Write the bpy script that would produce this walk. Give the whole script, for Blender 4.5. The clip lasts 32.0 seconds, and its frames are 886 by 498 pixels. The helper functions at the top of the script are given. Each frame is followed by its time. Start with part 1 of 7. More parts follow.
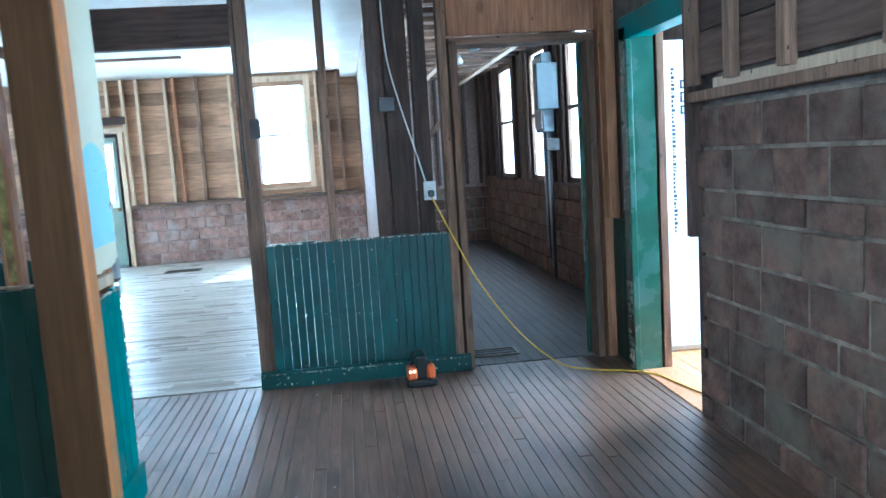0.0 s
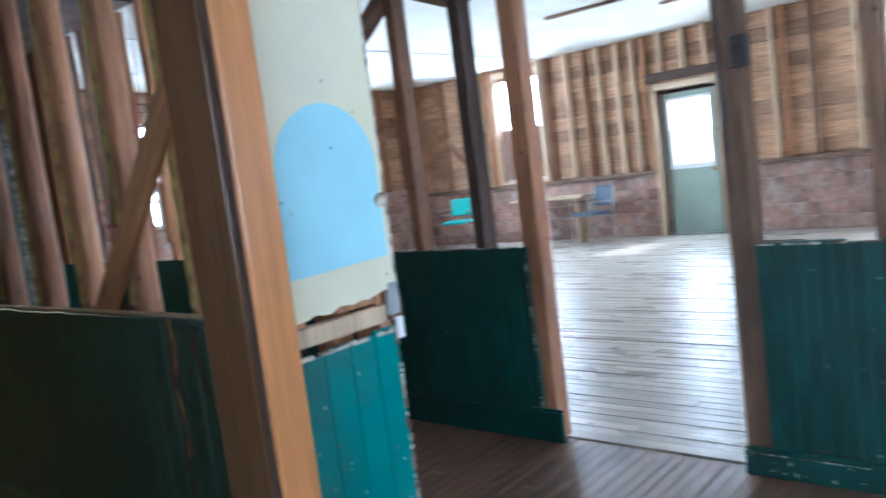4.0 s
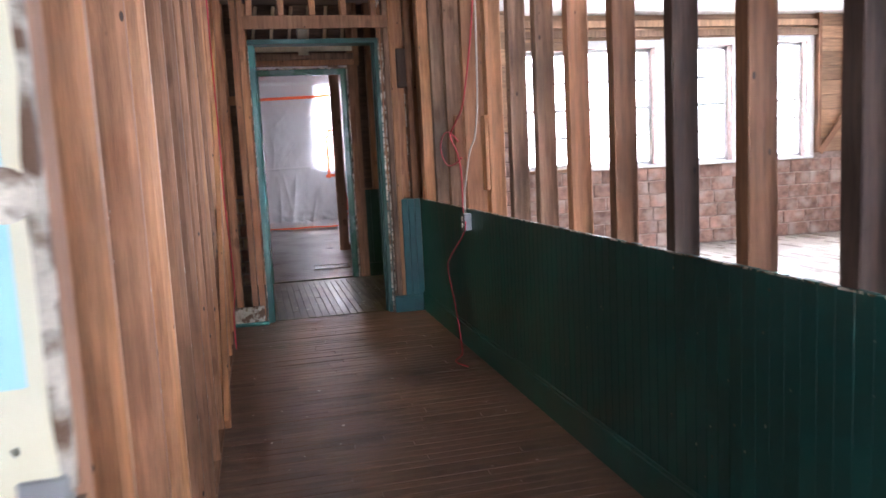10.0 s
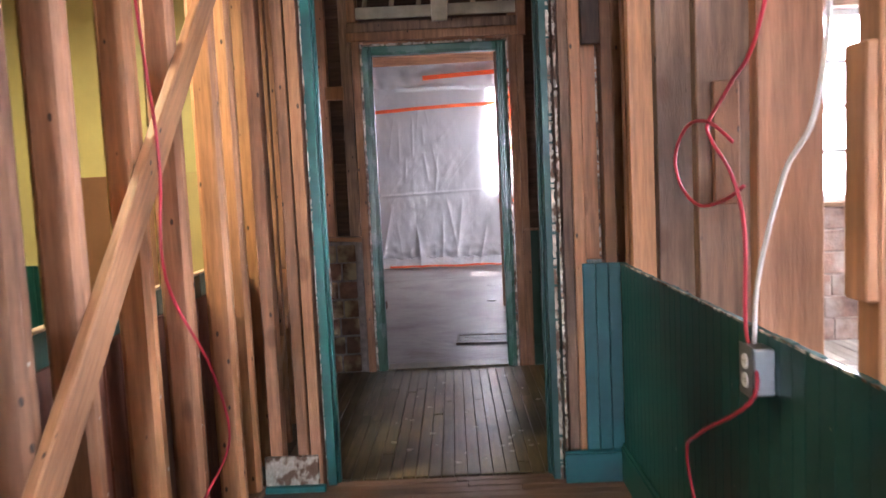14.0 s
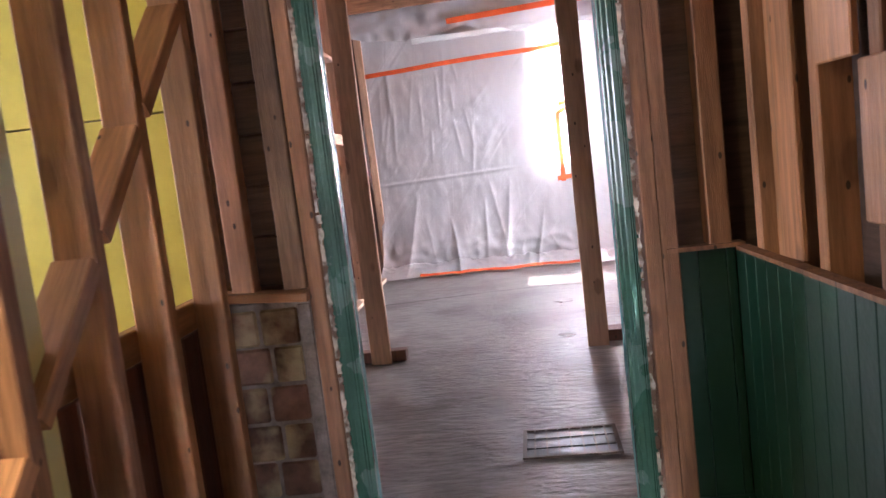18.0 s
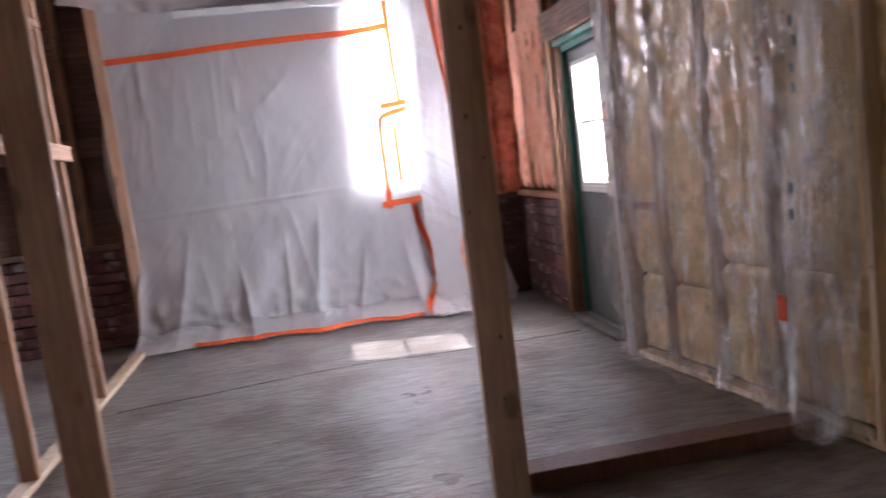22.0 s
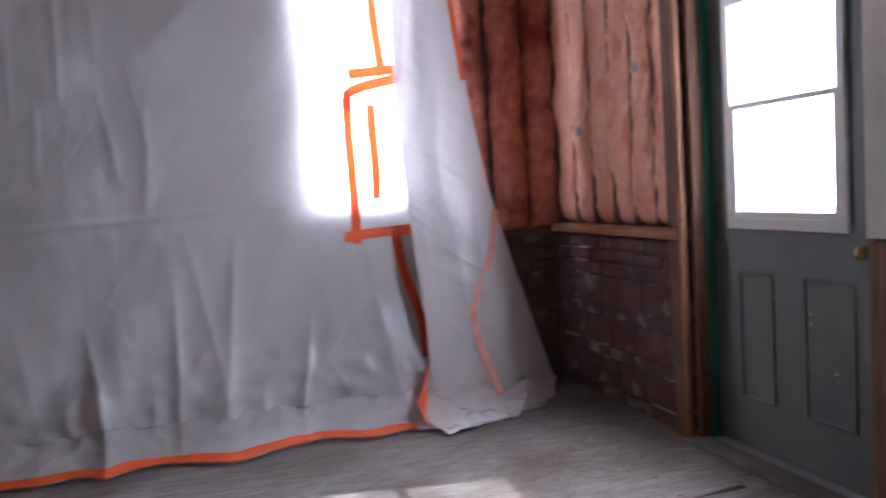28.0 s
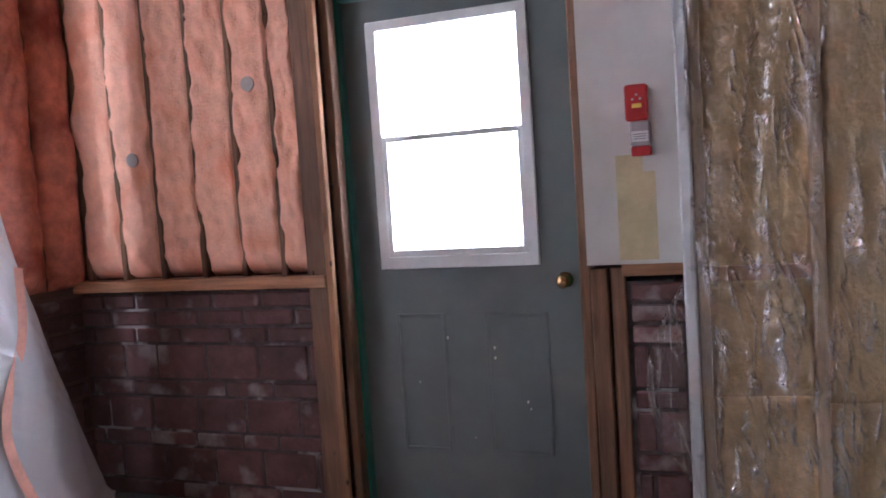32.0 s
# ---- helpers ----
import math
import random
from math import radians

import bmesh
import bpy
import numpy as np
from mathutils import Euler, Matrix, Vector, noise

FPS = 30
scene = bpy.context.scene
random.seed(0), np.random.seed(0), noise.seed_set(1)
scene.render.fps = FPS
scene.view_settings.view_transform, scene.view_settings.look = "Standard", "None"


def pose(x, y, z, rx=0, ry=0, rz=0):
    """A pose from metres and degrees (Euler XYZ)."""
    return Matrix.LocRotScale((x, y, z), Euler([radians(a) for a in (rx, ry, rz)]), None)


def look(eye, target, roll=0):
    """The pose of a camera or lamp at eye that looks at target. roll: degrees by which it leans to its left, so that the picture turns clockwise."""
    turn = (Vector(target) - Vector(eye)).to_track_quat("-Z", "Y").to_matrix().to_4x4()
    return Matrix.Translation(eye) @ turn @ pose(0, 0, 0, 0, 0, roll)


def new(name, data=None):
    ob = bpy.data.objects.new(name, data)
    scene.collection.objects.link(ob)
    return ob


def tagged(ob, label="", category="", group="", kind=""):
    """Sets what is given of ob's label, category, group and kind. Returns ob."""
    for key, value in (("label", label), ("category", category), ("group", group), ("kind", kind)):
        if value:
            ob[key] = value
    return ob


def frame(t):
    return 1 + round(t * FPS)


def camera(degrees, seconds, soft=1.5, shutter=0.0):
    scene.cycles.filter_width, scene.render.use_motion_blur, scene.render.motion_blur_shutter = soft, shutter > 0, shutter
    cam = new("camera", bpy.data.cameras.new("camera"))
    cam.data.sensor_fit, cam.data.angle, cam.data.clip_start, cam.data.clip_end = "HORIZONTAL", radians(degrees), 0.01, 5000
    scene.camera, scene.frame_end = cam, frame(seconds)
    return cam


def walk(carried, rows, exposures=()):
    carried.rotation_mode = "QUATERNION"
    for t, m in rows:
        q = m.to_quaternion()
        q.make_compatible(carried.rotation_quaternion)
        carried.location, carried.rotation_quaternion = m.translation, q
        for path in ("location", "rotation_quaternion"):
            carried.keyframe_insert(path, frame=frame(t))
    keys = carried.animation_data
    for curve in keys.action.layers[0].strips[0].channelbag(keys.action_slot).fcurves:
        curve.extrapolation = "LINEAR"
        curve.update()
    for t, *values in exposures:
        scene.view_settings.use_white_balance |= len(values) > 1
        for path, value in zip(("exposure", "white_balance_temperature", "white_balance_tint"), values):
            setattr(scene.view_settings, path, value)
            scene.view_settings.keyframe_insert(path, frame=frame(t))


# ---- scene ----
cam = camera(60.1, 32.0, soft=1.5, shutter=0.4)
PATH = [
    (0, (-4.976, -0.299, 1.438), (-3.004, -0.531, 1.197), -3.7),
    (0.5, (-4.704, -0.522, 1.479), (-2.734, -0.68, 1.173), -3.8),
    (1, (-4.526, -0.596, 1.421), (-2.544, -0.545, 1.156), -3.4),
    (1.5, (-4.272, -0.667, 1.412), (-2.291, -0.589, 1.145), -2.4),
    (2, (-3.995, -0.715, 1.404), (-2.017, -0.578, 1.138), -2.2),
    (2.5, (-3.756, -0.81, 1.407), (-1.799, -0.486, 1.154), -2.9),
    (3, (-3.532, -0.82, 1.39), (-1.63, -0.248, 1.151), -3.4),
    (3.5, (-3.265, -0.772, 1.385), (-1.47, 0.075, 1.145), -4.6),
    (4, (-3.013, -0.767, 1.378), (-1.512, 0.539, 1.174), -7.3),
    (4.5, (-2.827, -0.692, 1.381), (-1.693, 0.948, 1.212), -7.6),
    (6.5, (-2.314, -0.581, 1.378), (-2.215, 1.414, 1.276), -5.7),
    (7, (-2.165, -0.509, 1.376), (-1.751, 1.438, 1.181), -5.2),
    (7.5, (-1.948, -0.542, 1.362), (-1.395, 1.37, 1.164), -7.0),
    (8, (-1.778, -0.607, 1.375), (-1.209, 1.3, 1.177), -7.8),
    (8.5, (-1.656, -0.535, 1.361), (-0.997, 1.339, 1.129), -7.8),
    (9, (-1.553, -0.335, 1.359), (-0.824, 1.509, 1.1), -4.7),
    (9.5, (-1.497, -0.17, 1.347), (-0.914, 1.726, 1.089), -4.0),
    (10, (-1.355, 0.073, 1.333), (-0.893, 2.003, 1.086), -2.9),
    (10.5, (-1.205, 0.392, 1.347), (-0.845, 2.343, 1.092), -2.6),
    (11, (-1.105, 0.694, 1.355), (-0.734, 2.642, 1.095), -2.8),
    (11.5, (-0.922, 1.012, 1.363), (-0.62, 2.975, 1.126), -3.5),
    (12, (-0.836, 1.431, 1.332), (-0.679, 3.412, 1.108), -2.7),
    (12.5, (-0.789, 1.873, 1.326), (-0.66, 3.855, 1.091), -2.9),
    (13, (-0.732, 2.298, 1.335), (-0.738, 4.285, 1.1), -3.3),
    (13.5, (-0.737, 2.744, 1.341), (-0.759, 4.73, 1.104), -2.7),
    (14, (-0.709, 3.18, 1.343), (-0.741, 5.172, 1.17), -2.7),
    (14.5, (-0.681, 3.593, 1.349), (-0.796, 5.586, 1.224), -3.8),
    (16.5, (-0.668, 5.205, 1.345), (-0.865, 7.184, 1.136), -5.4),
    (17, (-0.691, 5.562, 1.34), (-0.944, 7.534, 1.122), -5.5),
    (17.5, (-0.745, 5.872, 1.35), (-0.935, 7.852, 1.135), -5.7),
    (18, (-0.721, 6.167, 1.34), (-0.878, 8.149, 1.12), -6.8),
    (18.5, (-0.695, 6.459, 1.344), (-0.877, 8.439, 1.127), -7.9),
    (19, (-0.737, 6.794, 1.345), (-0.867, 8.777, 1.116), -6.8),
    (19.5, (-0.733, 7.133, 1.346), (-0.835, 9.119, 1.134), -6.1),
    (20, (-0.691, 7.417, 1.353), (-0.916, 9.399, 1.196), -6.9),
    (20.5, (-0.749, 7.857, 1.355), (-0.884, 9.848, 1.217), -6.6),
    (21, (-0.756, 8.152, 1.35), (-0.799, 10.144, 1.197), -7.3),
    (21.5, (-0.785, 8.386, 1.351), (-0.769, 10.378, 1.174), -7.5),
    (22, (-0.85, 8.573, 1.361), (-0.464, 10.521, 1.127), -6.9),
    (22.5, (-0.8, 8.741, 1.315), (-0.113, 10.599, 1.041), -6.9),
    (23, (-0.703, 8.897, 1.295), (0.215, 10.647, 0.981), -7.5),
    (23.5, (-0.655, 9.088, 1.299), (0.281, 10.829, 0.993), -8.1),
    (24, (-0.669, 9.315, 1.347), (0.151, 11.123, 1.098), -8.5),
    (24.5, (-0.641, 9.532, 1.321), (-0.08, 11.441, 1.13), -8.6),
    (25, (-0.617, 9.765, 1.322), (-0.308, 11.735, 1.175), -8.2),
    (25.5, (-0.704, 10.031, 1.308), (-0.356, 11.995, 1.149), -6.9),
    (27.5, (-0.844, 11.129, 1.299), (-0.471, 13.083, 1.083), -4.8),
    (28, (-0.94, 11.441, 1.246), (-0.246, 13.309, 1.083), -3.8),
    (28.5, (-1.015, 11.716, 1.243), (0.062, 13.396, 1.094), -2.0),
    (29, (-1.085, 11.975, 1.253), (0.25, 13.447, 1.035), -1.9),
    (29.5, (-1.049, 12.214, 1.239), (0.413, 13.559, 1.005), -1.9),
    (30, (-1.14, 12.46, 1.228), (0.469, 13.622, 0.983), -1.4),
    (30.5, (-1.192, 12.682, 1.221), (0.521, 13.678, 0.952), -2.3),
    (31, (-1.19, 12.886, 1.2), (0.566, 13.815, 0.971), -3.0),
    (31.5, (-1.375, 12.997, 1.221), (0.486, 13.709, 1.037), -2.7),
    (32, (-1.476, 13.002, 1.269), (0.432, 13.582, 1.126), -3.8),
]
walk(cam, [(t, look(eye, target, roll)) for t, eye, target, roll in PATH], exposures=[(0, 1.2, 4300, -7), (3.5, 0.9, 4700, 0), (5, 0.85, 5200, 10), (7, 0.95, 5400, 13), (8, 0.75, 5500, 14), (9, 0.85, 5600, 16), (10, 1.3, 5750, 18), (11, 1.65, 5900, 20), (13, 2.05, 5800, 20), (14, 1.95, 5800, 20), (17, 2.5, 5900, 24), (20, 2.35, 6000, 22), (21, 1.95, 5600, 18), (23, 1.55, 6100, 23), (24, 1.75, 6000, 22), (25, 1.15, 5950, 20), (28, 0.85, 5600, 18), (29, 0.8, 5550, 18), (30, 1.25, 5500, 18), (31, 1.7, 5600, 20), (32, 1.4, 5450, 17)])

# ---- light ----
world = bpy.data.worlds.new("sky")
scene.world = world
world.use_nodes = True
sky = world.node_tree.nodes.new("ShaderNodeTexSky")
sky.sky_type, sky.sun_disc = "NISHITA", False
sky.sun_elevation, sky.sun_rotation = radians(44), radians(101)
back = world.node_tree.nodes["Background"]
back.inputs["Strength"].default_value = 0.07
world.node_tree.links.new(sky.outputs[0], back.inputs[0])

sun_data = bpy.data.lights.new("sun", "SUN")
sun_data.energy, sun_data.angle, sun_data.color = 5.0, radians(0.5), (1.0, 0.95, 0.86)
sun = new("sun", sun_data)
sun.matrix_basis = look((0, 0, 0), (-1.0, 0.244, -1.0))


def sky_lamp(name, at, towards, width, height, watts, colour=(0.93, 0.97, 1.0)):
    """The light of the sky in a window's opening."""
    data = bpy.data.lights.new(name, "AREA")
    data.shape, data.size, data.size_y, data.energy, data.color = "RECTANGLE", width, height, watts, colour
    ob = new(name, data)
    ob.matrix_basis = look(at, [a + b for a, b in zip(at, towards)])
    return ob


# ---- helpers of this scene ----
WOOD_T = (9, 9, 0.7)


def mat(name, colour, rough=0.7, metal=0.0, vary=0.15, scale=6.0, stretch=(1, 1, 1), bump=0.15, stain=None, stain_scale=1.3,
        stain_at=(0.5, 0.68), random=0.0, coat=0.0, fine=40.0, spec=0.5, space="Object"):
    """A surface: a base colour with fine grain and broad stains, relief, and a change from piece to piece."""
    m = bpy.data.materials.new(name)
    m.use_nodes = True
    t = m.node_tree
    n, ln = t.nodes, t.links
    b = n["Principled BSDF"]
    tc = n.new("ShaderNodeTexCoord")
    src = tc.outputs[space]
    info = n.new("ShaderNodeObjectInfo")
    shift = n.new("ShaderNodeVectorMath")
    shift.operation = "MULTIPLY_ADD"
    comb = n.new("ShaderNodeCombineXYZ")
    for i in range(3):
        ln.new(info.outputs["Random"], comb.inputs[i])
    ln.new(comb.outputs[0], shift.inputs[0])
    shift.inputs[1].default_value = (37.0, 53.0, 71.0) if random else (0, 0, 0)
    ln.new(src, shift.inputs[2])
    mp = n.new("ShaderNodeMapping")
    mp.inputs["Scale"].default_value = stretch
    ln.new(shift.outputs[0], mp.inputs[0])
    g = n.new("ShaderNodeTexNoise")
    g.inputs["Scale"].default_value, g.inputs["Detail"].default_value, g.inputs["Roughness"].default_value = scale, 6, 0.65
    ln.new(mp.outputs[0], g.inputs["Vector"])
    hsv = n.new("ShaderNodeHueSaturation")
    hsv.inputs["Color"].default_value = (*colour, 1)
    mul = n.new("ShaderNodeMapRange")
    mul.inputs["From Min"].default_value, mul.inputs["From Max"].default_value = 0.3, 0.7
    mul.inputs["To Min"].default_value, mul.inputs["To Max"].default_value = 1 - 2 * vary, 1 + 2 * vary
    ln.new(g.outputs["Fac"], mul.inputs["Value"])
    last = mul.outputs[0]
    if random:
        r = n.new("ShaderNodeMapRange")
        r.inputs["To Min"].default_value, r.inputs["To Max"].default_value = 1 - random, 1 + random
        ln.new(info.outputs["Random"], r.inputs["Value"])
        k = n.new("ShaderNodeMath")
        k.operation = "MULTIPLY"
        ln.new(last, k.inputs[0]), ln.new(r.outputs[0], k.inputs[1])
        last = k.outputs[0]
    ln.new(last, hsv.inputs["Value"])
    colour_out = hsv.outputs[0]
    st = n.new("ShaderNodeTexNoise")
    st.inputs["Scale"].default_value, st.inputs["Detail"].default_value = stain_scale, 8
    ln.new(shift.outputs[0], st.inputs["Vector"])
    if stain:
        ramp = n.new("ShaderNodeMapRange")
        ramp.inputs["From Min"].default_value, ramp.inputs["From Max"].default_value = stain_at
        ln.new(st.outputs["Fac"], ramp.inputs["Value"])
        mix = n.new("ShaderNodeMix")
        mix.data_type = "RGBA"
        ln.new(ramp.outputs[0], mix.inputs[0])
        ln.new(colour_out, mix.inputs[6])
        mix.inputs[7].default_value = (*stain, 1)
        colour_out = mix.outputs[2]
    if stretch == WOOD_T:
        # knots and nail heads
        for size, reach, share, dark in ((4.6, 0.15, 0.5, (0.09, 0.036, 0.018)), (15.0, 0.1, 0.9, (0.02, 0.013, 0.01))):
            km = n.new("ShaderNodeMapping")
            km.inputs["Scale"].default_value = (size, size, size * 0.5)
            ln.new(shift.outputs[0], km.inputs[0])
            vo = n.new("ShaderNodeTexVoronoi")
            vo.inputs["Scale"].default_value = 1.0
            ln.new(km.outputs[0], vo.inputs["Vector"])
            kr = n.new("ShaderNodeMapRange")
            kr.inputs["From Min"].default_value, kr.inputs["From Max"].default_value = reach, reach * 0.68
            kr.inputs["To Max"].default_value = share
            ln.new(vo.outputs["Distance"], kr.inputs["Value"])
            kx = n.new("ShaderNodeMix")
            kx.data_type = "RGBA"
            ln.new(kr.outputs[0], kx.inputs[0])
            ln.new(colour_out, kx.inputs[6])
            kx.inputs[7].default_value = (*dark, 1)
            colour_out = kx.outputs[2]
    ln.new(colour_out, b.inputs["Base Color"])
    rr = n.new("ShaderNodeMapRange")
    rr.inputs["To Min"].default_value, rr.inputs["To Max"].default_value = max(0.03, rough - 0.15), min(1, rough + 0.15)
    ln.new(st.outputs["Fac"], rr.inputs["Value"])
    ln.new(rr.outputs[0], b.inputs["Roughness"])
    b.inputs["Metallic"].default_value = metal
    b.inputs["Coat Weight"].default_value = coat
    b.inputs["Specular IOR Level"].default_value = spec
    if bump:
        f = n.new("ShaderNodeTexNoise")
        f.inputs["Scale"].default_value, f.inputs["Detail"].default_value = fine, 4
        ln.new(mp.outputs[0], f.inputs["Vector"])
        add = n.new("ShaderNodeMath")
        add.operation = "ADD"
        ln.new(f.outputs["Fac"], add.inputs[0]), ln.new(g.outputs["Fac"], add.inputs[1])
        bp = n.new("ShaderNodeBump")
        bp.inputs["Strength"].default_value, bp.inputs["Distance"].default_value = bump, 0.01
        ln.new(add.outputs[0], bp.inputs["Height"])
        ln.new(bp.outputs[0], b.inputs["Normal"])
    return m


def box(bm, x0, x1, y0, y1, z0, z1, bevel=0.0):
    """A block between two corners, with chamfered edges where bevel is given."""
    x0, x1, y0, y1, z0, z1 = min(x0, x1), max(x0, x1), min(y0, y1), max(y0, y1), min(z0, z1), max(z0, z1)
    c = Vector(((x0 + x1) / 2, (y0 + y1) / 2, (z0 + z1) / 2))
    v = bmesh.ops.create_cube(bm, size=1, matrix=Matrix.Translation(c) @ Matrix.Diagonal((x1 - x0, y1 - y0, z1 - z0, 1)))["verts"]
    if bevel:
        bmesh.ops.bevel(bm, geom=list({e for w in v for e in w.link_edges}), offset=bevel, segments=1, affect="EDGES")
    return bm


def boxes(*rows, bevel=0.0):
    bm = bmesh.new()
    for r in rows:
        box(bm, *r, bevel=bevel)
    return bm


def to_mesh(name, bm, material, smooth=False):
    me = bpy.data.meshes.new(name)
    bm.normal_update()
    bm.to_mesh(me)
    bm.free()
    me.materials.append(material)
    if smooth:
        for p in me.polygons:
            p.use_smooth = True
    return me


def solid(name, bm, material, label="", category="", kind="", group="", smooth=False):
    return tagged(new(name, to_mesh(name, bm, material, smooth)), label, category, group, kind)


def thing(name, at, label="", category="", kind="", group=""):
    ob = new(name)
    ob.location = at
    ob.empty_display_size = 0.1
    return tagged(ob, label, category, group, kind)


def under(ob, parent):
    """Hang ob under parent and keep the place that it has."""
    ob.parent = parent
    ob.matrix_parent_inverse = INVERSE.setdefault(parent.name, full(parent).inverted())
    return ob


INVERSE = {}


def full(ob):
    if not ob.parent:
        return ob.matrix_basis.copy()
    return full(ob.parent) @ ob.matrix_parent_inverse @ ob.matrix_basis


def part(name, bm, material, parent, label="", smooth=False):
    """One mesh under a thing or under a part; the mesh is given in the place's own metres."""
    return under(tagged(new(name, to_mesh(name, bm, material, smooth)), label), parent)


LUMBER = {}


def lumber(name, a, b, wide, thick, material, parent=None, facing=(1, 0, 0), label="", wane=0.004):
    """A squared timber from a to b; facing is the direction that its width runs in."""
    a, b = Vector(a), Vector(b)
    long = (b - a).length
    key = (round(long, 2), wide, thick, material.name, wane)
    if key not in LUMBER:
        w, t, c = wide / 2, thick / 2, min(wane, wide / 4, thick / 4)
        ring = [(w, t - c), (w - c, t), (c - w, t), (-w, t - c), (-w, c - t), (c - w, -t), (w - c, -t), (w, c - t)]
        verts = [(x, y, z) for z in (0, key[0]) for x, y in ring]
        faces = [(i, (i + 1) % 8, 8 + (i + 1) % 8, 8 + i) for i in range(8)] + [tuple(range(7, -1, -1)), tuple(range(8, 16))]
        me = bpy.data.meshes.new(name)
        me.from_pydata(verts, [], faces)
        me.materials.append(material)
        LUMBER[key] = me
    z = (b - a).normalized()
    x = Vector(facing)
    x = (x - z * x.dot(z)).normalized()
    y = z.cross(x)
    ob = new(name, LUMBER[key])
    ob.matrix_basis = Matrix.Translation(a) @ Matrix((x, y, z)).transposed().to_4x4()
    tagged(ob, label)
    return under(ob, parent) if parent else ob


PIECE = {}


def block(name, x0, x1, y0, y1, z0, z1, material, parent, soft=0.004, label=""):
    """A small chamfered piece; alike pieces share their mesh."""
    size = (round(x1 - x0, 3), round(y1 - y0, 3), round(z1 - z0, 3), material.name, soft)
    if size not in PIECE:
        dx, dy, dz = size[0] / 2, size[1] / 2, size[2] / 2
        c = min(soft, dx / 2, dy / 2, dz / 2)
        verts, faces = [], []
        for sx in (-1, 1):
            for sy in (-1, 1):
                for sz in (-1, 1):
                    verts += [(sx * dx, sy * (dy - c), sz * (dz - c)), (sx * (dx - c), sy * dy, sz * (dz - c)), (sx * (dx - c), sy * (dy - c), sz * dz)]
        me = bpy.data.meshes.new(name)
        bm = bmesh.new()
        for v in verts:
            bm.verts.new(v)
        bmesh.ops.convex_hull(bm, input=bm.verts)
        bm.to_mesh(me)
        bm.free()
        me.materials.append(material)
        PIECE[size] = me
    ob = new(name, PIECE[size])
    ob.location = ((x0 + x1) / 2, (y0 + y1) / 2, (z0 + z1) / 2)
    tagged(ob, label)
    return under(ob, parent)


def tube(points, radius, sides=8):
    """A round rod or cable along points, as a bmesh."""
    bm = bmesh.new()
    pts = [Vector(p) for p in points]
    rings = []
    for i, p in enumerate(pts):
        d = (pts[min(i + 1, len(pts) - 1)] - pts[max(i - 1, 0)]).normalized()
        u = d.orthogonal().normalized() if i == 0 else (rings_u - d * rings_u.dot(d)).normalized()
        rings_u = u
        v = d.cross(u)
        rings.append([bm.verts.new(p + radius * (math.cos(k * math.tau / sides) * u + math.sin(k * math.tau / sides) * v)) for k in range(sides)])
    for r, s in zip(rings, rings[1:]):
        for k in range(sides):
            bm.faces.new((r[k], r[(k + 1) % sides], s[(k + 1) % sides], s[k]))
    bm.faces.new(rings[0][::-1]), bm.faces.new(rings[-1])
    return bm


def curve_through(points, steps=8):
    """Points along a smooth line through the given ones."""
    p = [Vector(q) for q in points]
    p = [2 * p[0] - p[1]] + p + [2 * p[-1] - p[-2]]
    out = []
    for i in range(1, len(p) - 2):
        for k in range(steps):
            t = k / steps
            out.append(0.5 * (2 * p[i] + (p[i + 1] - p[i - 1]) * t + (2 * p[i - 1] - 5 * p[i] + 4 * p[i + 1] - p[i + 2]) * t * t
                              + (3 * p[i] - p[i - 1] - 3 * p[i + 1] + p[i + 2]) * t ** 3))
    return out + [p[-2]]


def cylinder(bm, at, axis, radius, length, sides=16, top=None):
    z = Vector(axis).normalized()
    x = z.orthogonal().normalized()
    m = Matrix.Translation(Vector(at) + z * length / 2) @ Matrix((x, z.cross(x), z)).transposed().to_4x4()
    bmesh.ops.create_cone(bm, cap_ends=True, segments=sides, radius1=radius, radius2=radius if top is None else top, depth=length, matrix=m)
    return bm


# ---- materials ----
stud_wood = mat("old_pine", (0.33, 0.158, 0.078), 0.7, vary=0.2, scale=5, stretch=WOOD_T, random=0.38, stain=(0.12, 0.06, 0.03), stain_at=(0.52, 0.8), bump=0.25)
amber_wood = mat("amber_pine", (0.43, 0.205, 0.09), 0.55, vary=0.18, scale=5, stretch=WOOD_T, random=0.25, stain=(0.2, 0.09, 0.04), stain_at=(0.55, 0.85), bump=0.2)
grey_wood = mat("grey_weathered_pine", (0.225, 0.135, 0.085), 0.8, vary=0.25, scale=5, stretch=WOOD_T, random=0.35, stain=(0.07, 0.05, 0.045), stain_at=(0.5, 0.75), bump=0.3)
# old pine made darker, the shade on backlit timber put into its colour
shade_wood = mat("shaded_brown_pine", (0.19, 0.095, 0.05), 0.7, vary=0.2, scale=5, stretch=WOOD_T, random=0.25, stain=(0.08, 0.045, 0.03), stain_at=(0.5, 0.75), bump=0.25)
dark_wood = mat("dark_timber", (0.075, 0.045, 0.032), 0.75, vary=0.25, scale=5, stretch=WOOD_T, random=0.3, bump=0.3)
new_pine = mat("fresh_pine", (0.50, 0.30, 0.185), 0.65, vary=0.12, scale=5, stretch=WOOD_T, random=0.15, bump=0.15)
pale_pine = mat("pale_furring", (0.56, 0.42, 0.28), 0.7, vary=0.12, scale=5, stretch=WOOD_T, random=0.18, bump=0.15)
plate_wood = mat("red_brown_plate", (0.14, 0.06, 0.038), 0.6, vary=0.2, scale=5, stretch=WOOD_T, random=0.15, bump=0.2)
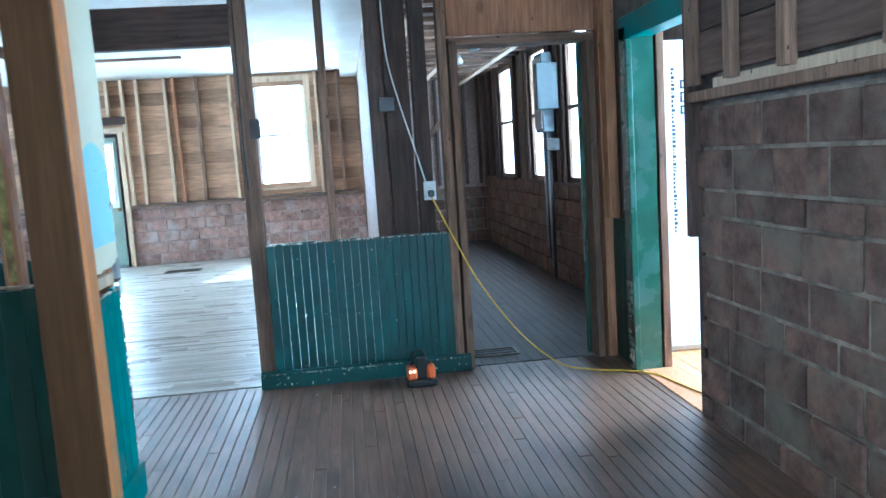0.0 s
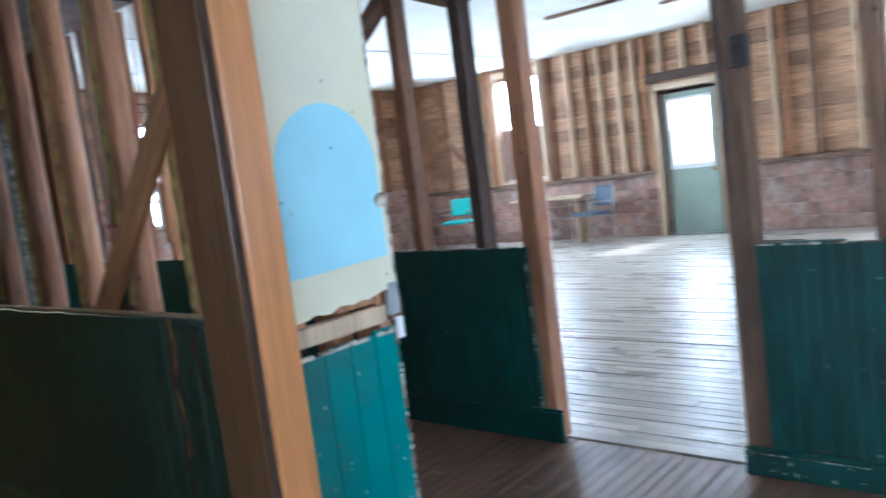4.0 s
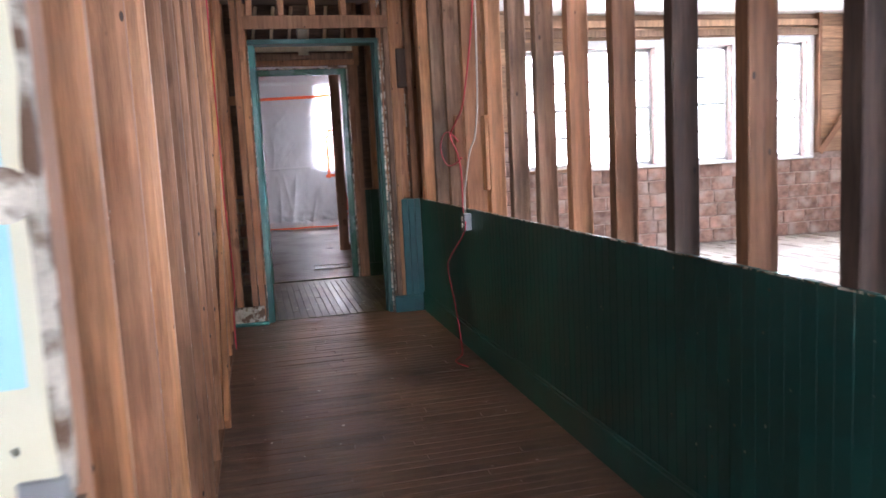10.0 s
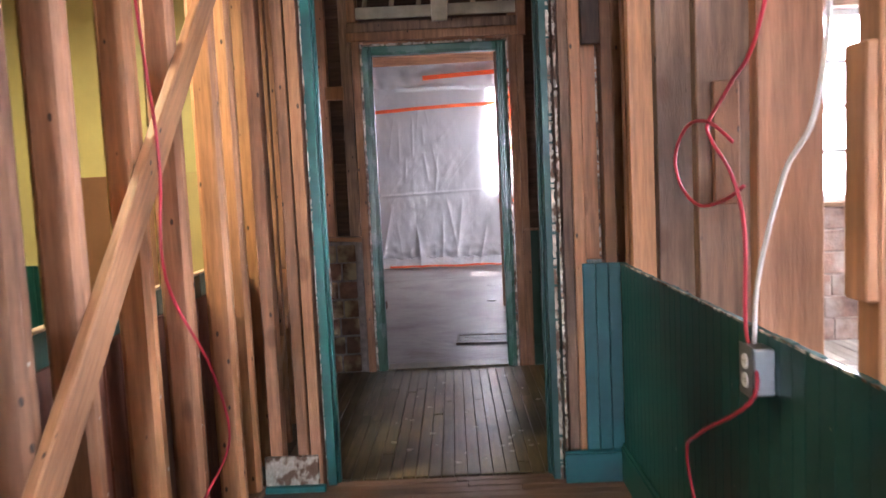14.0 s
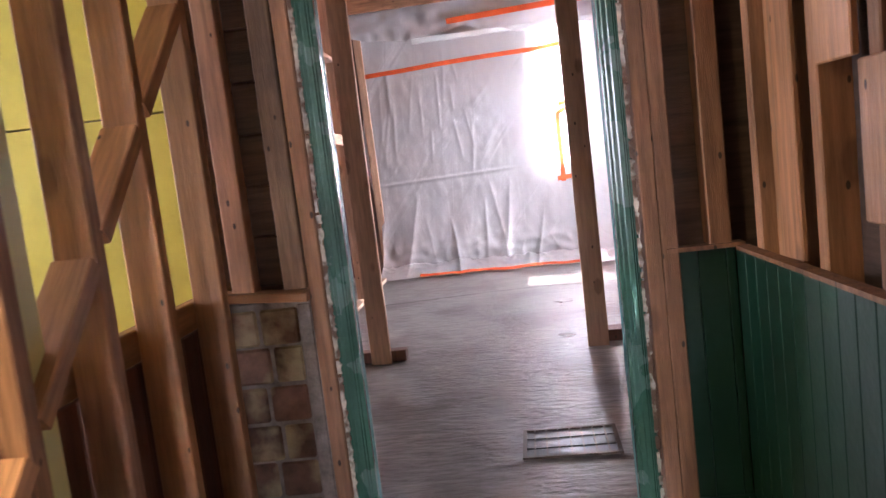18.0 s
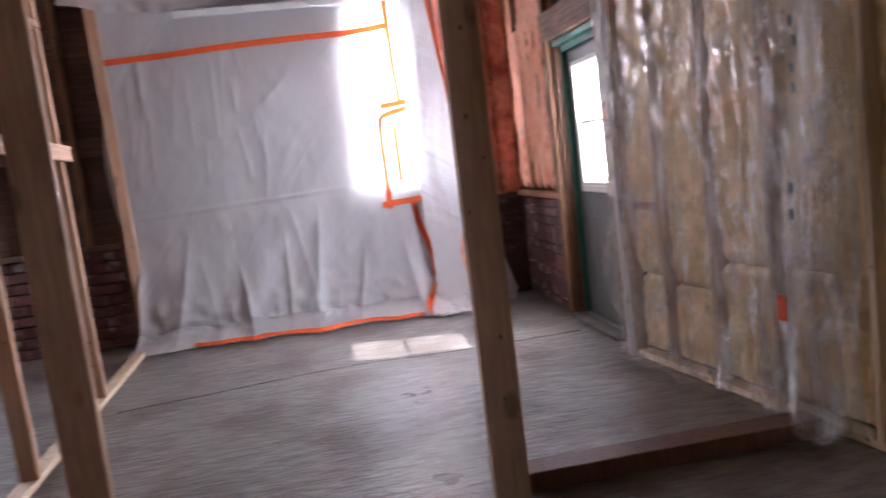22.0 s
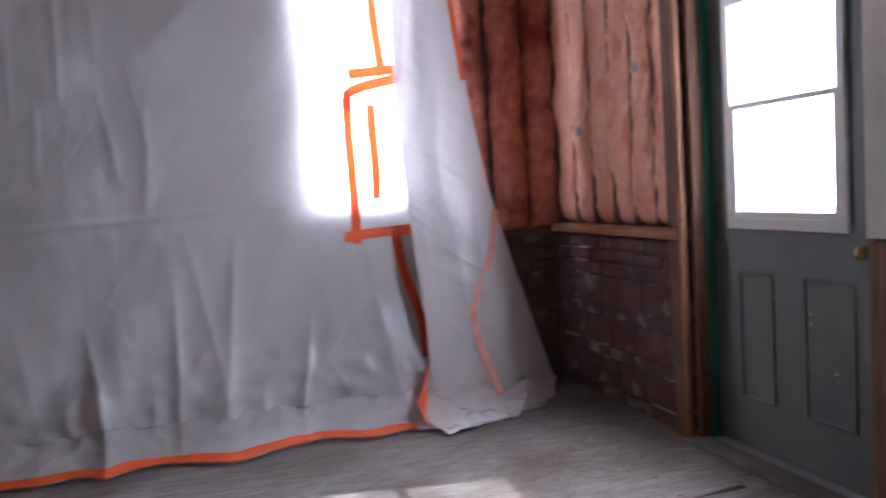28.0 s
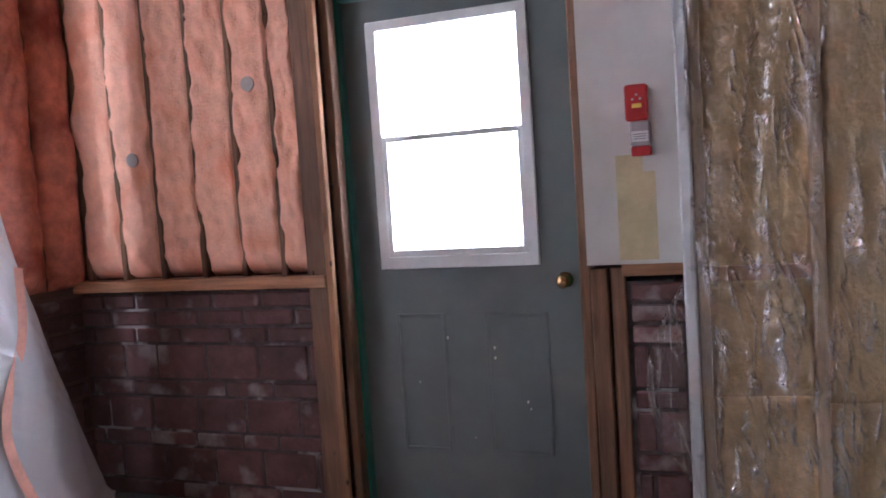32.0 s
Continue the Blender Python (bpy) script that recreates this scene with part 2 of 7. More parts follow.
sheathing = mat("sheathing_board", (0.36, 0.215, 0.125), 0.75, vary=0.2, scale=4, stretch=(0.8, 0.8, 9), random=0.35, stain=(0.14, 0.07, 0.04), stain_at=(0.5, 0.8), bump=0.2)
dark_sheathing = mat("dark_sheathing_board", (0.11, 0.065, 0.045), 0.8, vary=0.25, scale=4, stretch=(0.8, 0.8, 9), random=0.4, bump=0.25)
varnish = mat("varnished_post", (0.56, 0.235, 0.075), 0.36, vary=0.09, scale=5, stretch=(8, 8, 0.5), random=0.1, bump=0.05, coat=0.3)
varnish_brown = mat("brown_varnish", (0.105, 0.052, 0.023), 0.2, vary=0.09, scale=5, stretch=(8, 8, 0.5), bump=0.02, coat=0.6)
green = mat("dark_green_paint", (0.003, 0.050, 0.044), 0.47, vary=0.15, scale=3, bump=0.08, stain=(0.006, 0.075, 0.064), stain_scale=3, random=0.04, coat=0.1)
teal = mat("teal_paint", (0.006, 0.16, 0.155), 0.4, vary=0.12, scale=3, bump=0.1, random=0.1, stain=(0.01, 0.11, 0.1), stain_scale=4)
jamb_teal = mat("worn_teal_jamb", (0.004, 0.10, 0.086), 0.35, vary=0.2, scale=4, bump=0.15, stain=(0.004, 0.075, 0.07), stain_scale=5)
moss = mat("grey_green_paint", (0.006, 0.036, 0.021), 0.38, vary=0.15, scale=3, bump=0.12, random=0.1, stain=(0.012, 0.04, 0.024), stain_scale=2.5)
casing_green = mat("glossy_green_casing", (0.036, 0.105, 0.072), 0.26, vary=0.12, scale=6, bump=0.08, coat=0.25, stain=(0.045, 0.105, 0.082), stain_scale=5)
chipped = mat("chipped_white_paint", (0.50, 0.45, 0.37), 0.8, vary=0.25, scale=18, bump=0.5, stain=(0.13, 0.075, 0.045), stain_scale=16, stain_at=(0.47, 0.56))
cream = mat("cream_board", (0.74, 0.69, 0.50), 0.38, vary=0.04, scale=3, bump=0.05, stain=(0.70, 0.66, 0.50), stain_scale=3)
sky_blue = mat("pale_blue_paint", (0.40, 0.69, 0.79), 0.30, vary=0.03, scale=3, bump=0.05)
yellow_wall = mat("yellow_paint", (0.62, 0.55, 0.22), 0.5, vary=0.05, scale=2, bump=0.05, stain=(0.52, 0.45, 0.2), stain_scale=1.2)
plaster = mat("white_plaster", (0.80, 0.79, 0.74), 0.8, vary=0.04, scale=2, bump=0.06, stain=(0.68, 0.64, 0.56), stain_scale=0.8)
hall_floor = mat("worn_varnished_board", (0.14, 0.08, 0.053), 0.40, vary=0.22, scale=4, stretch=(0.7, 9, 9), random=0.06, bump=0.14, coat=0.0, stain=(0.085, 0.05, 0.036), stain_scale=2.2, stain_at=(0.5, 0.72))
south_floor = mat("dusty_dark_board", (0.055, 0.039, 0.032), 0.65, vary=0.2, scale=4, stretch=(0.7, 9, 9), random=0.15, bump=0.12, stain=(0.08, 0.066, 0.056), stain_scale=1.4)
pale_floor = mat("scuffed_grey_board", (0.43, 0.385, 0.33), 0.3, vary=0.15, scale=4, stretch=(9, 0.7, 9), random=0.16, bump=0.12, stain=(0.27, 0.22, 0.17), stain_scale=1.0)
ochre_floor = mat("ochre_board", (0.125, 0.1, 0.052), 0.36, vary=0.34, scale=4, stretch=(9, 0.7, 9), random=0.07, bump=0.1, stain=(0.06, 0.045, 0.028), stain_scale=2.0, stain_at=(0.46, 0.66))
ply_floor = mat("grey_scuffed_plywood", (0.205, 0.183, 0.167), 0.34, vary=0.28, scale=7.0, stretch=(0.8, 2.4, 1), bump=0.8, stain=(0.085, 0.062, 0.048), stain_scale=1.5, stain_at=(0.5, 0.72), fine=14)
tile_red = mat("hollow_clay_tile", (0.30, 0.175, 0.135), 0.88, vary=0.25, scale=9, random=0.3, bump=0.5, stain=(0.48, 0.40, 0.35), stain_scale=4, stain_at=(0.48, 0.75))
tile_old = mat("dusty_clay_tile", (0.14, 0.078, 0.055), 0.85, vary=0.32, scale=8, random=0.25, bump=0.9, stain=(0.21, 0.17, 0.125), stain_scale=3.5, stain_at=(0.48, 0.75))
brick_dark = mat("purple_brown_brick", (0.125, 0.055, 0.050), 0.72, vary=0.2, scale=9, random=0.22, bump=0.4, stain=(0.36, 0.31, 0.29), stain_scale=5, stain_at=(0.58, 0.74))
brick_tan = mat("smeared_tan_brick", (0.16, 0.085, 0.055), 0.85, vary=0.3, scale=9, random=0.35, bump=0.6, stain=(0.42, 0.34, 0.20), stain_scale=5, stain_at=(0.48, 0.62))
red_board = mat("red_brown_board", (0.115, 0.036, 0.018), 0.6, vary=0.2, scale=4, stretch=(9, 9, 0.7), random=0.3, bump=0.15)
mortar = mat("grey_mortar", (0.25, 0.215, 0.19), 0.95, vary=0.2, scale=20, bump=0.5)
mortar_old = mat("dirty_mortar", (0.17, 0.14, 0.12), 0.95, vary=0.2, scale=20, bump=0.5)
mortar_dark = mat("sooty_mortar", (0.085, 0.062, 0.058), 0.95, vary=0.25, scale=14, bump=0.5, stain=(0.40, 0.36, 0.34), stain_scale=4.5, stain_at=(0.56, 0.64))
mortar_pink = mat("pink_mortar", (0.36, 0.27, 0.23), 0.95, vary=0.2, scale=20, bump=0.5)
white_frame = mat("white_vinyl", (0.75, 0.75, 0.74), 0.35, vary=0.03, bump=0.02)
door_grey = mat("grey_door_paint", (0.165, 0.185, 0.175), 0.42, vary=0.06, scale=3, bump=0.04, stain=(0.13, 0.15, 0.145), stain_scale=2)
door_sage = mat("sage_door_paint", (0.30, 0.36, 0.30), 0.45, vary=0.06, scale=3, bump=0.04)
frame_green = mat("green_door_frame", (0.02, 0.16, 0.115), 0.4, vary=0.1, scale=4, bump=0.08)
brass = mat("worn_brass", (0.62, 0.42, 0.2), 0.25, metal=1.0, vary=0.05, bump=0.03)
steel = mat("galvanised_steel", (0.45, 0.47, 0.48), 0.4, metal=0.9, vary=0.1, bump=0.05)
iron = mat("dark_iron", (0.06, 0.055, 0.05), 0.5, metal=0.6, vary=0.2, bump=0.1)
board_brown = mat("brown_hardboard", (0.20, 0.095, 0.045), 0.5, vary=0.08, scale=4, bump=0.05)
board_cream = mat("cream_panel", (0.47, 0.38, 0.15), 0.5, vary=0.06, scale=4, bump=0.05)
plain_wall = mat("grimy_wall", (0.42, 0.40, 0.34), 0.8, vary=0.08, scale=2, bump=0.08, stain=(0.3, 0.26, 0.2))
earth = mat("dry_grass", (0.10, 0.11, 0.05), 0.95, vary=0.25, scale=3, bump=0.4)
red_paint = mat("red_plastic", (0.45, 0.02, 0.02), 0.35, vary=0.04, bump=0.02)
white_plastic = mat("white_plastic", (0.72, 0.72, 0.70), 0.4, vary=0.03, bump=0.02)
black = mat("black_plastic", (0.02, 0.02, 0.02), 0.4, vary=0.1, bump=0.03)
orange = mat("orange_plastic", (0.70, 0.14, 0.03), 0.35, vary=0.05, bump=0.02)
orange_tape = mat("orange_tape", (0.85, 0.13, 0.03), 0.5, vary=0.08, scale=10, bump=0.1)
tape_nodes = orange_tape.node_tree.nodes
tape_light, tape_mix = tape_nodes.new("ShaderNodeBsdfTranslucent"), tape_nodes.new("ShaderNodeMixShader")
tape_light.inputs[0].default_value, tape_mix.inputs[0].default_value = (0.75, 0.09, 0.01, 1), 0.22
for k, out in ((1, tape_nodes["Principled BSDF"].outputs[0]), (2, tape_light.outputs[0])):
    orange_tape.node_tree.links.new(out, tape_mix.inputs[k])
orange_tape.node_tree.links.new(tape_mix.outputs[0], tape_nodes["Material Output"].inputs["Surface"])
red_cable = mat("red_cable", (0.50, 0.03, 0.05), 0.4, vary=0.05, bump=0.02)
white_cable = mat("white_cable", (0.68, 0.66, 0.60), 0.45, vary=0.05, bump=0.02)
yellow_cable = mat("yellow_cable", (0.70, 0.42, 0.04), 0.4, vary=0.05, bump=0.02)


def glass_mat():
    m = bpy.data.materials.new("clear_glass")
    m.use_nodes = True
    b = m.node_tree.nodes["Principled BSDF"]
    b.inputs["Transmission Weight"].default_value, b.inputs["Roughness"].default_value, b.inputs["IOR"].default_value = 1.0, 0.02, 1.45
    return m


glass = glass_mat()


def ragged(axis, d, a, b, mid, half, seed, gaps=0.15, thick=0.004):
    """A strip of flaking paint: along z (axis "zx", "zy") or along x or y, with torn edges and gaps; d is its plane."""
    rng = random.Random(seed)
    bm = bmesh.new()
    def put(u, w, out):
        return {"zx": (mid + w, d + out, u), "zy": (d + out, mid + w, u), "x": (u, d + out, mid + w), "y": (d + out, u, mid + w)}[axis]
    u, prev = a, None
    while u < b:
        w0, w1 = -half * rng.uniform(0.75, 1.0), half * rng.uniform(0.0, 1.0)
        row = [bm.verts.new(put(u, w0, 0)), bm.verts.new(put(u, w1, 0)), bm.verts.new(put(u, w1, thick)), bm.verts.new(put(u, w0, thick))]
        if prev and rng.random() > gaps:
            for k in range(4):
                bm.faces.new((prev[k], prev[(k + 1) % 4], row[(k + 1) % 4], row[k]))
        prev = row
        u += rng.uniform(0.003, 0.016)
    bmesh.ops.recalc_face_normals(bm, faces=bm.faces)
    return bm

# ---- the large structure ----
rnd = random.Random(7)
HIGH = 2.92     # ceiling of the large room
XE, YN = 7.68, 9.0
solid("ground", boxes((-300, 300, -300, 300, -0.62, -0.6)), earth, "dry grass outside the building", "ground", "structure")

# floors: a sub-floor each, with the boards laid on it
SUB = -0.03


def floor_base(name, x0, x1, y0, y1, material, label):
    return solid(name, boxes((x0, x1, y0, y1, -0.25, SUB)), material, label, "floor", "structure")


floor_hall = floor_base("floor_hall", -7.2, 0.06, -2.3, 6.6, dark_wood, "dark worn strip floor of the hall and corridor")
floor_big = floor_base("floor_big_room", 0.06, 7.9, -0.5, 8.69, dark_wood, "pale scuffed strip floor of the large room")
solid("floor_big_room_edge", boxes((1.62, 7.9, 8.69, 9.2, -0.25, SUB)), dark_wood, "sub-floor under the window wall", "floor", "structure")
floor_south = floor_base("floor_south_room", 0.06, 7.9, -2.8, -0.5, dark_wood, "dark dusty boards of the long narrow room")
floor_entry = floor_base("floor_entry", -7.2, 0.06, -4.6, -2.3, dark_wood, "orange-brown boards of the entry room")
floor_yellow = floor_base("floor_yellow_hall", -3.3, -1.7, 6.61, 7.61, dark_wood, "ochre boards of the yellow hall")
floor_vest = floor_base("floor_vestibule", -1.66, 0.3, 6.6, 8.7, dark_wood, "ochre boards of the vestibule with paint flakes")
floor_last = solid("floor_plywood", boxes((-6.6, 1.61, 8.7, 16.2, -0.25, -0.004)), ply_floor, "grey scuffed plywood floor with dark stains", "floor", "structure")


def boards_x(parent, x0, x1, y0, y1, wide, material, lengths=(1.6, 3.2), keep=None):
    """Strip boards that run along x."""
    y = y0
    while y < y1 - 0.01:
        w = min(wide, y1 - y)
        x = x0 - rnd.uniform(0, 1.2)
        while x < x1 - 0.02:
            e = min(x1, x + round(rnd.uniform(*lengths), 1))
            s = max(x0, x)
            if x1 - e < 0.3:
                e = x1
            up = rnd.choice((-0.001, 0.0, 0.0, 0.001))
            if e - s > 0.02:
                block("board", s, e - 0.001, y + 0.0012, y + w - 0.0012, SUB, 0.0 + up, material, parent, 0.0018)
            x = e
        y += wide


def boards_y(parent, x0, x1, y0, y1, wide, material, lengths=(2.0, 4.0)):
    """Strip boards that run along y."""
    x = x0
    while x < x1 - 0.01:
        w = min(wide, x1 - x)
        y = y0 - rnd.uniform(0, 1.5)
        while y < y1 - 0.02:
            e = min(y1, y + round(rnd.uniform(*lengths), 1))
            s = max(y0, y)
            if y1 - e < 0.3:
                e = y1
            up = rnd.choice((-0.0015, 0.0, 0.0, 0.0015))
            if e - s > 0.02:
                block("board", x + 0.0012, x + w - 0.0012, s, e - 0.001, SUB, 0.0 + up, material, parent, 0.0018)
            y = e
        x += wide


# ceilings
solid("ceiling_large_room", boxes((-7.2, 7.9, -2.3, 6.5, HIGH, HIGH + 0.1), (0.0, 1.6, 6.5, 8.74, HIGH, HIGH + 0.1), (1.6, 7.9, 6.5, 9.2, HIGH, HIGH + 0.1)), plaster, "white painted ceiling with faint joints", "ceiling", "structure")
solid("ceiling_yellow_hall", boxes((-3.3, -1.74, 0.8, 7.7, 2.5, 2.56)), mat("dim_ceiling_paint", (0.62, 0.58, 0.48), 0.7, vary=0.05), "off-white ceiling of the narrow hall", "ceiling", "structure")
solid("ceiling_vestibule", boxes((-4.6, 0.3, 6.5, 8.7, 3.0, 3.1), (-1.66, 0.0, 4.5, 6.5, 2.86, 2.9)), dark_sheathing, "dark boards above the vestibule", "ceiling", "structure")
solid("ceiling_last_room", boxes((-6.6, 2.0, 8.7, 16.2, 3.35, 3.45)), dark_sheathing, "dark roof boards above open joists", "ceiling", "structure")
solid("ceiling_south_room", boxes((0.06, 7.9, -2.7, -0.3, 2.80, 2.9), (-7.2, 0.06, -4.8, -2.2, 2.9, 3.0)), plaster, "pale boards above open joists", "ceiling", "structure")


def wall_with_holes(name, axis, at, thick, lo, hi, z0, z1, holes, material, label):
    """A wall across an axis with openings (lo, hi, z0, z1) that go through it."""
    rows = []
    s = lo
    for a, b, c, d in sorted(holes):
        if a > s:
            rows.append((s, a, z0, z1))
        if c > z0:
            rows.append((a, b, z0, c))
        if d < z1:
            rows.append((a, b, d, z1))
        s = b
    if s < hi:
        rows.append((s, hi, z0, z1))
    bm = bmesh.new()
    for a, b, c, d in rows:
        if axis == "x":
            box(bm, at, at + thick, a, b, c, d)
        else:
            box(bm, a, b, at, at + thick, c, d)
    return solid(name, bm, material, label, "wall", "structure")


# outer walls
wall_with_holes("wall_east", "x", XE + 0.02, 0.25, -2.9, 9.25, -0.6, 3.0, [(0.29, 1.1, 1.1, 2.78), (3.27, 4.03, 0.0, 2.05), (6.1, 6.95, 1.02, 2.76)], mortar_pink, "outer east wall of the large room")
wall_with_holes("wall_north", "y", YN + 0.02, 0.25, 1.57, 7.95, -0.6, 3.0, [(1.62, 2.55, 1.06, 2.5), (2.72, 3.65, 1.06, 2.52), (3.82, 4.75, 1.06, 2.54), (4.92, 5.88, 1.06, 2.57)], mortar_pink, "outer north wall with a row of windows")
wall_with_holes("wall_south", "y", -2.66, 0.055, 0.0, 7.95, -0.6, 3.0, [(2.0, 2.85, 1.08, 2.62), (3.5, 4.4, 1.08, 2.62), (5.3, 6.3, 1.08, 2.62)], mortar_old, "outer south wall of the long narrow room")
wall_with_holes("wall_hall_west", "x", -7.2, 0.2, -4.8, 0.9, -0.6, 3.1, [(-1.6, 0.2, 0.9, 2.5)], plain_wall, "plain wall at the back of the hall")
wall_with_holes("wall_hall_south", "y", -2.26, 0.18, -7.2, 0.16, -0.6, 3.1, [(-6.4, -4.7, 0.9, 2.4), (-1.28, -0.36, 0.0, 2.12)], mortar_old, "rough clay tile wall of the hall")
solid("wall_entry", boxes((-7.2, 0.2, -4.8, -4.6, -0.6, 1.0), (-7.2, 0.2, -4.8, -4.6, 2.3, 3.0), (-7.2, -1.6, -4.8, -4.6, 1.0, 2.3), (-0.1, 0.2, -4.8, -4.6, 1.0, 2.3), (0.0, 0.2, -4.6, -2.85, -0.6, 3.0)), plaster, "white wall of the entry room", "wall", "structure")
solid("wall_hall_north", boxes((-7.2, -3.32, 0.72, 0.9, -0.6, 3.0)), plaster, "white wall of the hall", "wall", "structure")
wall_with_holes("wall_yellow_west", "x", -3.42, 0.12, 0.9, 7.7, -0.6, 3.0, [(4.9, 5.7, 0.0, 2.05)], dark_sheathing, "dark boards behind the open studs of the yellow hall")
solid("wall_yellow_end", boxes((-3.4, -1.66, 7.5, 7.62, -0.6, 3.0)), yellow_wall, "yellow painted end wall", "wall", "structure")
solid("wall_beyond_studs", boxes((-5.2, -3.42, 0.9, 1.0, -0.6, 3.0), (-5.2, -5.1, 0.9, 7.7, -0.6, 3.0), (-5.2, -3.4, 7.6, 7.7, -0.6, 3.0), (-5.2, -3.4, 0.9, 7.7, 2.9, 3.0)), yellow_wall, "yellow wall of a side room", "wall", "structure")
closet_yellow = mat("lemon_paint", (0.66, 0.56, 0.10), 0.5, vary=0.08, scale=3, bump=0.1, stain=(0.5, 0.42, 0.08), stain_scale=3)
# unseen wall, its opening added to let light onto the closet's yellow boards
wall_with_holes("wall_closet_west", "x", -4.6, 0.1, 7.62, 8.7, -0.1, 3.0, [(7.75, 8.5, 1.0, 2.3)], yellow_wall, "unseen yellow wall with an opening added to light the closet")
solid("wall_closet_north", boxes((-4.5, -1.70, 8.655, 8.695, 0.0, 1.612), (-4.5, -1.70, 8.66, 8.695, 1.62, 3.0)), closet_yellow, "yellow painted boards with an open seam behind the studs", "wall", "structure")
solid("wall_closet_south", boxes((-4.5, -3.4, 7.62, 7.7, -0.1, 3.0)), yellow_wall, "yellow painted closet wall", "wall", "structure")
solid("floor_closet", boxes((-4.5, -1.7, 7.62, 8.7, -0.25, -0.005)), dark_wood, "dark boards of the side closet", "floor", "structure")
solid("wall_vestibule_east", boxes((0.28, 0.4, 6.5, 8.7, -0.1, 3.1)), dark_sheathing, "dark boards behind the studs", "wall", "structure")
solid("wall_boards_north_of_corridor", boxes((0.12, 0.16, 6.46, 8.7, 0.0, 2.95)), dark_sheathing, "dark boards between vestibule and window wall", "wall", "structure")
solid("wall_dividing", boxes((0.16, XE, -0.62, -0.56, 0.0, 3.0)), dark_sheathing, "dark board wall beside the large room", "wall", "structure")
# the old outer wall between vestibule and last room
solid("wall_old_outer", boxes((-6.6, -1.42, 8.70, 8.78, -0.1, 3.4), (-0.18, 1.61, 8.70, 8.78, -0.1, 3.4), (-1.42, -0.18, 8.70, 8.78, 2.42, 3.4)), dark_sheathing, "dark boards of the former outer wall", "wall", "structure")
solid("wall_last_southeast", boxes((1.60, 1.615, 9.27, 12.98, -0.6, 3.4), (1.14, 1.8, 12.98, 13.05, -0.6, 3.4), (1.57, 1.61, 8.78, 9.02, -0.6, 3.4)), dark_sheathing, "outer wall behind the insulation", "wall", "structure")
wall_with_holes("wall_last_east", "x", 1.22, 0.08, 13.05, 16.2, -0.6, 3.4, [(13.42, 14.34, 0.0, 2.08)], dark_sheathing, "outer east wall of the last room")
wall_with_holes("wall_last_north", "y", 15.69, 0.2, -2.62, 1.42, -0.6, 3.4, [(-0.36, 0.15, 1.18, 2.75)], dark_sheathing, "outer north wall of the last room")
wall_with_holes("wall_side_north", "y", 15.92, 0.2, -6.6, -2.62, -0.6, 3.4, [(-6.15, -5.2, 1.08, 2.76)], dark_sheathing, "outer north wall of the side room")
solid("wall_last_west", boxes((-6.7, -6.5, 8.8, 16.2, -0.6, 3.4)), dark_sheathing, "outer west wall of the last room", "wall", "structure")

WINDOWS = [
    ("e_1", (XE + 0.24, 0.695, 1.94), (-1, 0, 0), 0.81, 1.68), ("e_2", (XE + 0.24, 6.52, 2.33), (-1, 0, 0), 0.85, 0.86), ("e_d", (XE + 0.24, 3.62, 1.45), (-1, 0, 0), 0.62, 0.98),
    ("n_1", (2.085, YN + 0.24, 1.82), (0, -1, 0), 0.93, 1.4), ("n_2", (3.185, YN + 0.24, 1.83), (0, -1, 0), 0.93, 1.42),
    ("n_3", (4.285, YN + 0.24, 1.84), (0, -1, 0), 0.93, 1.44), ("n_4", (5.385, YN + 0.24, 1.85), (0, -1, 0), 0.93, 1.46),
    ("s_1", (2.42, -2.64, 1.85), (0, 1, 0), 0.85, 1.54), ("s_2", (3.95, -2.64, 1.85), (0, 1, 0), 0.9, 1.54), ("s_3", (5.8, -2.64, 1.85), (0, 1, 0), 1.0, 1.54),
    # w_1 and h_s are unseen windows, added to light the hall from behind
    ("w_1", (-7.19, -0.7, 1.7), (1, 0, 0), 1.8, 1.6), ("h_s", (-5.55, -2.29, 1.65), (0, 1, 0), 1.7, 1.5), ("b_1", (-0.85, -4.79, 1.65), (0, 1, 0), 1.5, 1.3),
    # c_w lights the closet through an added, unseen opening
    ("l_n", (-0.105, 15.76, 1.965), (0, -1, 0), 0.49, 1.55), ("l_w", (-5.675, 16.1, 1.92), (0, -1, 0), 0.95, 1.68), ("c_w", (-4.56, 8.125, 1.65), (1, 0, 0), 0.75, 1.3), ("l_d", (1.33, 13.905, 1.5), (-1, 0, 0), 0.56, 0.86),
]
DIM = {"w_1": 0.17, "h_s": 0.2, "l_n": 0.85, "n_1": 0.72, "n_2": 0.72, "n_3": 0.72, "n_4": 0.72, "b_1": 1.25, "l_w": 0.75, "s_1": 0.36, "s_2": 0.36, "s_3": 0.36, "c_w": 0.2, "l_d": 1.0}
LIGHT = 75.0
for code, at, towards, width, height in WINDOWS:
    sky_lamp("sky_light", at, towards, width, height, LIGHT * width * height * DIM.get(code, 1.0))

# ---- partition between hall and large room ----
def bead_boards(parent, axis, at, thick, lo, hi, z0, z1, material, wide=0.09, ragged=0.0, soft=0.0028, gap=0.0012):
    """Upright beaded boards, side by side, each with its groove."""
    s = lo
    while s < hi - 0.005:
        e = min(hi, s + wide)
        if hi - e < 0.02:
            e = hi
        top = round(z1 - rnd.random() * ragged, 3)
        if axis == "x":
            block("board", at, at + thick, s + gap, e - gap, z0, top, material, parent, soft)
        else:
            block("board", s + gap, e - gap, at, at + thick, z0, top, material, parent, soft)
        s = e


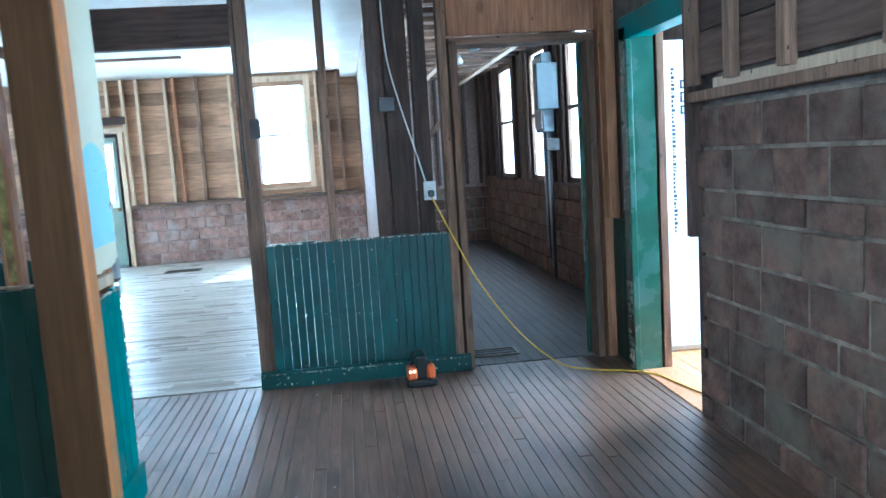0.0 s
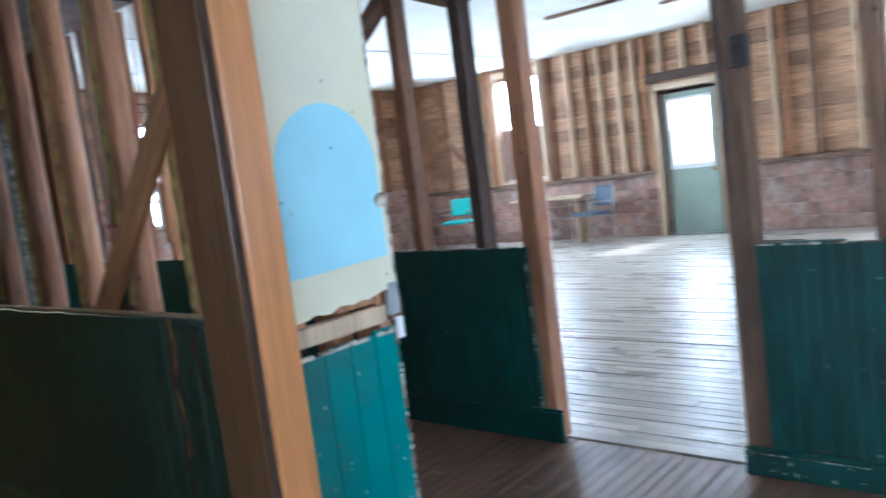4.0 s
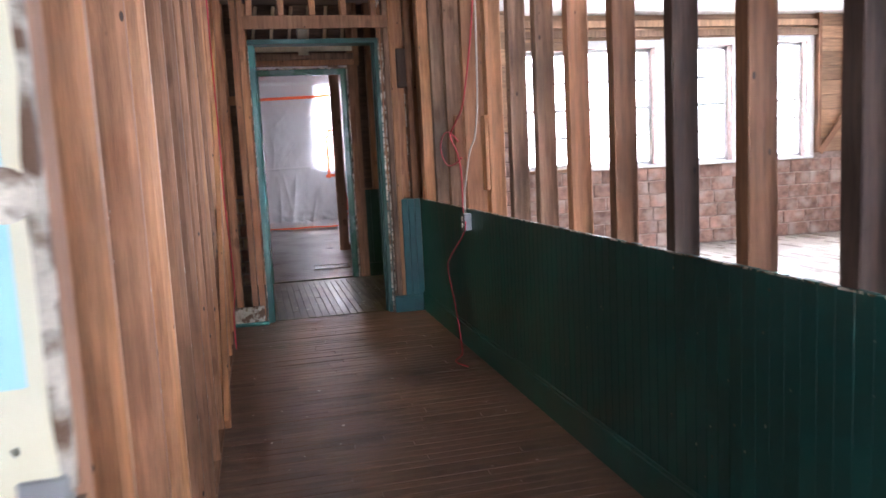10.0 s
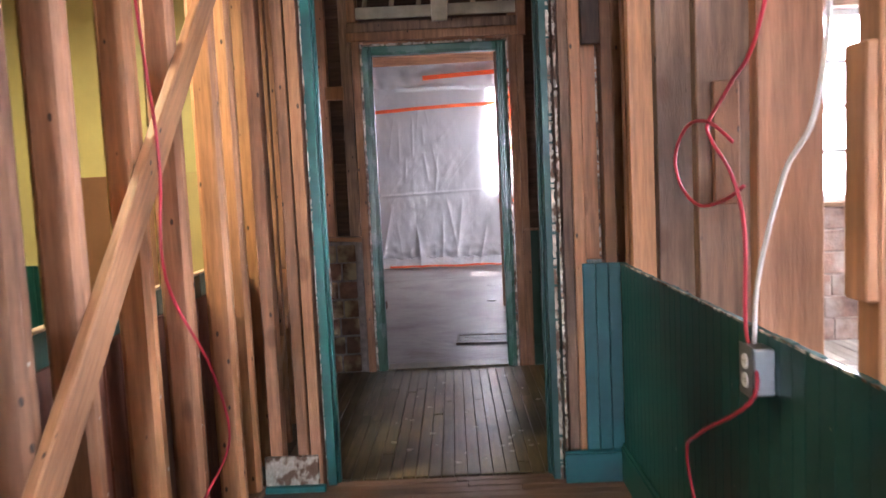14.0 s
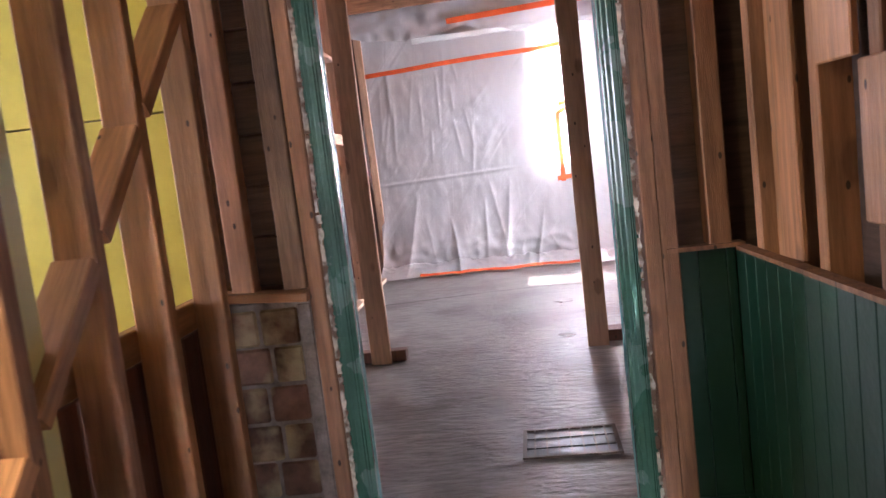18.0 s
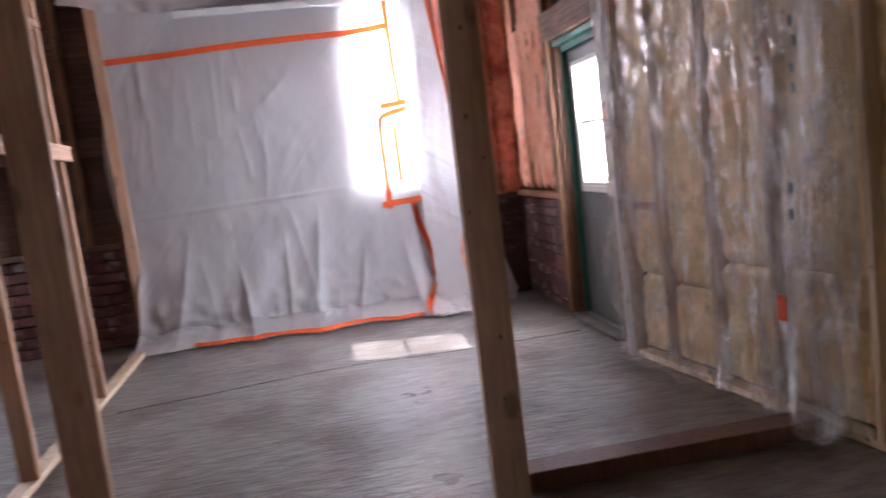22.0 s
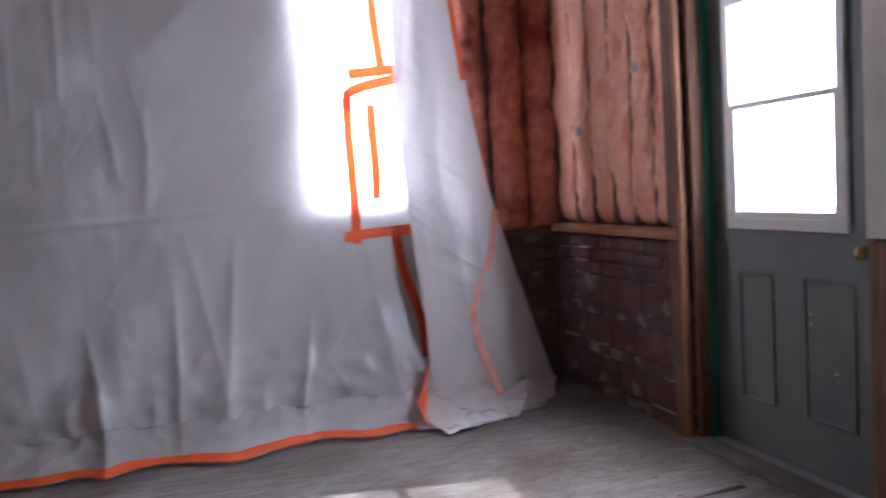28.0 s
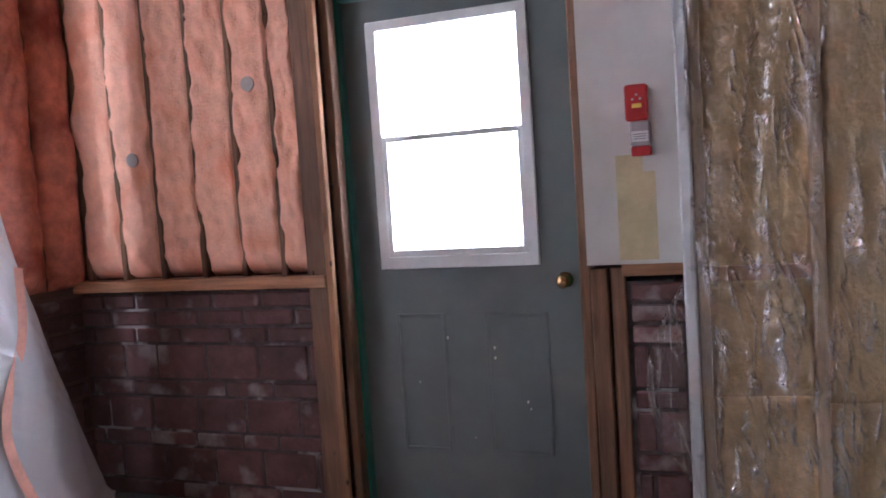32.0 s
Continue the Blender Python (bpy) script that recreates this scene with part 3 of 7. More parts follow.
half_wall_1 = thing("half_wall", (0, 3.9, 0), "dark green beadboard half wall with chipped top edge", "wainscot", "structure")
bead_boards(half_wall_1, "x", 0.0, 0.018, 1.33, 6.47, 0.0, 0.965, green, 0.062, 0.005, 0.0012, 0.0004)
part("baseboard", boxes((-0.02, 0.0, 1.22, 6.47, 0.0, 0.15), (-0.012, 0.0, 1.22, 6.47, 0.15, 0.165), bevel=0.003), green, half_wall_1, "dark green baseboard")
part("top_edge", ragged("y", -0.0035, 1.34, 6.46, 0.962, 0.004, 3, 0.3), chipped, half_wall_1, "ragged pale edge of broken plaster")
half_wall_2 = thing("half_wall", (0, -0.33, 0), "dark green beadboard half wall with scraped corners", "wainscot", "structure")
bead_boards(half_wall_2, "x", 0.0, 0.018, -0.93, 0.26, 0.0, 0.95, green, 0.054, 0.012, 0.0016, 0.0008)
part("baseboard", boxes((-0.024, 0.0, -1.03, 0.36, 0.0, 0.10), (-0.012, 0.0, -1.03, 0.36, 0.10, 0.115), bevel=0.003), green, half_wall_2, "dark green baseboard with scraped paint")

frame_1 = thing("stud_partition", (0.07, 3.0, 0), "open stud partition of old brown lumber", "stud wall", "structure")
for y, m, w in ((1.317, stud_wood, 0.1), (1.62, dark_wood, 0.07), (2.035, stud_wood, 0.065), (2.445, dark_wood, 0.055), (2.875, stud_wood, 0.055), (3.29, stud_wood, 0.055), (3.71, grey_wood, 0.06),
                (4.12, grey_wood, 0.06), (4.54, amber_wood, 0.075), (5.06, stud_wood, 0.05), (5.49, grey_wood, 0.05), (5.93, grey_wood, 0.05), (6.34, amber_wood, 0.05), (6.43, stud_wood, 0.05)):
    deep = 0.16 if y > 4.8 else 0.1
    lumber("stud", (0.02 + deep / 2, y, 0.0), (0.02 + deep / 2 + rnd.uniform(-0.01, 0.01), y + rnd.uniform(-0.015, 0.015), HIGH), deep, w, m, frame_1)
for y, m, w, d in ((0.31, grey_wood, 0.1, 0.11), (-0.18, grey_wood, 0.05, 0.1), (-0.52, dark_wood, 0.09, 0.1), (-0.66, dark_wood, 0.16, 0.03), (-0.8, dark_wood, 0.1, 0.1), (-0.96, grey_wood, 0.06, 0.1)):
    lumber("stud", (0.07, y, 0.0), (0.07, y + rnd.uniform(-0.01, 0.01), HIGH), d, w, m, frame_1)
for a, b in (((0.07, 2.04, 2.36), (0.07, 1.65, 2.2)), ((0.07, 1.6, 2.2), (0.07, 1.36, 2.62)), ((0.07, 2.06, 2.36), (0.07, 2.42, 2.1)), ((0.07, 2.9, 2.1), (0.07, 3.26, 2.5)), ((0.07, 3.32, 2.1), (0.07, 3.68, 2.45))):
    lumber("knee_brace", a, b, 0.09, 0.07, grey_wood, frame_1)
lumber("header", (0.07, 0.36, 2.33), (0.07, 1.25, 2.33), 0.09, 0.25, dark_wood, frame_1)

door_1 = thing("doorway_south_room", (0.1, -1.48, 0), "cased opening of stripped wood with green paint edges", "door frame", "structure")
for y in (-1.03, -1.94):
    lumber("jamb", (0.1, y, 0), (0.1, y, 2.16), 0.2, 0.05, grey_wood, door_1)
    lumber("stop", (0.17, y - 0.03 * (1 if y > -1.5 else -1), 0), (0.17, y - 0.03 * (1 if y > -1.5 else -1), 2.14), 0.05, 0.03, casing_green, door_1)
lumber("head", (0.1, -1.96, 2.16), (0.1, -1.01, 2.16), 0.2, 0.05, grey_wood, door_1)
block("transom_board", 0.03, 0.07, -1.98, -1.0, 2.2, 2.56, stud_wood, door_1)
block("transom_board", 0.03, 0.07, -1.98, -1.0, 2.565, 2.91, stud_wood, door_1)
lumber("corner_post", (0.04, -2.02, 0), (0.04, -2.02, HIGH), 0.09, 0.06, stud_wood, door_1)
lumber("corner_post", (-0.06, -2.03, 0.96), (-0.06, -2.03, HIGH), 0.1, 0.07, amber_wood, door_1)

nib = thing("south_nib_wainscot", (-0.2, -2.06, 0), "short dark green wainscot beside the entry door", "wainscot", "structure")
bead_boards(nib, "y", -2.07, 0.018, -0.36, -0.02, 0.0, 0.95, green)
door_2 = thing("entry_door_frame", (-0.4, -2.15, 0), "teal painted door frame with peeling white patches", "door frame", "structure")
part("jamb", boxes((-0.41, -0.36, -2.2, -2.03, 0, 2.14), (-0.44, -0.33, -2.05, -2.01, 0, 2.14), bevel=0.004), casing_green, door_2)
lumber("rough_stud", (-0.385, -2.24, 0), (-0.385, -2.24, 2.9), 0.05, 0.05, shade_wood, door_2)
part("head", boxes((-1.3, -0.36, -2.2, -2.03, 2.08, 2.14), (-1.3, -0.33, -2.04, -2.01, 2.06, 2.2), bevel=0.004), teal, door_2)
part("far_jamb", boxes((-1.3, -1.25, -2.3, -2.06, 0, 2.14)), dark_wood, door_2)
part("peeled_patch", ragged("zx", -2.0095, 0.02, 0.62, -0.385, 0.045, 8, 0.3), chipped, door_2, "bare white patch of peeling paint")

# ---- nib panel and entrance of the yellow hall ----
panel_wall = thing("nib_wall", (-1.85, 0.72, 0), "short wall with cream board, pale blue arch and teal wainscot", "wall", "structure")
bead_boards(panel_wall, "y", 0.69, 0.018, -2.0, -1.64, 0.0, 0.955, teal, ragged=0.02)
part("baseboard", boxes((-2.0, -1.63, 0.668, 0.69, 0.0, 0.15), bevel=0.003), teal, panel_wall)
block("rail", -2.0, -1.64, 0.70, 0.73, 0.965, 1.015, pale_pine, panel_wall)
block("rail", -1.82, -1.64, 0.72, 0.75, 1.02, 1.06, stud_wood, panel_wall)
block("block", -2.0, -1.94, 0.70, 0.74, 1.015, 1.08, amber_wood, panel_wall)

part("flaking_edge", ragged("x", 0.6865, -1.995, -1.64, 0.944, 0.008, 4, 0.1, -0.003), chipped, panel_wall, "white flaking paint along the wainscot's top")
part("flaking_edge", ragged("zx", 0.6865, 0.06, 0.95, -1.648, 0.008, 5, 0.3, -0.003), chipped, panel_wall, "white flaking paint along the wainscot's edge")
part("flaking_edge", ragged("y", -0.0035, -0.93, 0.26, 0.938, 0.006, 6, 0.35, -0.003), chipped, half_wall_2, "pale scraped paint along the top")
part("flaking_edge", ragged("y", -0.0245, -1.0, 0.35, 0.096, 0.004, 7, 0.5, -0.003), chipped, half_wall_2, "scraped baseboard edge")
part("flaking_edge", ragged("zy", -0.0035, 0.02, 0.94, 1.340, 0.006, 9, 0.3, -0.003), chipped, half_wall_1, "torn pale end edge of the boards")
block("threshold", -1.27, -0.40, -2.27, -2.06, -0.03, 0.008, amber_wood, door_2, label="worn bare wood threshold")

# ---- nib panel: cream board with its arch ----
def cream_board():
    bm = bmesh.new()
    low = [(-2.0 + 0.37 * k / 14, 1.045 + 0.02 * (k / 14 - 0.5) + rnd.uniform(-0.006, 0.006)) for k in range(15)]
    side = [(-1.632 + rnd.uniform(-0.006, 0.006), 1.05 + k * 0.085) for k in range(1, 23)]
    ring = low + side + [(-1.63, HIGH), (-2.0, HIGH)]
    front = [bm.verts.new((x, 0.682, z)) for x, z in ring]
    rear = [bm.verts.new((x, 0.70, z)) for x, z in ring]
    bm.faces.new(front), bm.faces.new(rear[::-1])
    for i in range(len(ring)):
        k = (i + 1) % len(ring)
        bm.faces.new((front[i], rear[i], rear[k], front[k]))
    return bm


def arch():
    bm = bmesh.new()
    mid, half, base, spring = -1.8155, 0.1685, 1.14, 1.40
    ring = [(mid - half, base), (mid + half, base + 0.01)] + [(mid + half * math.cos(a * math.pi / 24), spring + 0.165 * math.sin(a * math.pi / 24)) for a in range(25)]
    bm.faces.new([bm.verts.new((x, 0.6805, z)) for x, z in ring])
    return bm


part("board", cream_board(), cream, panel_wall, "cream painted wall board with a broken edge")
part("painted_arch", arch(), sky_blue, panel_wall, "pale blue painted arch")
part("torn_edge", boxes((-1.634, -1.622, 0.684, 0.70, 1.06, HIGH), (-1.66, -1.618, 0.684, 0.70, 0.97, 1.05)), chipped, panel_wall, "torn white plaster edge")
lumber("end_stud", (-1.66, 0.76, 0), (-1.66, 0.76, HIGH), 0.05, 0.1, stud_wood, panel_wall)
post = thing("entrance_post", (-2.08, 0.72, 0), "varnished orange wood post with moulded edge", "post", "structure")
part("face", boxes((-2.11, -2.003, 0.655, 0.76, 0, HIGH), bevel=0.006), varnish, post)
part("moulding", boxes((-2.125, -2.11, 0.665, 0.78, 0, HIGH), bevel=0.005), dark_wood, post, "dark edge moulding")
part("side", boxes((-2.14, -2.125, 0.665, 0.84, 0, HIGH), bevel=0.004), varnish_brown, post, "glossy brown side board")
post_2 = thing("entrance_post", (-2.95, 0.72, 0), "varnished orange wood jamb boards", "post", "structure")
part("face", boxes((-3.11, -2.95, 0.70, 0.78, 0, HIGH), bevel=0.006), varnish_brown, post_2)
part("face", boxes((-2.948, -2.905, 0.72, 0.80, 0, HIGH), bevel=0.005), amber_wood, post_2)
lumber("stud", (-2.87, 0.86, 0), (-2.87, 0.86, HIGH), 0.05, 0.1, stud_wood, post_2)

# ---- yellow hall ----
hall_green = mat("scuffed_hall_green", (0.034, 0.078, 0.056), 0.36, vary=0.22, scale=2.5, bump=0.15, random=0.05, stain=(0.055, 0.085, 0.062), stain_scale=1.8, coat=0.1)
wain_e = thing("hall_wainscot", (-1.72, 4, 0), "grey-green scuffed beadboard wainscot of the narrow hall", "wainscot", "structure")
bead_boards(wain_e, "x", -1.768, 0.018, 0.85, 7.5, 0.0, 1.02, hall_green, ragged=0.006)
for k in range(56):
    block("backing_board", -1.749, -1.738, 0.86 + 0.118 * k, 0.972 + 0.118 * k, 0.04, 0.93, red_board, wain_e)
block("torn_edge", -1.765, -1.738, 0.86, 7.48, 1.021, 1.031, pale_pine, wain_e, 0.003)
part("baseboard", boxes((-1.79, -1.768, 0.85, 7.5, 0, 0.15), bevel=0.003), hall_green, wain_e)
wain_w = thing("hall_wainscot", (-3.2, 4, 0), "grey-green scuffed beadboard wainscot of the narrow hall", "wainscot", "structure")
bead_boards(wain_w, "x", -3.215, 0.018, 1.35, 7.5, 0.0, 0.95, hall_green, ragged=0.006)
part("baseboard", boxes((-3.197, -3.175, 1.35, 7.5, 0, 0.15), bevel=0.003), hall_green, wain_w)

stud_wall = thing("stud_partition", (-1.68, 3.5, 0), "open stud wall of bare amber lumber between the halls", "stud wall", "structure")
yellow_residue = mat("yellow_plaster_residue", (0.50, 0.40, 0.13), 0.85, vary=0.25, scale=14, bump=0.4, stain=(0.30, 0.20, 0.08), stain_scale=9, stain_at=(0.5, 0.62))
LEFT_STUDS = (0.86, 1.08, 1.46, 1.86, 2.26, 2.66, 3.08, 3.5, 3.91, 4.3, 4.73, 5.0, 5.4, 5.73, 6.19, 6.42)
for y in LEFT_STUDS:
    m = rnd.choice((stud_wood, amber_wood, amber_wood, stud_wood))
    block("plaster_residue", -1.7045, -1.7005, y - 0.016, y + 0.016, 1.04, 2.45, yellow_residue, stud_wall, 0.001)
    lumber("stud", (-1.65, y, 0.04), (-1.65 + rnd.uniform(-0.008, 0.008), y + rnd.uniform(-0.02, 0.02), HIGH), 0.1, 0.065, m, stud_wall, wane=0.02)
lumber("sole_plate", (-1.65, 0.8, 0.02), (-1.65, 6.55, 0.02), 0.1, 0.04, stud_wood, stud_wall)
for a, b in (((-1.585, 3.98, 0.02), (-1.585, 6.42, 2.42)), ((-1.715, 1.02, 2.1), (-1.715, 2.3, 0.75))):
    lumber("brace", a, b, 0.03, 0.11, amber_wood, stud_wall, facing=(1, 0, 0))
west_studs = thing("stud_partition", (-3.26, 4, 0), "open studs of bare lumber above the wainscot", "stud wall", "structure")
y = 0.9
while y < 7.4:
    lumber("stud", (-3.26, y, 0.0), (-3.26, y + rnd.uniform(-0.02, 0.02), 2.5), 0.09, 0.05, rnd.choice((stud_wood, amber_wood, new_pine)), west_studs)
    y += 0.33

y = 1.08
while y < 6.0:
    lumber("knee_block", (-3.235, y - 0.13, 2.44), (-3.235, y + 0.12, 1.98), 0.045, 0.09, amber_wood, west_studs)
    y += 0.66

# ---- door between corridor and vestibule ----
def casing(parent, x0, x1, y, top, wide, deep=0.03):
    """Moulded casing round an opening, seen from the south; each leg has three steps."""
    for a, b in ((x0 - wide, x0), (x1, x1 + wide)):
        part("casing_leg", boxes((a, b, y - deep, y, 0, top + wide), (a + 0.012, b - 0.012, y - deep - 0.01, y - deep, 0, top + wide - 0.012), (a + wide * 0.4, b - 0.02, y - deep - 0.018, y - deep - 0.01, 0, top + wide - 0.03), bevel=0.004), casing_green, parent)
    part("casing_head", boxes((x0, x1, y - deep, y, top, top + wide), (x0, x1, y - deep - 0.01, y - deep, top + 0.012, top + wide - 0.012), bevel=0.004), casing_green, parent)


d1 = thing("door_frame", (-0.8, 6.6, 0), "green painted door frame stripped back to rough lumber", "door frame", "structure")
part("jamb", boxes((-1.335, -1.29, 6.535, 6.66, 0, 2.30), (-1.29, -1.277, 6.57, 6.61, 0, 2.27), bevel=0.003), jamb_teal, d1)
part("jamb", boxes((-0.315, -0.27, 6.5, 6.66, 0, 2.30), (-0.33, -0.315, 6.57, 6.61, 0, 2.27), bevel=0.003), green, d1)
part("head", boxes((-1.335, -0.27, 6.5, 6.66, 2.27, 2.31), bevel=0.003), green, d1)
part("paint_edge", ragged("zx", 6.532, 0, 2.32, -1.332, 0.0045, 11, 0.12), chipped, d1, "flaking white paint edge")
part("paint_edge", ragged("zx", 6.497, 0, 2.32, -0.276, 0.010, 12, 0.12), chipped, d1, "flaking white paint edge")
for x, w, m in ((-1.372, 0.05, stud_wood), (-1.43, 0.05, stud_wood), (-1.55, 0.055, stud_wood), (-0.214, 0.044, grey_wood), (-0.164, 0.05, amber_wood), (-0.03, 0.05, stud_wood)):
    lumber("stud", (x, 6.56, 0.0 if x < -0.3 else 0.0), (x, 6.56, 2.95), w, 0.1, m, d1)
lumber("header", (-1.62, 6.54, 2.4), (0.0, 6.54, 2.4), 0.1, 0.12, stud_wood, d1)
for x in (-1.3, -1.05, -0.8, -0.55, -0.3):
    lumber("cripple", (x, 6.57, 2.46), (x, 6.57, 2.95), 0.05, 0.09, stud_wood, d1)
lumber("lath", (-1.6, 6.60, 2.62), (0.0, 6.60, 2.62), 0.02, 0.04, pale_pine, d1)
lumber("lath", (-1.6, 6.60, 2.78), (0.0, 6.60, 2.78), 0.02, 0.04, pale_pine, d1)
block("plinth", -1.6, -1.36, 6.48, 6.5, 0.02, 0.16, chipped, d1)
block("plinth", -1.6, -1.33, 6.46, 6.49, 0.0, 0.03, teal, d1)
nib_2 = thing("corridor_nib_wainscot", (-0.1, 6.48, 0), "teal beadboard corner of the corridor wainscot", "wainscot", "structure")
blue_teal = mat("blue_teal_paint", (0.004, 0.075, 0.085), 0.42, vary=0.12, scale=3, bump=0.1, random=0.06, stain=(0.01, 0.06, 0.07), stain_scale=4)
bead_boards(nib_2, "y", 6.47, 0.018, -0.165, 0.0, 0.0, 0.965, blue_teal, 0.055, soft=0.002)
part("baseboard", boxes((-0.268, 0.0, 6.448, 6.47, 0, 0.13), (-0.268, 0.0, 6.456, 6.47, 0.13, 0.142), bevel=0.003), blue_teal, nib_2)

block("recessed_board", -0.138, -0.056, 6.585, 6.605, 0.97, 2.95, stud_wood, d1)
part("plaster_line", ragged("zx", 6.584, 0.98, 1.92, -0.062, 0.006, 21, 0.1, -0.004), chipped, d1, "thin line of old white plaster")
part("white_lath", ragged("zx", 6.508, 0.1, 2.3, -0.25, 0.008, 22, 0.08, -0.006), chipped, d1, "white painted lath edge")
block("header_board", -1.36, -0.2, 6.478, 6.492, 2.385, 2.49, stud_wood, d1)
latch = part("latch_plate", boxes((-1.277, -1.274, 6.575, 6.605, 0.86, 0.98)), chipped, d1, "bare latch plate with flaked paint")
part("latch_hole", boxes((-1.274, -1.2725, 6.582, 6.598, 0.90, 0.94)), black, latch)

# ---- vestibule ----
vest_w = thing("vestibule_wainscot", (0.01, 7.6, 0), "dull green beadboard wainscot of the vestibule", "wainscot", "structure")
bead_boards(vest_w, "x", 0.01, 0.018, 6.66, 8.64, 0.0, 0.965, moss)
bead_boards(vest_w, "y", 8.64, 0.018, -0.2, 0.01, 0.0, 0.975, moss)
part("baseboard", boxes((-0.012, 0.01, 6.66, 8.64, 0, 0.15), (-0.2, -0.012, 8.62, 8.64, 0, 0.15), bevel=0.003), moss, vest_w)
part("cap", boxes((-0.21, 0.03, 8.60, 8.66, 0.976, 0.99), (0.0, 0.04, 6.66, 8.6, 0.967, 0.98)), stud_wood, vest_w)
vest_s = thing("stud_partition", (-1.68, 7.6, 0), "rough studs and brace of the vestibule", "stud wall", "structure")
for y in (6.84, 7.17, 7.5, 7.84, 8.16, 8.56):
    lumber("stud", (-1.68, y, 0.0), (-1.68, y, 3.0), 0.1, 0.05, rnd.choice((stud_wood, amber_wood)), vest_s)
STEPS = (6.84, 7.17, 7.5, 7.84, 8.16, 8.56)
for a, b in zip(STEPS, STEPS[1:]):
    lumber("brace", (-1.675, a + 0.03, 0.33 + 0.965 * (a + 0.03 - 6.9)), (-1.675, b - 0.03, 0.33 + 0.965 * (b - 0.03 - 6.9)), 0.1, 0.05, amber_wood, vest_s)
lumber("rail", (-1.75, 6.7, 0.95), (-1.75, 8.64, 0.95), 0.04, 0.09, amber_wood, vest_s)
for k in range(19):
    block("board", -1.75, -1.732, 6.72 + k * 0.1, 6.815 + k * 0.1, 0.0, 0.90, red_board, vest_s)
for y, m in ((6.8, stud_wood), (7.1, stud_wood), (7.4, amber_wood), (7.75, stud_wood), (8.05, stud_wood), (8.3, amber_wood), (8.5, stud_wood)):
    lumber("stud", (0.09, y, 0.0), (0.09, y, 3.0), 0.1, rnd.choice((0.05, 0.09)), m, vest_s)

d2 = thing("door_frame", (-0.8, 8.7, 0), "glossy green moulded door frame with flaking edges", "door frame", "structure")
casing(d2, -1.235, -0.36, 8.66, 2.25, 0.07)
part("jamb", boxes((-1.255, -1.235, 8.66, 8.70, 0, 2.25), (-0.36, -0.34, 8.66, 8.70, 0, 2.25), (-1.235, -0.36, 8.66, 8.70, 2.25, 2.27)), teal, d2)
casing_n = part("paint_edge", ragged("zx", 8.622, 0, 2.33, -1.306, 0.010, 15, 0.05), chipped, d2, "flaking white paint edge")
part("paint_edge", ragged("zx", 8.622, 0, 2.33, -0.289, 0.009, 16, 0.05), chipped, d2, "flaking white paint edge")
part("paint_edge", ragged("zx", 8.6275, 0, 2.3, -1.262, 0.003, 17, 0.6), chipped, d2, "thin scrapes along the moulding")
part("paint_edge", ragged("zx", 8.6275, 0, 2.3, -0.335, 0.003, 18, 0.6), chipped, d2, "thin scrapes along the moulding")
for x, w, m in ((-1.345, 0.052, stud_wood), (-1.415, 0.075, grey_wood), (-1.59, 0.075, stud_wood), (-0.25, 0.052, stud_wood), (-0.197, 0.052, stud_wood), (-0.04, 0.07, stud_wood)):
    low = 0.0 if x > -1.35 and x < -0.1 else 0.99
    lumber("stud", (x, 8.655, low), (x, 8.655, 3.0), w, 0.08, m, d2)
masonry_low = thing("wall_old_bricks", (-1.55, 8.64, 0), "smeared old brick and mortar patch below the shelf", "brick wall", "structure")
solid("mortar_patch", boxes((-1.67, -1.375, 8.637, 8.69, 0.0, 0.95)), mortar, "old mortar behind the brick patch", "mortar", "structure")
for k, z in enumerate((0.0, 0.135, 0.27, 0.4, 0.535, 0.67, 0.80)):
    a = -1.56 + 0.03 * (k % 2)
    block("brick", -1.67, a - 0.006, 8.628, 8.66, z + 0.006, z + 0.128, brick_tan, masonry_low, 0.01)
    block("brick", a + 0.006, -1.425, 8.63, 8.66, z + 0.006, z + 0.128, brick_tan, masonry_low, 0.01)
block("mortar_strip", -1.425, -1.375, 8.634, 8.66, 0.0, 0.94, mortar, masonry_low, 0.012)
for k in range(12):
    block("old_board", -1.55, -1.455, 8.672, 8.69, 1.0 + 0.17 * k, 1.166 + 0.17 * k, dark_sheathing, masonry_low)
block("threshold", -1.235, -0.36, 8.63, 8.8, 0.0, 0.014, ochre_floor, d2)
block("header_board", -1.4, -0.2, 8.6, 8.65, 2.345, 2.405, stud_wood, d2)
block("header_board", -1.395, -0.205, 8.61, 8.65, 2.408, 2.475, grey_wood, d2)
transom_cream = mat("dusty_cream_board", (0.42, 0.37, 0.28), 0.75, vary=0.15, scale=5, bump=0.15)
block("transom_rail", -1.33, -0.22, 8.60, 8.625, 2.495, 2.575, transom_cream, d2, label="dusty cream rail")
block("hanging_block", -0.80, -0.69, 8.575, 8.598, 2.455, 2.8, transom_cream, d2, label="pale wooden block nailed over the rail")
for k in range(6):
    lumber("lath", (-1.27 + 0.19 * k, 8.655, 2.58), (-1.21 + 0.185 * k, 8.655, 2.98), 0.035, 0.012, pale_pine, d2, facing=(1, 0, 0))
lumber("post", (-1.36, 8.62, 2.48), (-1.36, 8.62, 3.0), 0.06, 0.05, stud_wood, d2)
lumber("post", (-0.18, 8.62, 2.34), (-0.18, 8.62, 3.0), 0.06, 0.05, stud_wood, d2)
block("nailer", -1.575, -1.44, 8.6, 8.62, 1.95, 2.045, amber_wood, d2)
part("paint_edge", ragged("x", 8.6115, -1.3, -0.295, 2.318, 0.011, 19, 0.08, -0.004), chipped, d2, "flaking white paint on the head's upper edge")
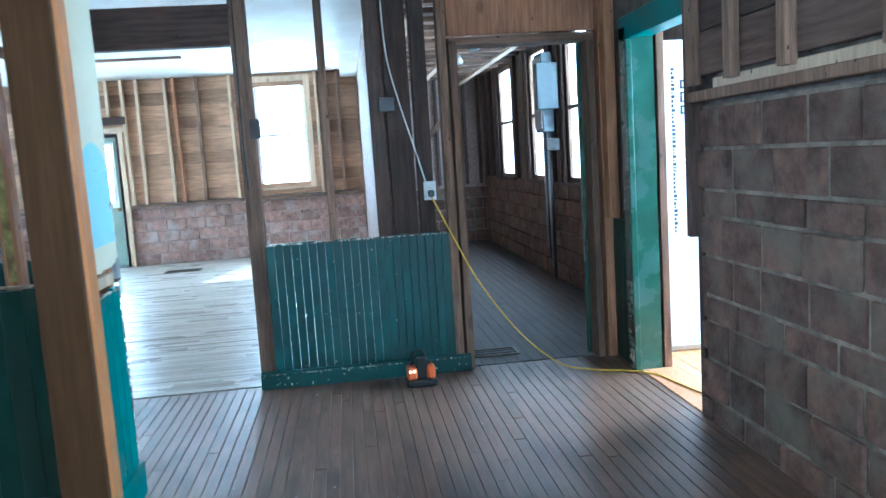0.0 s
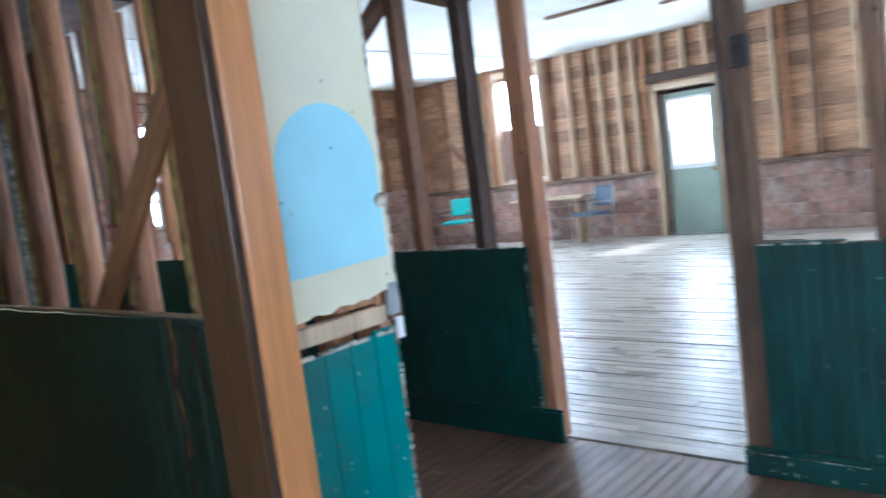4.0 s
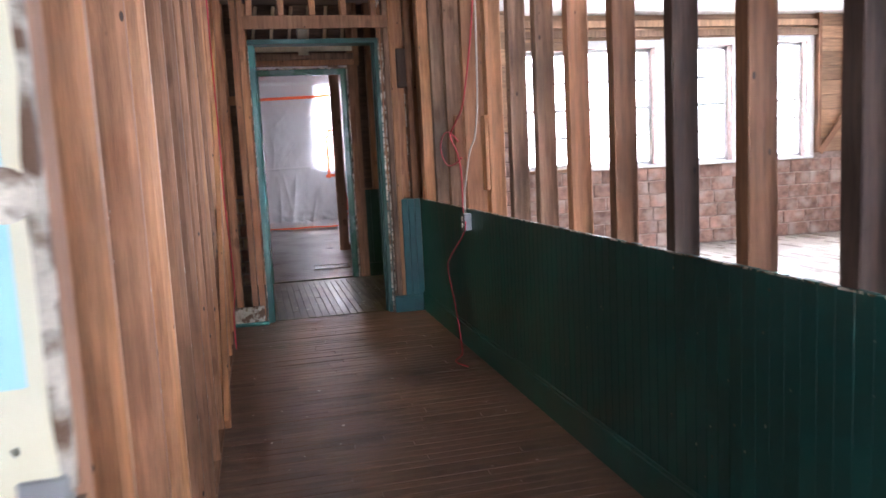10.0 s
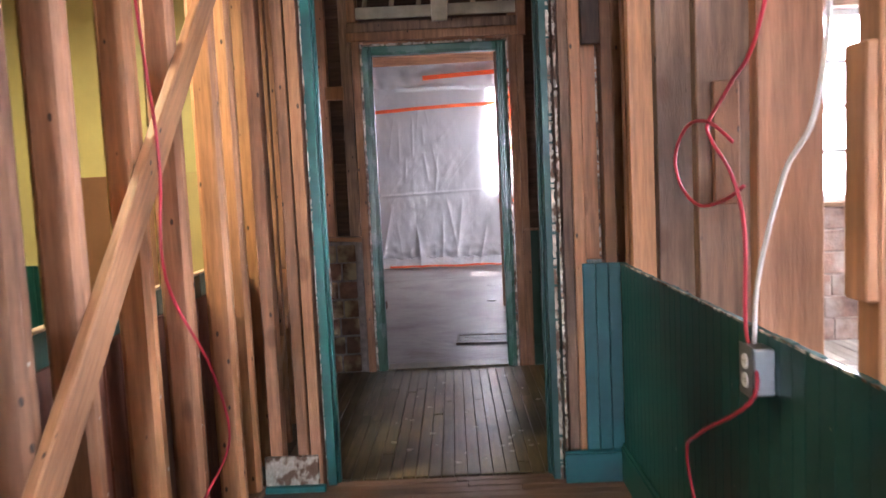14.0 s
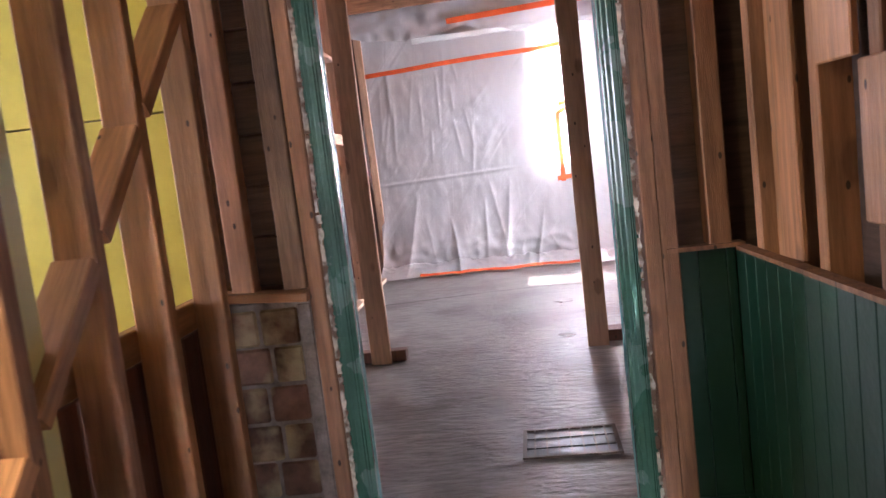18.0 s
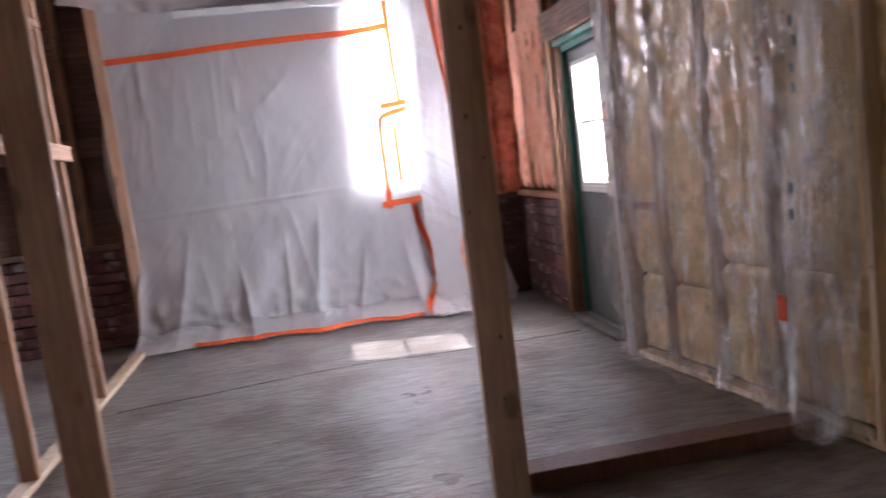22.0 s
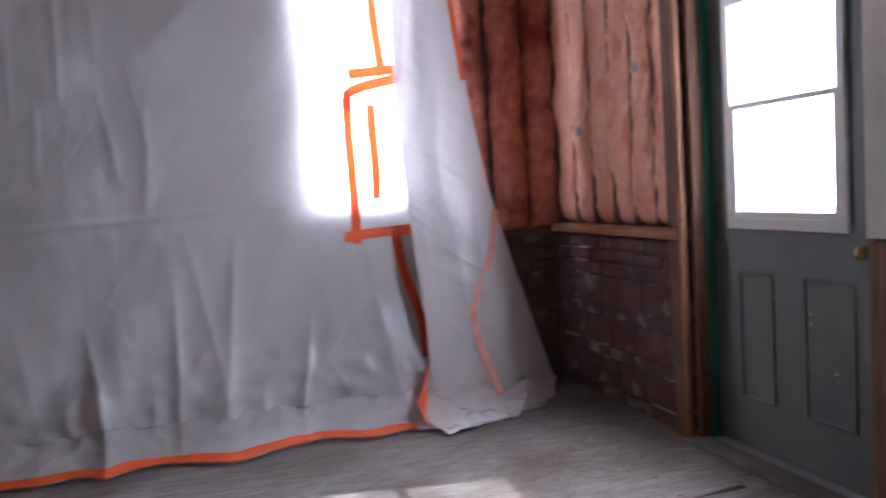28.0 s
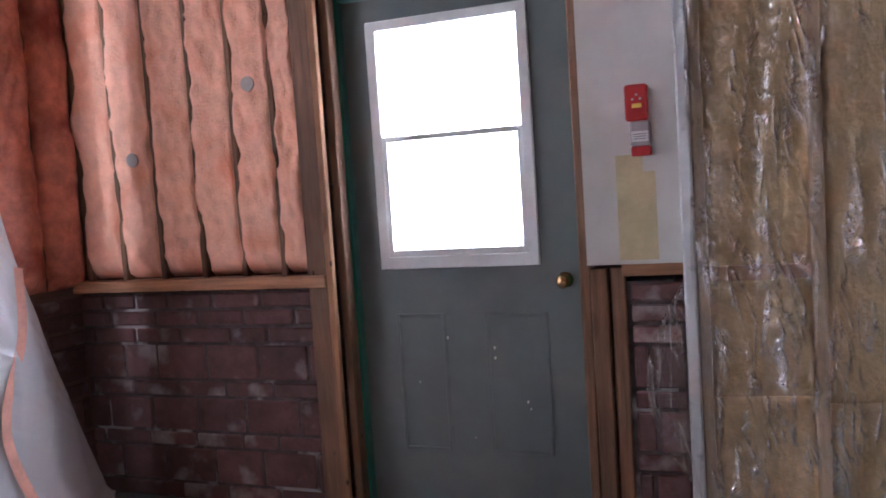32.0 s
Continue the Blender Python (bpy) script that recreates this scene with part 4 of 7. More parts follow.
lumber("shelf", (-1.66, 8.62, 0.985), (-1.375, 8.62, 0.965), 0.03, 0.09, amber_wood, d2, facing=(0, 0, 1))

# ---- last room framing ----
frame_l = thing("stud_frame", (-1.0, 11.4, 0), "new pine stud frame with a wide opening", "stud wall", "structure")
for x, yy, w, t in ((-1.77, 11.34, 0.14, 0.04), (-0.265, 11.34, 0.14, 0.04), (-2.26, 11.36, 0.14, 0.04), (-2.5, 11.62, 0.04, 0.09)):
    lumber("stud", (x, yy, 0.0), (x, yy, 3.35), w, t, new_pine, frame_l)
block("sole_plate", -0.19, 1.12, 11.42, 11.56, 0.0, 0.08, plate_wood, frame_l)
block("sole_plate", -2.3, -1.6, 11.37, 11.46, 0.0, 0.08, plate_wood, frame_l)
frame_w = thing("stud_frame", (-2.5, 13.6, 0), "new pine partition running to the plastic sheet", "stud wall", "structure")
lumber("sole_plate", (-2.40, 11.5, 0.02), (-2.53, 15.85, 0.02), 0.09, 0.04, pale_pine, frame_w)
for x, y in ((-2.42, 12.5), (-2.475, 13.94), (-2.5, 15.6)):
    lumber("stud", (x, y, 0.04), (x - 0.03, y, 3.35), 0.09, 0.04, new_pine, frame_w)
lumber("brace", (-2.365, 11.45, 1.72), (-2.41, 14.0, 1.68), 0.03, 0.10, new_pine, frame_w, facing=(1, 0, 0))
lumber("blocking", (-2.43, 12.53, 2.5), (-2.48, 13.91, 2.5), 0.09, 0.04, new_pine, frame_w)

# dark gap boards and nailers on the vestibule's east side
gap_frame = thing("vestibule_nailers", (0.06, 7.8, 1.0), "short amber boards nailed over the vestibule studs", "stud wall", "structure")
for y0, y1, z0, z1, m in ((7.62, 7.78, 1.12, 1.45, amber_wood), (7.5, 7.6, 1.0, 2.9, amber_wood), (7.8, 7.98, 1.46, 2.9, amber_wood), (8.12, 8.24, 0.99, 2.9, stud_wood), (7.2, 7.42, 0.99, 1.2, amber_wood), (7.0, 7.1, 1.0, 2.6, stud_wood)):
    block("nailer", 0.018, 0.036, y0, y1, z0, z1, m, gap_frame)

GLOW = 2.5
# ---- outside ----
glow = bpy.data.materials.new("bright_overcast_distance")
glow.use_nodes = True
gn = glow.node_tree.nodes
gn.remove(gn["Principled BSDF"])
em = gn.new("ShaderNodeEmission")
em.inputs["Color"].default_value, em.inputs["Strength"].default_value = (0.95, 0.98, 1.0, 1), GLOW
glow.node_tree.links.new(em.outputs[0], gn["Material Output"].inputs["Surface"])
solid("backdrop", boxes((13, 13.05, -14, 26, -0.6, 4.6), (-16, 13, 24, 24.05, -0.6, 7), (-16, 13, -12.05, -12, -0.6, 7), (-16.05, -16, -12, 24, -0.6, 6)), glow, "bright hazy distance outside the windows", "backdrop", "structure")


# unseen eave, added to block sun patches on the narrow room's floor
solid("roof_eave", boxes((-0.2, 8.1, -3.25, -2.67, 2.78, 2.86)), grey_wood, "unseen eave added to keep the sun out of the south windows", "eave", "structure")


# ---- walls of tile and brick ----
def slab(axis, d0, d1, u0, u1, z0, z1):
    return (d0, d1, u0, u1, z0, z1) if axis == "x" else (u0, u1, d0, d1, z0, z1)


def masonry(parent, axis, face, deep, lo, hi, z0, courses, length, material, gap=0.012, holes=(), rough=0.006, stuff=None, name="tile"):
    """Courses of separate blocks, proud of the mortar by a little; face is where they end, deep points into the wall."""
    z, n = z0, 0
    while n < len(courses):
        h = courses[n]
        u = lo - (length / 2 if n % 2 else 0) - 0.01
        while u < hi:
            step = length * rnd.choice((0.72, 0.95, 1.0, 1.0, 1.08))
            s, e = max(lo, u), min(hi, u + step)
            u += step
            if e - s < 0.04 or any(a < (s + e) / 2 < b and c < z + h / 2 < d for a, b, c, d in holes):
                continue
            for a, b, c, d in holes:
                if c < z + h / 2 < d:
                    if s < a < e:
                        e = a
                    if s < b < e:
                        s = b
            if e - s < 0.04:
                continue
            out = rnd.choice((0.0, 0.003, rough))
            row = slab(axis, *sorted((face + out * (1 if deep > 0 else -1) * -1, face + deep)), round(s + gap / 2, 3), round(e - gap / 2, 3), z + gap / 2, z + h - gap / 2)
            block(name, *row, material, parent, 0.006)
        z += h
        n += 1


E_HOLES = [(0.29, 1.1, 1.1, 2.78), (3.15, 4.13, 0.0, 2.2), (6.1, 6.95, 1.02, 2.76)]
east_face = thing("wall_east_tiles", (XE, 4.0, 0), "red clay tile base of the large room's east wall", "tile wall", "structure")
masonry(east_face, "x", XE + 0.013, 0.02, -0.55, 9.0, 0.0, [0.18] * 5, 0.31, tile_red, holes=E_HOLES)
north_face = thing("wall_north_tiles", (4.0, YN, 0), "pinkish clay tile base below the row of windows", "tile wall", "structure")
masonry(north_face, "y", YN + 0.013, 0.02, 1.62, XE, 0.0, [0.17] * 6, 0.31, tile_red)
east_boards = thing("wall_east_boards", (XE, 4.0, 1.0), "brown horizontal sheathing boards behind open studs", "board wall", "structure")


def sheath(parent, axis, face, thick, lo, hi, z0, z1, high, material, holes=()):
    """Horizontal boards, cut round the openings."""
    z = z0
    while z < z1 - 0.02:
        top = min(z1, z + high)
        cuts = sorted((a, b) for a, b, c, d in holes if c < (z + top) / 2 < d)
        s = lo
        for a, b in cuts + [(hi, hi)]:
            if a - s > 0.03:
                block("board", *slab(axis, *sorted((face, face + thick)), s, a, z + 0.002, top - 0.002), material, parent, 0.004)
            s = b
        z = top


sheath(east_boards, "x", XE - 0.012, 0.03, -0.55, 9.0, 0.99, HIGH, 0.19, sheathing, E_HOLES)
sheath(east_boards, "y", YN - 0.012, 0.03, 1.62, XE, 2.6, HIGH, 0.16, sheathing)
sheath(east_boards, "y", YN - 0.012, 0.03, 5.9, XE, 1.1, 2.6, 0.19, sheathing)
masonry(north_face, "y", 8.668, 0.026, 0.17, 1.61, 0.0, [0.17] * 9, 0.31, tile_red)
sheath(east_boards, "y", 8.672, 0.026, 0.17, 1.61, 1.54, HIGH, 0.19, sheathing)
east_studs = thing("wall_east_studs", (XE, 4.0, 1.0), "pale pine studs nailed over the boards", "stud wall", "structure")
lumber("sill_plate", (XE - 0.05, -0.55, 0.95), (XE - 0.05, 3.1, 0.95), 0.1, 0.05, grey_wood, east_studs)
lumber("sill_plate", (XE - 0.05, 4.17, 0.95), (XE - 0.05, 9.0, 0.95), 0.1, 0.05, grey_wood, east_studs)
for y, m in ((8.6, stud_wood), (8.1, stud_wood), (7.65, stud_wood), (7.2, pale_pine), (7.05, stud_wood), (6.0, pale_pine), (5.88, stud_wood), (5.5, pale_pine), (5.2, stud_wood), (4.95, pale_pine), (4.65, pale_pine), (4.39, pale_pine),
             (4.2, stud_wood), (3.06, pale_pine), (2.86, pale_pine), (2.42, pale_pine), (2.28, stud_wood), (1.95, grey_wood), (1.43, pale_pine), (1.27, stud_wood), (0.1, pale_pine), (-0.05, stud_wood), (-0.25, grey_wood)):
    lumber("stud", (XE - 0.06, y, 0.975), (XE - 0.06, y + rnd.uniform(-0.015, 0.015), HIGH), 0.09, 0.045, m, east_studs)
for y in (3.95, 3.62, 3.3):
    lumber("cripple", (XE - 0.06, y, 2.36), (XE - 0.06, y, HIGH), 0.09, 0.045, pale_pine, east_studs)
lumber("lintel", (XE - 0.06, 3.05, 2.3), (XE - 0.06, 4.2, 2.3), 0.1, 0.12, dark_wood, east_studs)
for a, b in (((XE - 0.1, 8.2, 2.0), (XE - 0.1, 7.25, 1.0)), ((XE - 0.1, 8.85, 1.0), (XE - 0.1, 8.1, 2.2))):
    lumber("brace", a, b, 0.03, 0.09, stud_wood, east_studs)
for x in (6.0, 6.45, 6.9, 7.35):
    lumber("stud", (x, YN - 0.06, 1.1), (x, YN - 0.06, HIGH), 0.045, 0.09, stud_wood, east_studs)
lumber("brace", (6.0, YN - 0.1, 1.1), (7.0, YN - 0.1, 2.3), 0.03, 0.09, stud_wood, east_studs, facing=(0, 1, 0))
for z in (2.68, 2.8):
    lumber("rail", (1.62, YN - 0.06, z), (6.0, YN - 0.06, z), 0.05, 0.08, sheathing, east_studs, facing=(0, 1, 0))

south_face = thing("wall_south_tiles", (4.0, -2.6, 0), "dusty grey-brown tile wall under the narrow room's windows", "tile wall", "structure")
masonry(south_face, "y", -2.57, -0.03, 0.2, XE, 0.0, [0.18] * 6, 0.31, tile_old)
masonry(south_face, "x", XE, 0.03, -2.57, -0.62, 0.0, [0.18] * 5, 0.31, tile_old)
south_frame = thing("south_room_frame", (4.0, -1.6, 1.0), "dark studs and open ceiling joists of the narrow room", "stud wall", "structure")
for x in (1.85, 3.0, 3.35, 4.55, 5.15, 6.45, 6.9, 7.4):
    lumber("stud", (x, -2.57, 1.08), (x, -2.57, 2.75), 0.1, 0.05, dark_wood, south_frame)
for k in range(9):
    lumber("stud", (XE - 0.05, -2.5 + k * 0.23, 0.95), (XE - 0.05, -2.5 + k * 0.23, 2.75), 0.09, 0.045, dark_wood, south_frame)
lumber("brace", (XE - 0.1, -1.0, 1.1), (XE - 0.1, -2.0, 2.1), 0.03, 0.1, grey_wood, south_frame)
for k in range(17):
    lumber("joist", (0.5 + 0.43 * k, -2.57, 2.68), (0.5 + 0.43 * k, -0.62, 2.68), 0.05, 0.16, grey_wood, south_frame, facing=(0, 0, 1))
for y in (-0.9, -1.55, -2.2):
    lumber("strapping", (0.3, y, 2.57), (XE, y, 2.57), 0.03, 0.08, pale_pine, south_frame, facing=(0, 0, 1))
lumber("wall_plate", (0.2, -2.5, 2.62), (XE, -2.5, 2.62), 0.1, 0.09, grey_wood, south_frame)

near_face = thing("wall_hall_south_tiles", (-3.5, -2.07, 0), "large dusty clay tiles with thick rough joints", "tile wall", "structure")
masonry(near_face, "y", -2.05, -0.03, -7.0, -1.3, 0.0, [0.13, 0.2, 0.2, 0.13, 0.2, 0.2, 0.13, 0.2, 0.2], 0.33, tile_old, gap=0.018, rough=0.016, holes=[(-6.4, -4.7, 0.9, 2.4)])
for k, z in enumerate((0.02, 0.36, 0.55, 0.88, 1.1, 1.4)):
    block("end_tile", -1.33, -1.28 + 0.02 * (k % 2), -2.27, -2.06, z, z + 0.16, tile_old, near_face, 0.012)
solid("wall_hall_south_mortar", boxes((-4.66, -1.34, -2.078, -2.056, 0.0, 1.6), (-7.0, -6.45, -2.078, -2.056, 0.0, 1.6)), mat("crumbly_pale_mortar", (0.25, 0.20, 0.155), 0.95, vary=0.3, scale=9, bump=0.8, stain=(0.13, 0.09, 0.065), stain_scale=3), "crumbly pale mortar between the clay tiles", "mortar", "structure")
ledge = thing("ledge", (-3.5, -2.05, 1.6), "rough grey timber ledge on top of the tile wall", "ledge", "structure")
block("ledge_board", -4.6, -1.27, -2.12, -2.0, 1.62, 1.67, grey_wood, ledge)
block("ledge_board", -4.6, -1.5, -2.1, -2.03, 1.67, 1.72, pale_pine, ledge)
sheath(ledge, "y", -2.03, -0.03, -4.6, -1.3, 1.74, 2.9, 0.21, dark_sheathing)
for x in (-1.34, -1.72, -2.15, -2.75, -3.3):
    lumber("stud", (x, -2.01, 1.7), (x, -2.01, 2.9), 0.07, 0.05, grey_wood, ledge, facing=(1, 0, 0))
lumber("jamb_stud", (-1.28, -2.05, 0.95), (-1.28, -2.05, 2.9), 0.06, 0.1, dark_wood, ledge)


# ---- windows ----
def window_unit(name, axis, face, inward, lo, hi, z0, z1, cols, rows, material, trim, label, sash=True, wide=0.05, inset=0.12):
    """A sash window: frame in the opening, meeting rail, glazing bars, panes, casing and sill on the room side."""
    ob = thing(name, (face, (lo + hi) / 2, z0) if axis == "x" else ((lo + hi) / 2, face, z0), label, "window", "structure")
    d0, d1 = sorted((face - inward * inset, face - inward * (inset + 0.05)))
    part("window_frame", boxes(*[slab(axis, d0, d1, *r) for r in ((lo, lo + wide, z0, z1), (hi - wide, hi, z0, z1), (lo, hi, z0, z0 + wide), (lo, hi, z1 - wide, z1))]), material, ob)
    mid = (z0 + z1) / 2
    if sash:
        part("meeting_rail", boxes(slab(axis, d0, d1, lo + wide, hi - wide, mid - 0.02, mid + 0.02)), material, ob)
    bars = []
    for k in range(1, cols):
        u = lo + wide + (hi - lo - 2 * wide) * k / cols
        bars.append(slab(axis, d0 + 0.01, d1 - 0.01, u - 0.016, u + 0.016, z0 + wide, z1 - wide))
    for k in range(1, rows):
        z = z0 + wide + (z1 - z0 - 2 * wide) * k / rows
        bars.append(slab(axis, d0 + 0.01, d1 - 0.01, lo + wide, hi - wide, z - 0.016, z + 0.016))
    for r in bars:
        part("glazing_bar", boxes(r), material, ob)
    pane = part("pane", boxes(slab(axis, (d0 + d1) / 2 - 0.002, (d0 + d1) / 2 + 0.002, lo + wide, hi - wide, z0 + wide, z1 - wide)), glass, ob)
    pane.visible_shadow = False
    t0, t1 = sorted((face + inward * 0.005, face + inward * 0.03))
    for r in ((lo - 0.09, lo, z0 - 0.03, z1 + 0.09), (hi, hi + 0.09, z0 - 0.03, z1 + 0.09), (lo, hi, z1, z1 + 0.09)):
        block("casing", *slab(axis, t0, t1, *r), trim, ob)
    s0, s1 = sorted((face - inward * 0.1, face + inward * 0.06))
    block("window_sill", *slab(axis, s0, s1, lo - 0.06, hi + 0.06, z0 - 0.035, z0), trim, ob)
    return ob


window_unit("window_1", "x", XE, -1, 0.29, 1.1, 1.1, 2.78, 1, 1, white_frame, pale_pine, "tall sash window with bare pine casing")
window_unit("window_2", "x", XE, -1, 6.1, 6.95, 1.02, 2.76, 1, 1, white_frame, pale_pine, "sash window with its lower half boarded over")
win2_board = solid("window_board", boxes((XE + 0.06, XE + 0.09, 6.14, 6.91, 1.06, 1.88), bevel=0.004), board_brown, "brown board over the lower window half", "board", "structure")
for k, x in enumerate((1.62, 2.72, 3.82, 4.92)):
    window_unit("window_" + str(3 + k), "y", YN, -1, x, x + (0.93 if k < 3 else 0.96), 1.06, 2.5 + 0.02 * k + (0.01 if k == 3 else 0), 2 if k < 3 else 1, 4 if k < 3 else 3, white_frame, white_frame if k else sheathing, "white sash window with small panes", wide=0.045)
for k, (a, b) in enumerate(((2.0, 2.85), (3.5, 4.4), (5.3, 6.3))):
    window_unit("window_" + str(7 + k), "y", -2.585, 1, a, b, 1.08, 2.62, 1, 1, grey_wood, dark_wood, "tall bare window of the narrow room", inset=0.015)
# two unseen windows, added only as sources for the hall's light
window_unit("window_10", "x", -7.0, 1, -1.6, 0.2, 0.9, 2.5, 2, 1, white_frame, plain_wall, "unseen window added to light the hall from the back")
window_unit("window_11", "y", -2.08, 1, -6.4, -4.7, 0.9, 2.4, 2, 1, white_frame, plain_wall, "unseen window added in the tile wall to light the hall")
# unseen window with lamp b_1, added for the entry room's brightness
window_unit("window_12", "y", -4.6, 1, -1.6, -0.1, 1.0, 2.3, 2, 1, white_frame, white_frame, "unseen white window added to light the entry room")
window_unit("window_13", "y", 15.71, -1, -0.36, 0.15, 1.18, 2.75, 1, 1, white_frame, white_frame, "window behind the plastic sheet")
window_unit("window_14", "y", 15.92, -1, -6.15, -5.2, 1.08, 2.76, 1, 1, white_frame, dark_wood, "bright window in the dark side room")


# ---- glazed doors ----
def holed_leaf(d0, d1, lo, hi, low, top, a, b, z0, z1):
    """A door leaf across x in one piece, with an opening for its glass."""
    bm = bmesh.new()
    rings = [[bm.verts.new((d, y, z)) for y, z in ring] for d in (d0, d1) for ring in (((lo, low), (hi, low), (hi, top), (lo, top)), ((a, z0), (b, z0), (b, z1), (a, z1)))]
    for k in range(4):
        n = (k + 1) % 4
        for p, q in ((0, 1), (3, 2), (2, 0), (1, 3)):
            bm.faces.new((rings[p][k], rings[p][n], rings[q][n], rings[q][k]))
    bmesh.ops.recalc_face_normals(bm, faces=bm.faces)
    return bm


def half_lite_door(name, x, lo, hi, lite, zs, inward, material, frame_m, label, knob_y, panels):
    """A steel door with a two-part window, pressed panels, knob and sill, across x."""
    ob = thing(name, (x, (lo + hi) / 2, 0.02), label, "door", "structure")
    a, b = lite
    z0, z1 = zs
    d0, d1 = sorted((x, x - inward * 0.045))
    leaf = part("leaf", holed_leaf(d0, d1, lo, hi, 0.02, 2.05, a, b, z0, z1), material, ob)
    f0, f1 = sorted((x + inward * 0.016, x - inward * 0.02))
    w = 0.035
    part("lite_frame", boxes((f0, f1, a - 0.02, a + w - 0.012, z0 - 0.03, z1 + 0.03), (f0, f1, b - w + 0.012, b + 0.02, z0 - 0.03, z1 + 0.03), (f0, f1, a + 0.01, b - 0.01, z0 - 0.03, z0 + 0.02), (f0, f1, a + 0.01, b - 0.01, z1 - 0.01, z1 + 0.03), bevel=0.004), white_frame, ob)
    mid = z0 + 0.53 * (z1 - z0)
    part("sash_bar", boxes((f0 + 0.006, f1 - 0.006, a, b, mid - 0.012, mid + 0.01), bevel=0.003), white_frame, ob)
    part("lower_sash", boxes((f0 + 0.004, f1 - 0.004, a + 0.02, a + 0.04, z0 + 0.02, mid), (f0 + 0.004, f1 - 0.004, b - 0.04, b - 0.02, z0 + 0.02, mid), (f0 + 0.004, f1 - 0.004, a + 0.04, b - 0.04, z0 + 0.02, z0 + 0.045), bevel=0.002), white_frame, ob)
    pane = part("pane", boxes((x - inward * 0.024, x - inward * 0.02, a, b, z0, z1)), glass, ob)
    pane.visible_shadow = False
    for u0, u1, c, d in panels:
        for r in ((u0, u0 + 0.016, c, d), (u1 - 0.016, u1, c, d), (u0 + 0.016, u1 - 0.016, c, c + 0.016), (u0 + 0.016, u1 - 0.016, d - 0.016, d)):
            p0, p1 = sorted((x, x + inward * 0.007))
            part("panel_moulding", boxes((p0, p1, *r), bevel=0.003), material, ob)
    k = bmesh.new()
    cylinder(k, (x, knob_y, 0.92), (inward, 0, 0), 0.03, 0.008, 20)
    cylinder(k, (x + inward * 0.008, knob_y, 0.92), (inward, 0, 0), 0.011, 0.03, 12)
    bmesh.ops.create_uvsphere(k, u_segments=16, v_segments=10, radius=0.027, matrix=Matrix.Translation((x + inward * 0.05, knob_y, 0.92)))
    part("knob", k, brass, leaf, "worn brass knob", smooth=True)
    part("frame", boxes((d0 - 0.04, d1 + 0.04, lo - 0.04, lo - 0.003, 0, 2.1), (d0 - 0.04, d1 + 0.04, hi + 0.003, hi + 0.04, 0, 2.1), (d0 - 0.04, d1 + 0.04, lo - 0.003, hi + 0.003, 2.055, 2.1)), frame_m, ob)
    part("threshold", boxes((d0 - 0.08, d1 + 0.04, lo - 0.003, hi + 0.003, 0.0, 0.018), bevel=0.004), steel, ob, "dull metal threshold")
    return ob


half_lite_door("door_east", XE + 0.06, 3.27, 4.03, (3.34, 3.96), (0.98, 1.95), -1, door_sage, pale_pine, "sage green half-glazed outer door of the large room", 3.33, [])
half_lite_door("door_last", 1.17, 13.43, 14.33, (13.60, 14.21), (1.01, 1.93), -1, door_grey, frame_green, "grey half-glazed steel door with pressed panels", 13.49,
               [(13.565, 13.815, 0.24, 0.8), (13.975, 14.185, 0.24, 0.8)])
for y, w in ((4.13, 0.07), (3.17, 0.07)):
    lumber("door_trim", (XE - 0.03, y, 0), (XE - 0.03, y, 2.2), 0.07, w, pale_pine, east_studs)
lumber("door_trim", (XE - 0.03, 3.1, 2.16), (XE - 0.03, 4.2, 2.16), 0.07, 0.08, pale_pine, east_studs)

# ---- last room: east wall ----
brick_face = thing("wall_last_bricks", (1.07, 14.8, 0), "dark purple-brown brick base with smeared mortar", "brick wall", "structure")
COURSES = [0.075, 0.16, 0.07, 0.155, 0.075, 0.16, 0.075, 0.075, 0.075]
solid("mortar_bed", boxes((1.072, 1.22, 14.50, 15.74, 0.0, 0.92), (1.075, 1.22, 13.1, 13.26, 0.0, 0.92)), mortar_dark, "grey mortar behind the bricks", "mortar", "structure")
masonry(brick_face, "x", 1.065, 0.1, 14.50, 15.9, 0.0, COURSES, 0.24, brick_dark, gap=0.014, rough=0.004, name="brick")
masonry(brick_face, "x", 1.065, 0.1, 13.06, 13.25, 0.0, COURSES, 0.24, brick_dark, gap=0.014, rough=0.004, name="brick")
trim = thing("door_surround", (1.05, 13.9, 0), "rough brown boards round the grey door", "door frame", "structure")
lumber("jamb_board", (1.06, 14.455, 0), (1.06, 14.455, 3.3), 0.05, 0.09, shade_wood, trim)
lumber("jamb_board", (1.045, 14.40, 0), (1.045, 14.40, 2.2), 0.03, 0.03, stud_wood, trim)
block("reveal", 1.07, 1.135, 14.345, 14.38, 0.0, 2.1, shade_wood, trim)
block("reveal", 1.137, 1.21, 14.345, 14.38, 0.0, 2.1, frame_green, trim)
block("reveal", 1.07, 1.21, 13.385, 13.42, 0.0, 2.1, shade_wood, trim)
block("reveal", 1.07, 1.21, 13.385, 14.38, 2.1, 2.14, frame_green, trim)
lumber("jamb_board", (1.07, 13.35, 0), (1.07, 13.35, 0.97), 0.05, 0.06, shade_wood, trim)
lumber("jamb_board", (1.075, 13.285, 0), (1.075, 13.285, 0.97), 0.04, 0.05, shade_wood, trim)
lumber("head_board", (1.06, 13.0, 2.26), (1.06, 14.5, 2.26), 0.06, 0.22, grey_wood, trim)
lumber("sill_board", (1.07, 14.42, 0.955), (1.07, 15.9, 0.955), 0.1, 0.05, stud_wood, trim)
